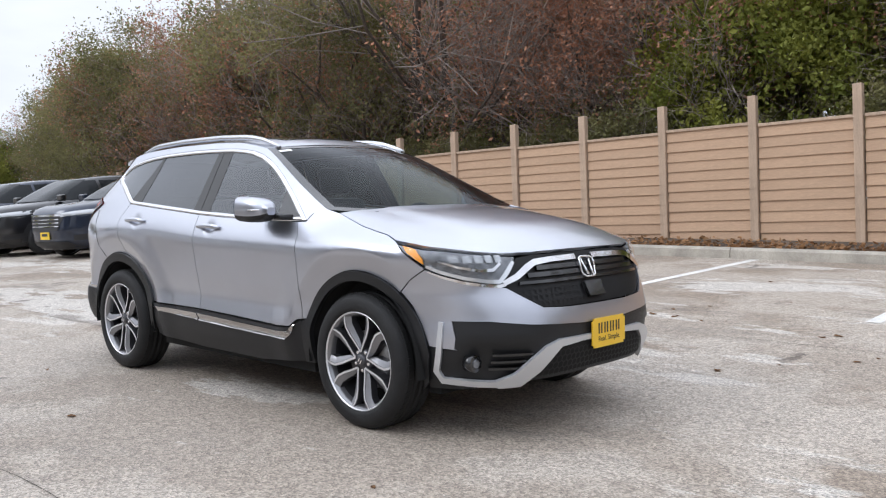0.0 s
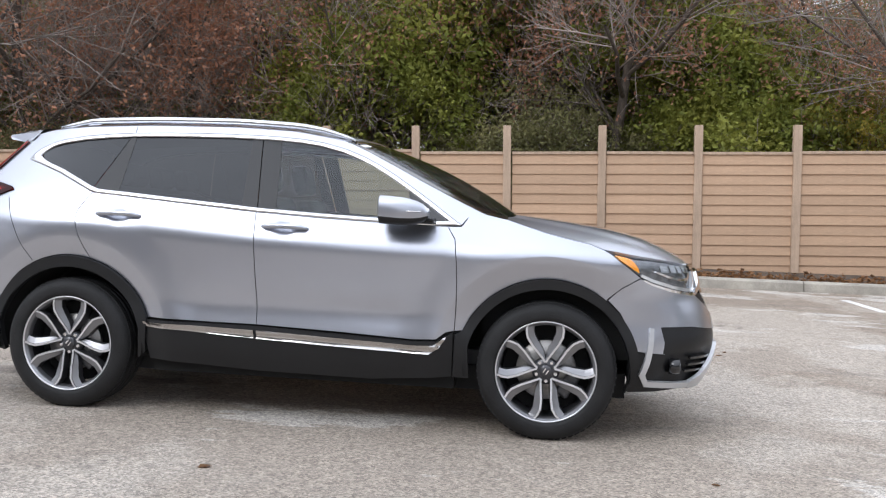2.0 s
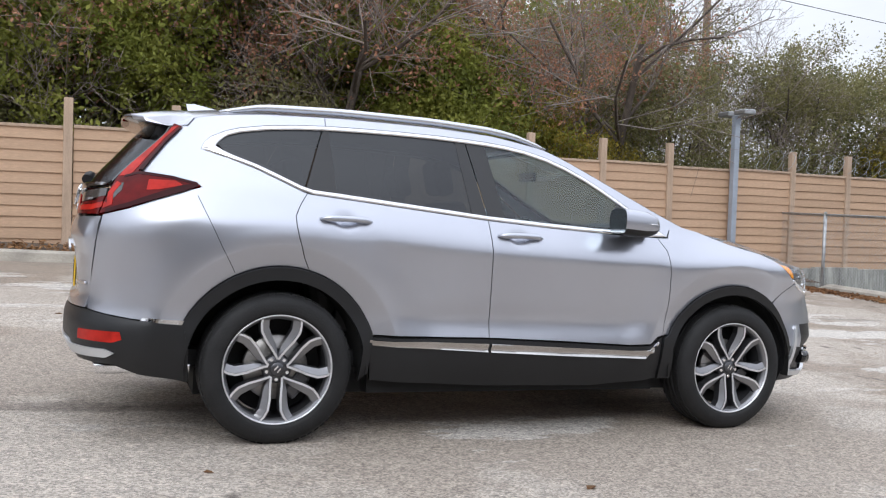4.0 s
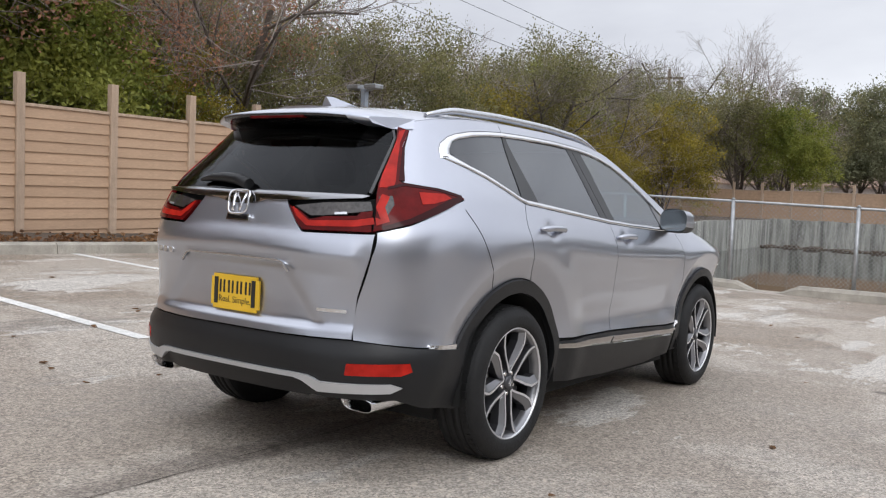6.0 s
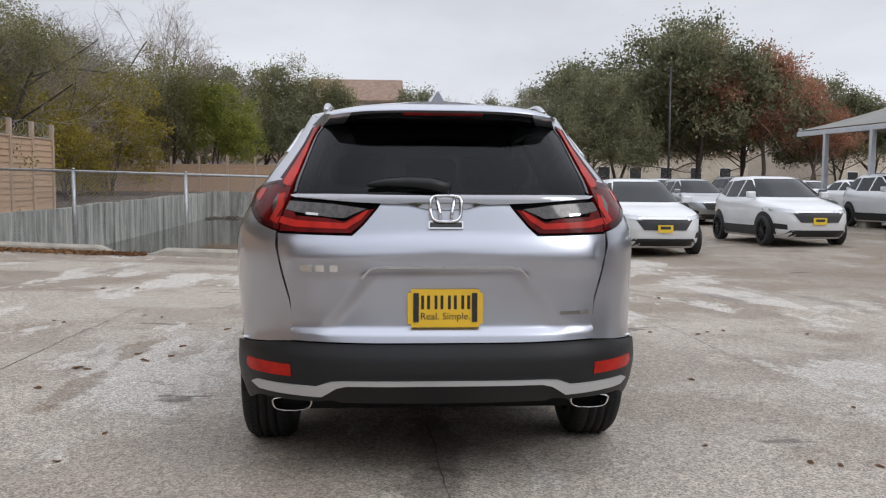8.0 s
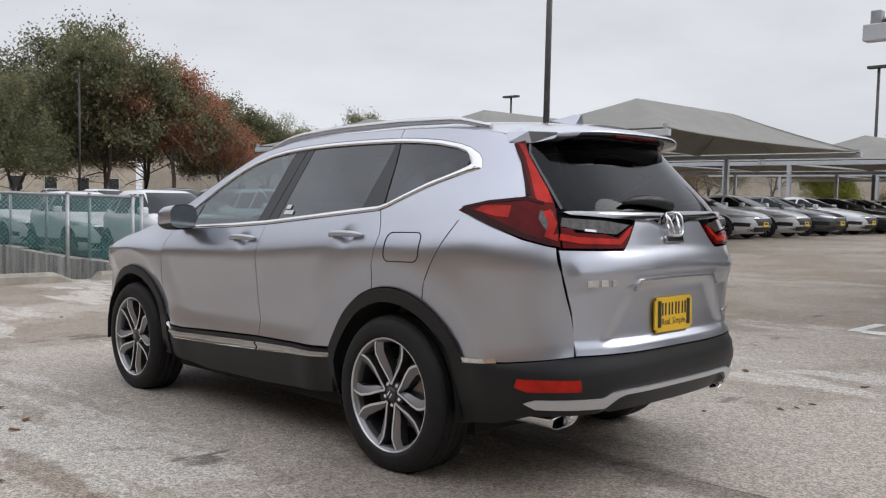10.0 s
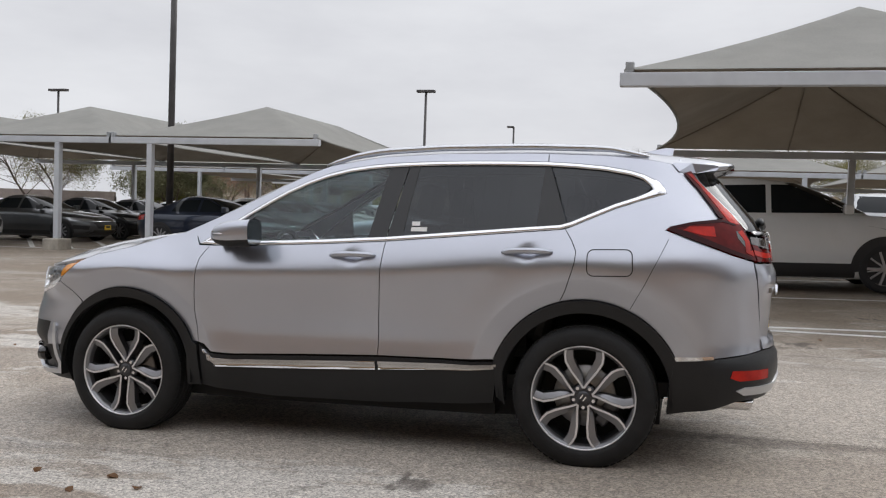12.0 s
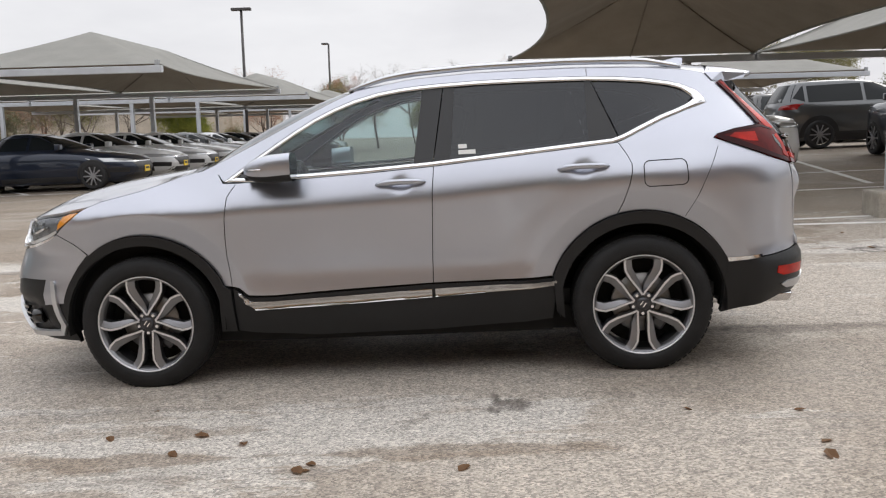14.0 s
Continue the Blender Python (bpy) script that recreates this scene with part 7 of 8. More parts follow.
for sg in (1, -1):
    fx = (lambda p: p) if sg > 0 else flipped
    housing = skin("headlight", fx(lamp), nose, LAMP_BACK, step=0.03, lift=-0.022, gap=0.0, thick=0.0, label="long led headlight with amber corner")
    skin("amber_reflector", fx(amber), nose, AMBER, housing, 0.03, -0.008, 0.01, 0.0, "amber side reflector")
    skin("daylight_strip", fx(drl), nose, LAMP_WHITE, housing, 0.03, -0.006, 0.014, 0.0, "white running light strip")
    skin("light_bar", fx(eye_bar), nose, CHROME, housing, 0.03, -0.010, 0.012, 0.0)
    for cpoly in cells:
        skin("led_cell", fx(cpoly), nose, LED_GREY, housing, 0.03, -0.012, 0.012, 0.0)
    skin("lens", fx(lamp), nose, LENS, housing, 0.03, 0.002, 0.0, 0.001)
    under = ribbon(F(("y", 0.60, 0.788), ("y", 0.628, 0.780), ("y", 0.69, 0.786), ("y", 0.756, 0.802), ("s", 1.86, 0.833), ("s", 1.81, 0.856)), [0.016, 0.016, 0.014, 0.013, 0.011, 0.006])
    skin("lamp_trim", fx(under), nose, CHROME, housing, 0.03, 0.006, 0.012, 0.0, "chrome strip below the headlight")


# ---- tail ----
def gate_relief(P):
    """The plate niche with slanting sides, its hooded ridge, the step above the bumper and the crease below the lamps."""
    y, z = np.abs(P[:, 1]), P[:, 2]
    side_edge = 0.335 + 0.80 * np.clip(0.875 - z, 0, 1)
    niche = sst(0.640, 0.656, z) * sst(0.900, 0.882, z) * sst(side_edge + 0.012, side_edge - 0.075, y)
    ledge = np.exp(-(((z - 0.902) / 0.016) ** 2)) * sst(0.35, 0.315, y)
    step_out = sst(0.664, 0.646, z) * sst(0.66, 0.61, y)
    crease = 0.019 * np.clip(1 - np.abs(z - 0.968 + 0.04 * y) / 0.085, 0, 1) * sst(0.665, 0.60, y)
    return -0.017 * niche + 0.009 * ledge + 0.010 * step_out + crease


gate = B(("y", 0.0, 0.603), ("y", 0.3, 0.603), ("s", -2.19, 0.607), ("s", -2.178, 0.78), ("s", -2.163, 0.95), ("s", -2.146, 1.045), ("y", 0.50, 1.040), ("y", 0.375, 1.038), ("y", 0.335, 1.075), ("y", 0.28, 1.140), ("y", 0.262, 1.164), ("y", 0.15, 1.163), ("y", 0.08, 1.150), ("y", 0.0, 1.148))
skin("tailgate", mirrored(gate), tail, SILVER, step=0.015, gap=0.003, flip=True, label="silver tailgate", relief=gate_relief)
window = B(("y", 0.0, 1.20), ("y", 0.60, 1.203), ("y", 0.605, 1.225), ("y", 0.562, 1.38), ("y", 0.525, 1.48), ("y", 0.49, 1.53), ("y", 0.0, 1.545))
skin("rear_window", mirrored(window), tail, REAR_GLASS, step=0.05, gap=0.0, flip=True, thick=0.004, label="dark rear window")
both("window_edge", tail, ribbon(B(("y", 0.612, 1.21), ("y", 0.582, 1.33), ("y", 0.540, 1.46), ("y", 0.50, 1.52)), 0.012), GLOSS_BLACK, step=0.04, lift=0.003, gap=0.0, flip=True, thick=0.01)
# black backing added to paint the shade behind the tail's gaps
skin("inner_tail", mirrored(B(("y", 0.0, 0.36), ("y", 0.7, 0.38), ("s", -1.80, 0.36), ("s", -1.78, 0.60), ("s", -1.80, 1.18), ("s", -2.0, 1.24), ("y", 0.60, 1.20), ("y", 0.0, 1.19))), tail, DARK_GAP, step=0.07, lift=-0.04, gap=0.0, flip=True, thick=0.0)
bar = B(("y", 0.0, 1.138), ("y", 0.08, 1.142), ("y", 0.15, 1.158), ("y", 0.35, 1.164), ("y", 0.60, 1.179), ("y", 0.622, 1.187), ("y", 0.60, 1.194), ("y", 0.30, 1.199), ("y", 0.0, 1.200))
skin("tailgate_garnish", mirrored(bar), tail, DARK_CHROME, step=0.010, lift=0.010, gap=0.0, flip=True, thick=0.016, label="chrome tailgate bar", relief=lambda P: 0.34 * np.clip(P[:, 2] - 1.15, 0, 0.037) - 1.1 * np.clip(P[:, 2] - 1.189, 0, 1))
badge(lambda z: float(XR(z)) + 0.004, 1.146, 0.062, 0.052, -1, CAR, 0.030)
lens_out = [("y", 0.672, 1.052), ("s", -2.03, 1.090), ("s", -1.93, 1.132), ("s", -1.845, 1.168), ("s", -1.722, 1.206), ("s", -1.74, 1.220), ("s", -1.84, 1.243), ("s", -1.99, 1.260), ("s", -1.945, 1.32), ("s", -1.872, 1.42), ("s", -1.798, 1.498), ("s", -1.83, 1.512), ("y", 0.560, 1.43), ("y", 0.592, 1.33), ("y", 0.618, 1.25), ("y", 0.636, 1.20), ("y", 0.660, 1.13)]
lens_gate = [("y", 0.668, 1.049), ("y", 0.650, 1.135), ("y", 0.61, 1.128), ("y", 0.60, 1.112), ("y", 0.47, 1.104), ("y", 0.405, 1.090), ("y", 0.335, 1.130), ("y", 0.285, 1.142), ("y", 0.335, 1.080), ("y", 0.378, 1.044), ("y", 0.50, 1.045)]
lens_dark = [("y", 0.630, 1.172), ("y", 0.648, 1.138), ("y", 0.605, 1.128), ("y", 0.47, 1.108), ("y", 0.405, 1.104), ("y", 0.34, 1.132), ("y", 0.315, 1.142), ("y", 0.45, 1.160), ("y", 0.60, 1.170)]
for sg in (1, -1):
    fx = (lambda p: p) if sg > 0 else flipped
    lampo = skin("tail_light", fx(B(*lens_out)), tail, RED_DEEP, step=0.02, lift=0.008, gap=0.001, flip=True, thick=0.02, label="red tail light rising up the pillar")
    limb = [("s", -1.812, 1.498), ("s", -1.872, 1.435), ("s", -1.950, 1.335), ("s", -2.005, 1.262), ("s", -2.03, 1.235), ("y", 0.630, 1.232), ("y", 0.606, 1.29), ("y", 0.580, 1.37), ("y", 0.548, 1.46), ("y", 0.535, 1.49)]
    skin("light_pipe", fx(B(*limb)), tail, RED_LENS, lampo, 0.02, 0.0095, 0.004, 0.0, "bright red strip up the pillar", flip=True)
    rim_dark = ribbon(B(("s", -1.800, 1.495), ("s", -1.872, 1.415), ("s", -1.945, 1.318), ("s", -1.982, 1.266)), [0.004, 0.012, 0.018, 0.024])
    skin("dark_edge", fx(rim_dark), tail, MAROON, lampo, 0.02, 0.0092, 0.004, 0.0, flip=True)
    skin("dark_edge", fx(ribbon(B(("s", -1.735, 1.210), ("s", -1.80, 1.190), ("s", -1.90, 1.152), ("s", -2.03, 1.100), ("y", 0.70, 1.066)), [0.014, 0.030, 0.030, 0.022, 0.016])), tail, MAROON, lampo, 0.02, 0.0095, 0.004, 0.0, flip=True)
    skin("dark_edge", fx(ribbon(B(("s", -1.738, 1.214), ("s", -1.85, 1.238), ("s", -1.985, 1.250), ("s", -2.05, 1.230)), 0.012)), tail, MAROON, lampo, 0.02, 0.0098, 0.004, 0.0, flip=True)
    skin("red_window", fx(B(("s", -1.80, 1.204), ("s", -1.83, 1.222), ("s", -1.945, 1.222), ("s", -1.955, 1.172), ("s", -1.90, 1.178))), tail, RED_LENS, lampo, 0.02, 0.0095, 0.004, 0.0, flip=True)
    skin("light_pipe", fx(ribbon(B(("s", -2.07, 1.20), ("s", -2.105, 1.15), ("y", 0.70, 1.098), ("y", 0.672, 1.092)), 0.032)), tail, RED_LENS, lampo, 0.02, 0.0105, 0.006, 0.0, flip=True)
    skin("smoked_lens", fx(B(("y", 0.648, 1.195), ("y", 0.668, 1.13), ("y", 0.70, 1.118), ("y", 0.705, 1.165), ("y", 0.685, 1.20))), tail, SMOKE, lampo, 0.02, 0.0095, 0.004, 0.0, flip=True)
    gl = skin("gate_light", fx(B(*lens_gate)), tail, RED_DEEP, step=0.03, lift=0.010, gap=0.001, flip=True, thick=0.02, label="red tail light on the tailgate")
    skin("smoked_lens", fx(B(*lens_dark)), tail, SMOKE, gl, 0.03, 0.007, 0.01, 0.0, "smoked reversing light", flip=True)
    skin("light_pipe", fx(ribbon(B(("y", 0.665, 1.094), ("y", 0.60, 1.080), ("y", 0.47, 1.074), ("y", 0.40, 1.072), ("y", 0.345, 1.105), ("y", 0.31, 1.135)), [0.026, 0.026, 0.024, 0.024, 0.02, 0.006])), tail, RED_LENS, gl, 0.02, 0.012, 0.004, 0.0, flip=True)
    skin("reversing_strip", fx(ribbon(B(("y", 0.51, 1.118), ("y", 0.56, 1.122)), 0.010)), tail, LAMP_WHITE, gl, 0.03, 0.009, 0.004, 0.0, flip=True)
bump = B(("y", 0.0, 0.600), ("y", 0.3, 0.600), ("y", 0.612, 0.603), ("s", -2.18, 0.602), ("s", -2.0, 0.578), ("s", -1.86, 0.569), ("s", -1.768, 0.562), ("s", -1.745, 0.45), ("s", -1.735, 0.30), ("s", -1.95, 0.335), ("y", 0.74, 0.372), ("y", 0.48, 0.372), ("y", 0.42, 0.352), ("y", 0.0, 0.348))


def bumper_relief(P):
    y, z = np.abs(P[:, 1]), P[:, 2]
    return 0.012 * sst(0.585, 0.565, z) - 0.020 * sst(0.46, 0.42, z) * sst(0.50, 0.45, y)


skin("rear_bumper", mirrored(bump), tail, BLACK_PLASTIC, step=0.03, gap=0.0, lift=0.006, flip=True, thick=0.03, label="black rear bumper", relief=bumper_relief)
skid = B(("y", 0.0, 0.459), ("y", 0.40, 0.459), ("y", 0.455, 0.455), ("y", 0.51, 0.436), ("y", 0.74, 0.440), ("y", 0.765, 0.425), ("y", 0.735, 0.404), ("y", 0.49, 0.396), ("y", 0.43, 0.432), ("y", 0.39, 0.441), ("y", 0.0, 0.441))
skin("skid_trim", mirrored(skid), tail, TRIM_SILVER, step=0.03, gap=0.0, lift=0.026, flip=True, thick=0.03, label="satin silver rear skid trim")
both("reflector", tail, B(("y", 0.612, 0.514), ("y", 0.785, 0.520), ("y", 0.79, 0.488), ("y", 0.765, 0.472), ("y", 0.606, 0.470)), RED_LENS, step=0.03, lift=0.021, gap=0.0, flip=True, thick=0.01, label="red bumper reflector")
for sg in (1, -1):
    bm = bmesh.new()
    lp = []
    for k in range(32):
        a = 2 * math.pi * k / 32
        ca, sa = math.cos(a), math.sin(a)
        lp.append((0.082 * math.copysign(abs(ca) ** 0.55, ca) * (1 + 0.16 * sa), 0.031 * math.copysign(abs(sa) ** 0.62, sa)))
    r3 = []
    for x, k, cut in ((-1.72, 0.90, 0.0), (-2.148, 1.0, 0.4), (-2.156, 0.97, 0.4), (-2.150, 0.90, 0.4), (-2.0, 0.88, 0.0)):
        r3.append([bm.verts.new((x + cut * (0.03 - b), sg * (0.625 + a * k), 0.334 + b * k)) for a, b in lp])
    for a, b in zip(r3, r3[1:]):
        for i in range(len(lp)):
            bm.faces.new((a[i], a[(i + 1) % len(lp)], b[(i + 1) % len(lp)], b[i])).smooth = True
    tip = part("exhaust_tip", bm, CHROME, CAR, "chrome exhaust tip")
    bm = bmesh.new()
    bm.faces.new([bm.verts.new((-2.02, sg * (0.625 + a * 0.89), 0.334 + b * 0.89)) for a, b in lp])
    part("bore", bm, DARK_GAP, tip)

# spoiler over the rear window: a wedge whose ends come down to the pillars
bm = bmesh.new()
rows = []
SP_MID = [(-1.80, 1.614), (-1.92, 1.600), (-2.062, 1.566), (-2.071, 1.555), (-2.060, 1.541), (-1.98, 1.520), (-1.90, 1.502)]
SP_END = [(-1.74, 1.557), (-1.84, 1.556), (-1.972, 1.546), (-1.977, 1.537), (-1.965, 1.519), (-1.86, 1.503), (-1.775, 1.511)]
SP_WIDE = [0.545, 0.512, 0.475, 0.475, 0.485, 0.512, 0.566]
for t in np.linspace(-1, 1, 33):
    k = abs(t) ** 4
    rows.append([bm.verts.new((xm + (xe - xm) * k, w * t, zm + (ze - zm) * (0.25 * t * t + 0.75 * k))) for (xm, zm), (xe, ze), w in zip(SP_MID, SP_END, SP_WIDE)])
for k, (a, b) in enumerate(zip(rows, rows[1:])):
    for i in range(6):
        f = bm.faces.new((a[i], b[i], b[i + 1], a[i + 1]))
        f.smooth = True
        f.material_index = 1 if i >= 3 and 3 <= k <= 28 else 0
for row, rev in ((rows[0], True), (rows[-1], False)):
    bm.faces.new([bm.verts.new(v.co) for v in (row[::-1] if rev else row)])
part("roof_spoiler", bm, [SILVER, GLOSS_BLACK], CAR, "silver roof spoiler with black underside")
part("brake_light", box(bmesh.new(), (-2.066, -0.17, 1.534), (-2.03, 0.17, 1.548), bevel=0.004), RED_DEEP, CAR, "high red brake light")
CAP = B(("s", -1.80, 1.498), ("s", -1.77, 1.548), ("y", 0.49, 1.58), ("y", 0.48, 1.535), ("y", 0.535, 1.492))
both("pillar_cap", tail, CAP, SILVER, step=0.02, lift=0.001, gap=0.0, flip=True)
# antenna fin
bm = bmesh.new()
fin = [(-1.73, 0.0), (-1.50, 0.0), (-1.58, 0.016), (-1.65, 0.038), (-1.695, 0.052), (-1.74, 0.052)]
a = [bm.verts.new((x, 0.004 if z > 0.02 else 0.035, z + float(ROOF_MID(x)) - 0.004)) for x, z in fin]
b = [bm.verts.new((x, -0.004 if z > 0.02 else -0.035, z + float(ROOF_MID(x)) - 0.004)) for x, z in fin]
bm.faces.new(a)
bm.faces.new(b[::-1])
for i in range(6):
    bm.faces.new((a[(i + 1) % 6], a[i], b[i], b[(i + 1) % 6]))
part("antenna_fin", bm, SILVER, CAR, "silver shark fin antenna")
# rear wiper
bm = bmesh.new()
pts = [(float(ends(float(phi_y(y, z, False)), z, False)[0]) - 0.025, y, z) for y, z in ((-0.02, 1.225), (0.06, 1.245), (0.15, 1.252), (0.24, 1.25), (0.315, 1.238))]
pipe(bm, pts, [0.026, 0.028, 0.024, 0.018, 0.008], 8)
part("rear_wiper", bm, BLACK_PLASTIC, CAR, "black rear wiper")


def number_plate(name, x, y, z, out, label):
    """A yellow dealer plate with print shown as plain bars; out: +1 faces ahead, -1 behind."""
    m = pose(x, y, z)
    bm = box(bmesh.new(), (-0.004, -0.152, -0.077), (0.004, 0.152, 0.077))
    bmesh.ops.bevel(bm, geom=[e for e in bm.edges if abs(e.verts[0].co.x - e.verts[1].co.x) > 0.001], offset=0.014, segments=4, affect="EDGES")
    bmesh.ops.transform(bm, matrix=m, verts=bm.verts[:])
    p = part(name, bm, YELLOW, CAR, label)
    for k in range(4):
        ya = 0.098 - 0.054 * k
        bm = bmesh.new()
        s = 0.0045 * out
        for lo, hi in (((ya, -0.004), (ya - 0.012, 0.052)), ((ya - 0.024, -0.004), (ya - 0.036, 0.052))):
            box(bm, (min(0.0, s), min(lo[0], hi[0]), lo[1]), (max(0.0, s) + 0.0004 * out, max(lo[0], hi[0]), hi[1]), m)
        part("print_bar", bm, PLATE_INK, p)
    words = bpy.data.curves.new("words", "FONT")
    words.body, words.size, words.align_x, words.extrude = "Real. Simple.", 0.040, "CENTER", 0.0004
    slogan = new("slogan", words)
    words.materials.append(PLATE_INK)
    slogan.parent = p
    slogan.matrix_basis = pose(x + 0.0046 * out, y, z - 0.045, 90, 0, 90 * out)
    return p


np_front = number_plate("dealer_plate", 2.283, 0.03, 0.502, 1, "yellow dealer plate with dark print")
np_rear = number_plate("dealer_plate", -2.262, 0.0, 0.745, -1, "yellow dealer plate with dark print")
for sg in (-1, 1):
    bm = box(bmesh.new(), (-0.0075, sg * 0.118 - 0.011, -0.055), (-0.0045, sg * 0.118 + 0.011, 0.062), pose(-2.262, 0, 0.745))
    part("plate_strap", bm, PLATE_INK, np_rear)
# badges on the tailgate, as plain chrome bars
for y, z, w, h in ((0.555, 0.905, 0.05, 0.026), (0.50, 0.905, 0.035, 0.026), (0.445, 0.905, 0.03, 0.026)):
    skin("model_badge", ribbon([(float(phi_y(y + w / 2, z, False)), z), (float(phi_y(y - w / 2, z, False)), z)], h), tail, CHROME, step=0.03, lift=0.014, gap=0.0, flip=True, thick=0.01)
skin("trim_badge", ribbon([(float(phi_y(-0.47, 0.722, False)), 0.722), (float(phi_y(-0.595, 0.722, False)), 0.722)], 0.014), tail, CHROME, step=0.03, lift=0.012, gap=0.0, flip=True, thick=0.008)
skin("drive_badge", ribbon([(float(phi_y(-0.07, 1.078, False)), 1.078), (float(phi_y(0.07, 1.078, False)), 1.078)], 0.03), tail, CHROME, step=0.03, lift=0.013, gap=0.0, flip=True, thick=0.01)
skin("badge_face", ribbon([(float(phi_y(-0.064, 1.078, False)), 1.078), (float(phi_y(0.064, 1.078, False)), 1.078)], 0.020), tail, GLOSS_BLACK, step=0.03, lift=0.0145, gap=0.0, flip=True, thick=0.004)
ridge = [(float(phi_y(y, z, False)), z) for y, z in ((0.335, 0.868), (0.30, 0.905), (0.27, 0.912), (0.0, 0.914), (-0.27, 0.912), (-0.30, 0.905), (-0.335, 0.868))]
skin("handle_ridge", ribbon(dense(ridge, 0.03, False), 0.009), tail, SATIN, step=0.03, lift=0.024, gap=0.0, flip=True, thick=0.01)

# underbody
bm = box(bmesh.new(), (-1.70, -0.70, 0.21), (1.75, 0.70, 0.34))
box(bm, (-0.86, -0.80, 0.225), (0.84, 0.80, 0.36))
part("underbody", bm, DARK_GAP, CAR)
bm = box(bmesh.new(), (0.98, -0.72, 0.42), (1.92, 0.72, 0.88))
part("engine_bay", bm, DARK_GAP, CAR)
for hx in (1.33, -1.33):
    part("axle", tube(bmesh.new(), (hx, -0.7, 0.36), (hx, 0.7, 0.36), 0.05), DARK_GAP, CAR)


# ---- wheels ----
def lathe(bm, prof4, n=72, mat_index=0, close=False):
    rings = [[bm.verts.new((r * math.cos(2 * math.pi * k / n), y, r * math.sin(2 * math.pi * k / n))) for k in range(n)] for r, y in prof4]
    for a, b in zip(rings, rings[1:]):
        for k in range(n):
            f = bm.faces.new((a[k], a[(k + 1) % n], b[(k + 1) % n], b[k]))
            f.smooth = True
            f.material_index = mat_index


def make_wheel():
    """A wheel about its hub's face: the outside looks to -y."""
    w = new("wheel")
    w.parent = CAR
    bm = bmesh.new()
    prof4 = [(0.262, 0.010), (0.266, -0.004), (0.285, -0.012), (0.318, -0.010), (0.340, 0.000), (0.353, 0.014), (0.360, 0.034), (0.364, 0.052)]
    for g in (0.075, 0.115, 0.155):
        prof4 += [(0.367, g - 0.010), (0.358, g - 0.008), (0.358, g), (0.367, g + 0.002)]
    prof4 += [(0.364, 0.185), (0.358, 0.205), (0.340, 0.222), (0.300, 0.23), (0.247, 0.215)]
    lathe(bm, prof4, 96)
    for k in range(64):
        a = 2 * math.pi * k / 64
        for y0, y1 in ((0.030, 0.060), (0.178, 0.198)):
            m = Matrix.Rotation(-a, 4, "Y")
            box(bm, (0.350, y0, -0.0145), (0.3645, y1, 0.0125), m)
    tyre = part("tyre", bm, RUBBER, w, "black road tyre")
    bm = bmesh.new()
    lathe(bm, [(0.2555, 0.004), (0.258, -0.001), (0.262, -0.003), (0.2655, 0.002), (0.264, 0.012)], 72)
    lathe(bm, [(0.2555, 0.004), (0.253, 0.008), (0.248, 0.012), (0.242, 0.024), (0.240, 0.05)], 72, 2)
    lathe(bm, [(0.240, 0.05), (0.236, 0.07), (0.232, 0.16), (0.24, 0.21)], 72, 1)
    rim = part("rim", bm, [MACHINED, GUNMETAL, SPOKE_GREY], w, "two tone alloy rim")
    RAD = [0.046, 0.058, 0.072, 0.092, 0.116, 0.150, 0.200, 0.232, 0.254]
    TURN = [3.0, 8.0, 13.5, 18.5, 22.5, 26.0, 27.0, 24.2, 21.5]
    SLOPE = [0.002, 0.004, 0.010, 0.018, 0.025, 0.030, 0.034, 0.036, 0.040]
    for k in range(5):
        for s in (-1, 1):
            bm = bmesh.new()
            rows2 = []
            for r, f, w2 in zip(RAD, TURN, SLOPE):
                a = radians(54 + 72 * k + s * f)
                face = float(np.interp(r, [0.04, 0.10, 0.20, 0.254], [0.026, 0.020, 0.008, 0.006]))
                e = 0.0056
                prof5 = [(e + 0.004, face + 0.055), (e + 0.001, face + 0.003), (e, face), (-e, face), (-e - 0.0015, face + 0.004), (-e - w2 * 0.55, face + 0.011), (-e - w2, face + 0.018), (-e - w2 - 0.002, face + 0.060)]
                rows2.append([bm.verts.new((r * math.cos(a) - s * o * math.sin(a), y, r * math.sin(a) + s * o * math.cos(a))) for o, y in prof5])
            for a, b in zip(rows2, rows2[1:]):
                for j in range(7):
                    f = bm.faces.new((a[j], a[j + 1], b[j + 1], b[j]) if s > 0 else (a[j + 1], a[j], b[j], b[j + 1]))
                    f.material_index = 0 if j == 2 else (1 if 1 <= j <= 5 else 2)
            part("spoke", bm, [MACHINED, SPOKE_GREY, GUNMETAL], rim)
    bm = bmesh.new()
    lathe(bm, [(0.001, 0.018), (0.030, 0.019), (0.034, 0.024), (0.036, 0.032)], 32)
    lathe(bm, [(0.036, 0.030), (0.062, 0.034), (0.072, 0.05), (0.07, 0.08)], 32, 1)
    cap = part("hub_cap", bm, [GUNMETAL, GUNMETAL], w, "dark hub cap")
    for s in (-0.009, 0.009):
        part("cap_mark", box(bmesh.new(), (s - 0.003, 0.0155, -0.013), (s + 0.003, 0.019, 0.013)), CHROME, cap)
    for k in range(5):
        a = 2 * math.pi * k / 5 + radians(90)
        part("wheel_nut", tube(bmesh.new(), (0.052 * math.cos(a), 0.030, 0.052 * math.sin(a)), (0.052 * math.cos(a), 0.055, 0.052 * math.sin(a)), 0.009, n=6), CHROME, w)
    bm = bmesh.new()
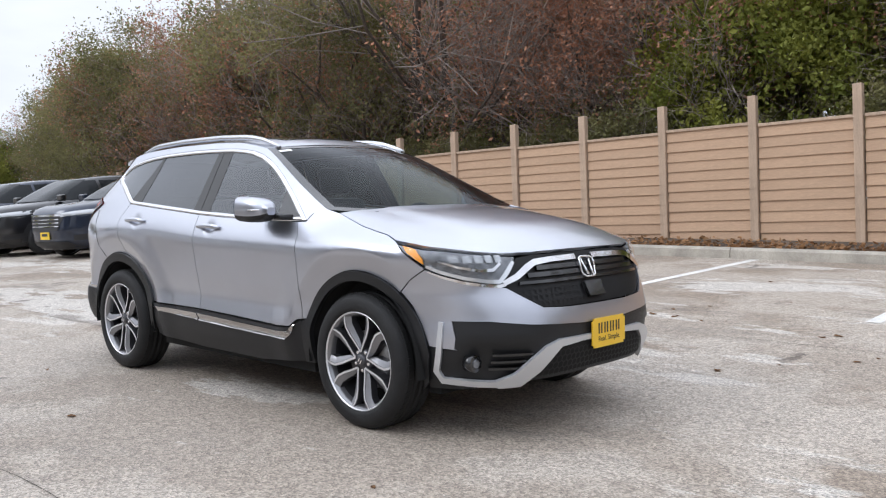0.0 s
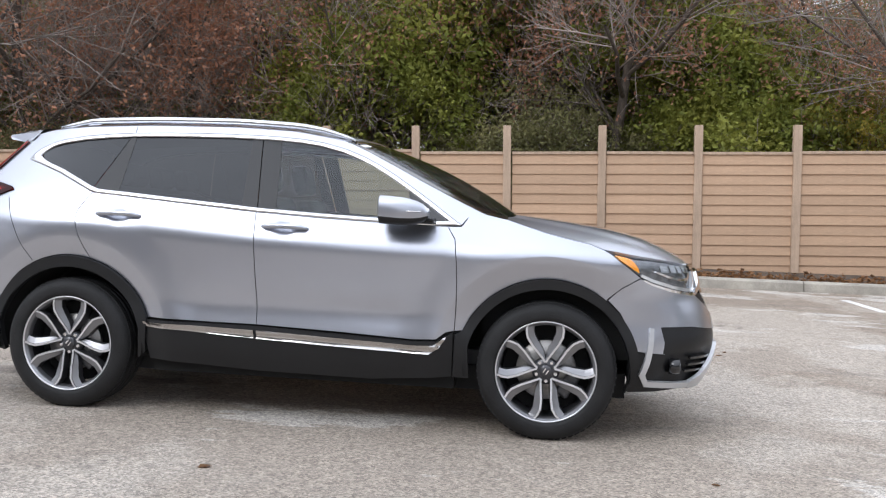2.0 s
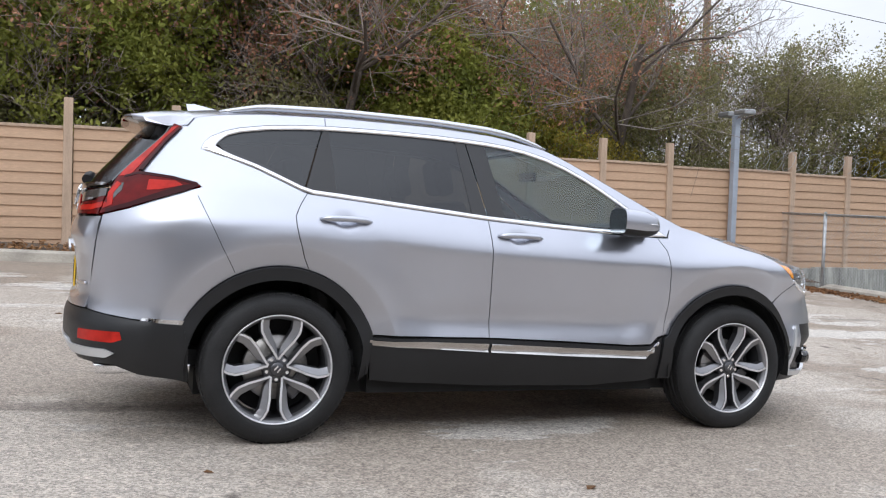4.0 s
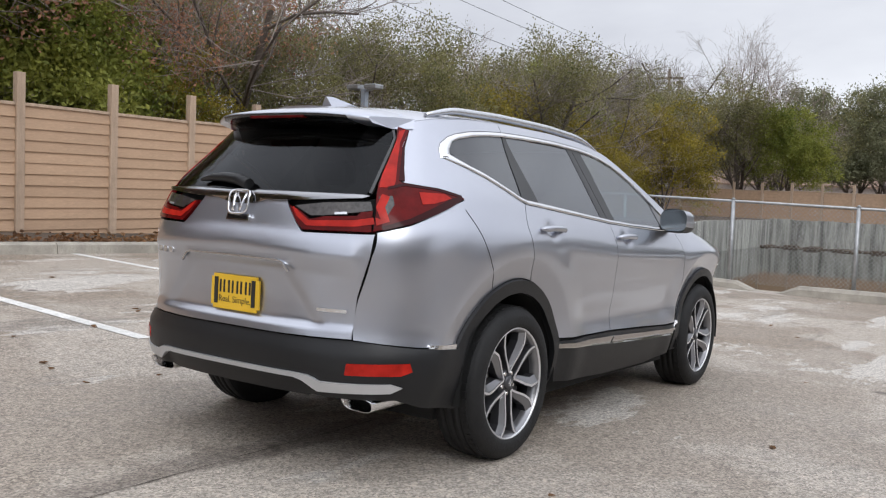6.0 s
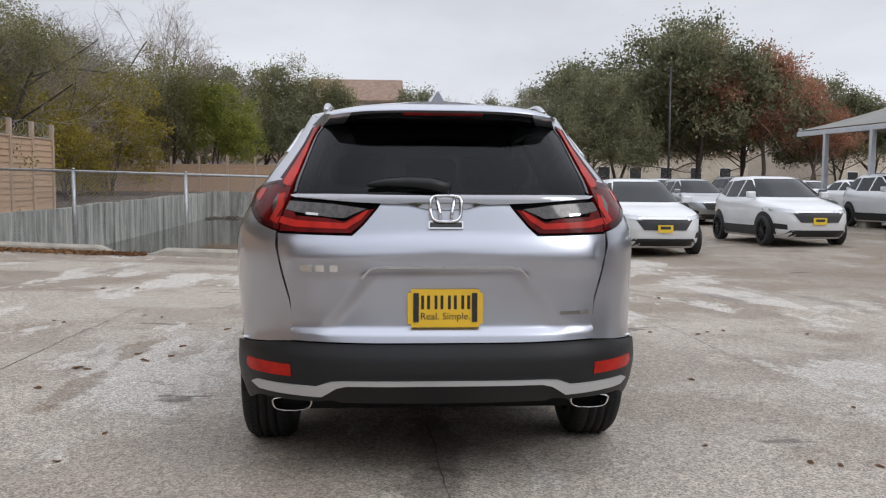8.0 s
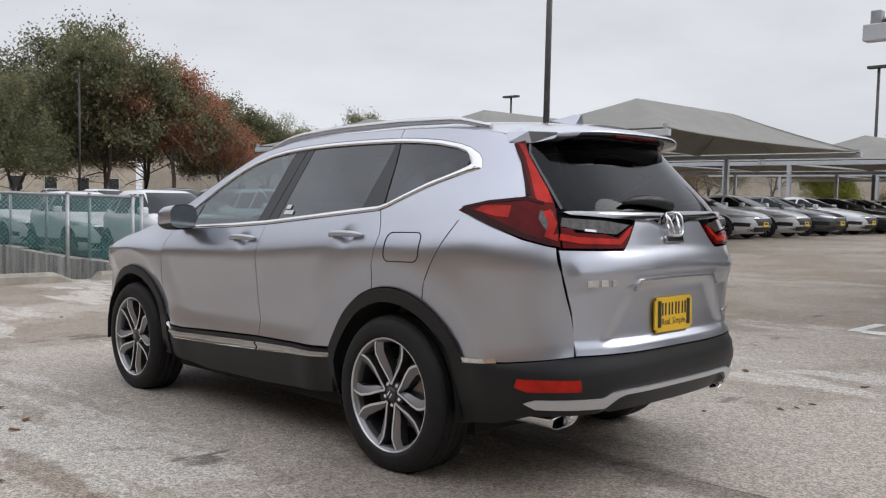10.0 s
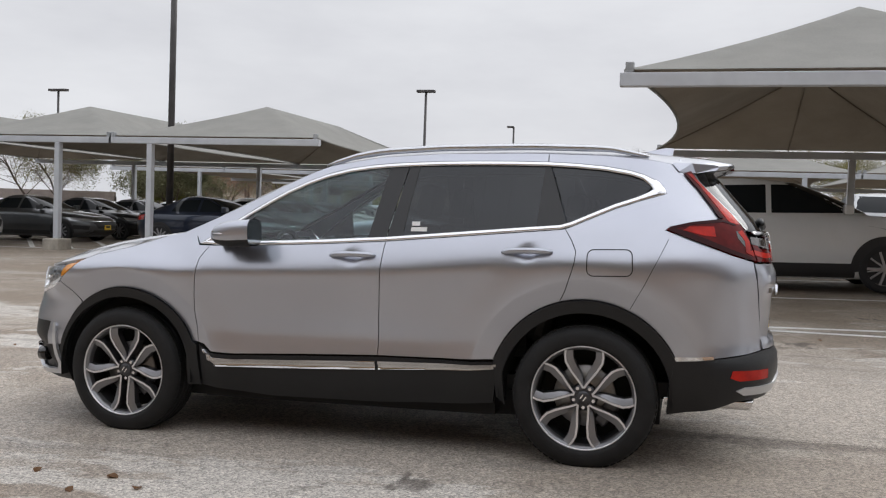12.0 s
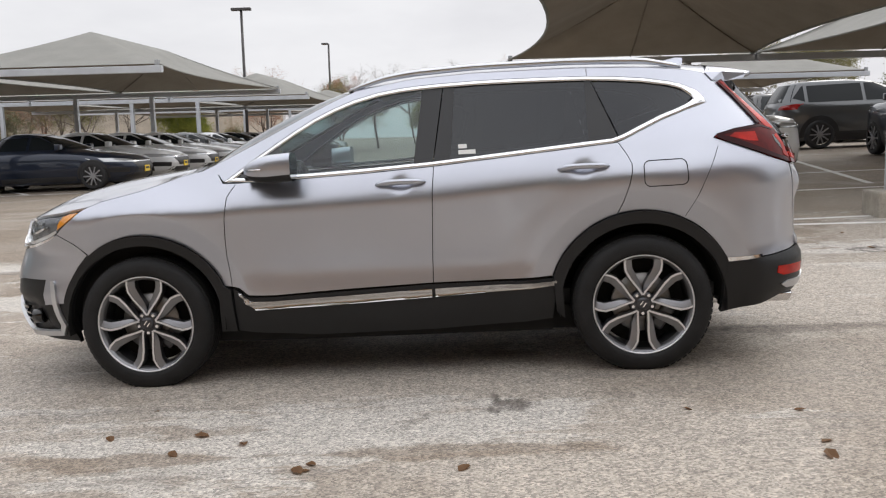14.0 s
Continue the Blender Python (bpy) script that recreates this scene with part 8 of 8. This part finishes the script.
    lathe(bm, [(0.05, 0.085), (0.155, 0.085), (0.158, 0.09), (0.158, 0.105)], 40)
    part("brake_disc", bm, BRAKE, w)
    part("caliper", box(bmesh.new(), (0.10, 0.07, -0.07), (0.175, 0.12, 0.07), bevel=0.015), GUNMETAL, w)
    bm = bmesh.new()
    lathe(bm, [(0.001, 0.14), (0.23, 0.14)], 24)
    part("back_plate", bm, DARK_GAP, w)
    return w


first = make_wheel()
HUB_Y = 0.900
first.matrix_basis = pose(1.33, -HUB_Y, 0.36, 0, 33, 0)
for hx, sg, spin in ((-1.33, -1, 38), (1.33, 1, 38), (-1.33, 1, 37)):
    copy_thing(first, pose(hx, sg * HUB_Y, 0.36, 0, spin, 0 if sg < 0 else 180))

# ---- cabin ----
bm = box(bmesh.new(), (-1.75, -0.66, 0.34), (1.0, 0.66, 0.42))
part("cabin_floor", bm, DASH, CAR)
bm = bmesh.new()
box(bm, (0.62, -0.70, 0.75), (1.02, 0.70, 1.06), bevel=0.05)
part("dashboard", bm, DASH, CAR, "dark dashboard")
part("centre_screen", box(bmesh.new(), (0.60, -0.12, 1.03), (0.63, 0.12, 1.13), bevel=0.01), GLOSS_BLACK, CAR)
bm = bmesh.new()
wheel_pts = [(0.52 + 0.03 * math.sin(a), 0.36 + 0.185 * math.cos(a), 1.0 + 0.175 * math.sin(a)) for a in np.linspace(0, 2 * math.pi, 25)]
pipe(bm, wheel_pts, 0.016, 8)
tube(bm, (0.54, 0.36, 1.0), (0.70, 0.36, 0.93), 0.05, n=12)
for a in (0, math.pi, -math.pi / 2):
    tube(bm, (0.53, 0.36, 1.0), (0.52, 0.36 + 0.18 * math.cos(a), 1.0 + 0.17 * math.sin(a)), 0.014, n=6)
part("steering_wheel", bm, DASH, CAR, "black steering wheel")
for x, y in ((-0.12, 0.36), (-0.12, -0.36), (-0.98, 0.38), (-0.98, -0.38), (-0.98, 0.0)):
    bm = bmesh.new()
    box(bm, (x - 0.02, y - 0.23, 0.50), (x + 0.50, y + 0.23, 0.66), bevel=0.05)
    box(bm, (-0.07, -0.23, 0.0), (0.07, 0.23, 0.66), pose(x - 0.06, y, 0.58, 0, -14, 0), bevel=0.05)
    seat = part("seat", bm, SEAT, CAR, "dark leather seat")
    part("headrest", box(bmesh.new(), (-0.05, -0.13, 0.70), (0.05, 0.13, 0.90 if x > -0.5 else 0.84), pose(x - 0.06, y, 0.58, 0, -14, 0), bevel=0.04), SEAT, seat)
skin("headliner", [(0.15, -0.94), (0.15, 0.94), (-1.75, 0.94), (-1.75, -0.94)], roof_skin, LINING, step=0.15, lift=-0.03, gap=0.0, thick=0.0)
part("room_mirror", box(bmesh.new(), (0.36, -0.11, 1.40), (0.385, 0.11, 1.46), bevel=0.012), GLOSS_BLACK, CAR)
# stickers inside the left rear glass
for z, w in ((1.215, 0.045), (1.185, 0.09)):
    skin("label_sticker", [(-0.40, z), (-0.40 - w, z), (-0.40 - w, z + 0.022), (-0.40, z + 0.022)], side(1), STICKER, rear_door, 0.05, 0.003, 0.0, 0.0, "white paper label", flip=True)
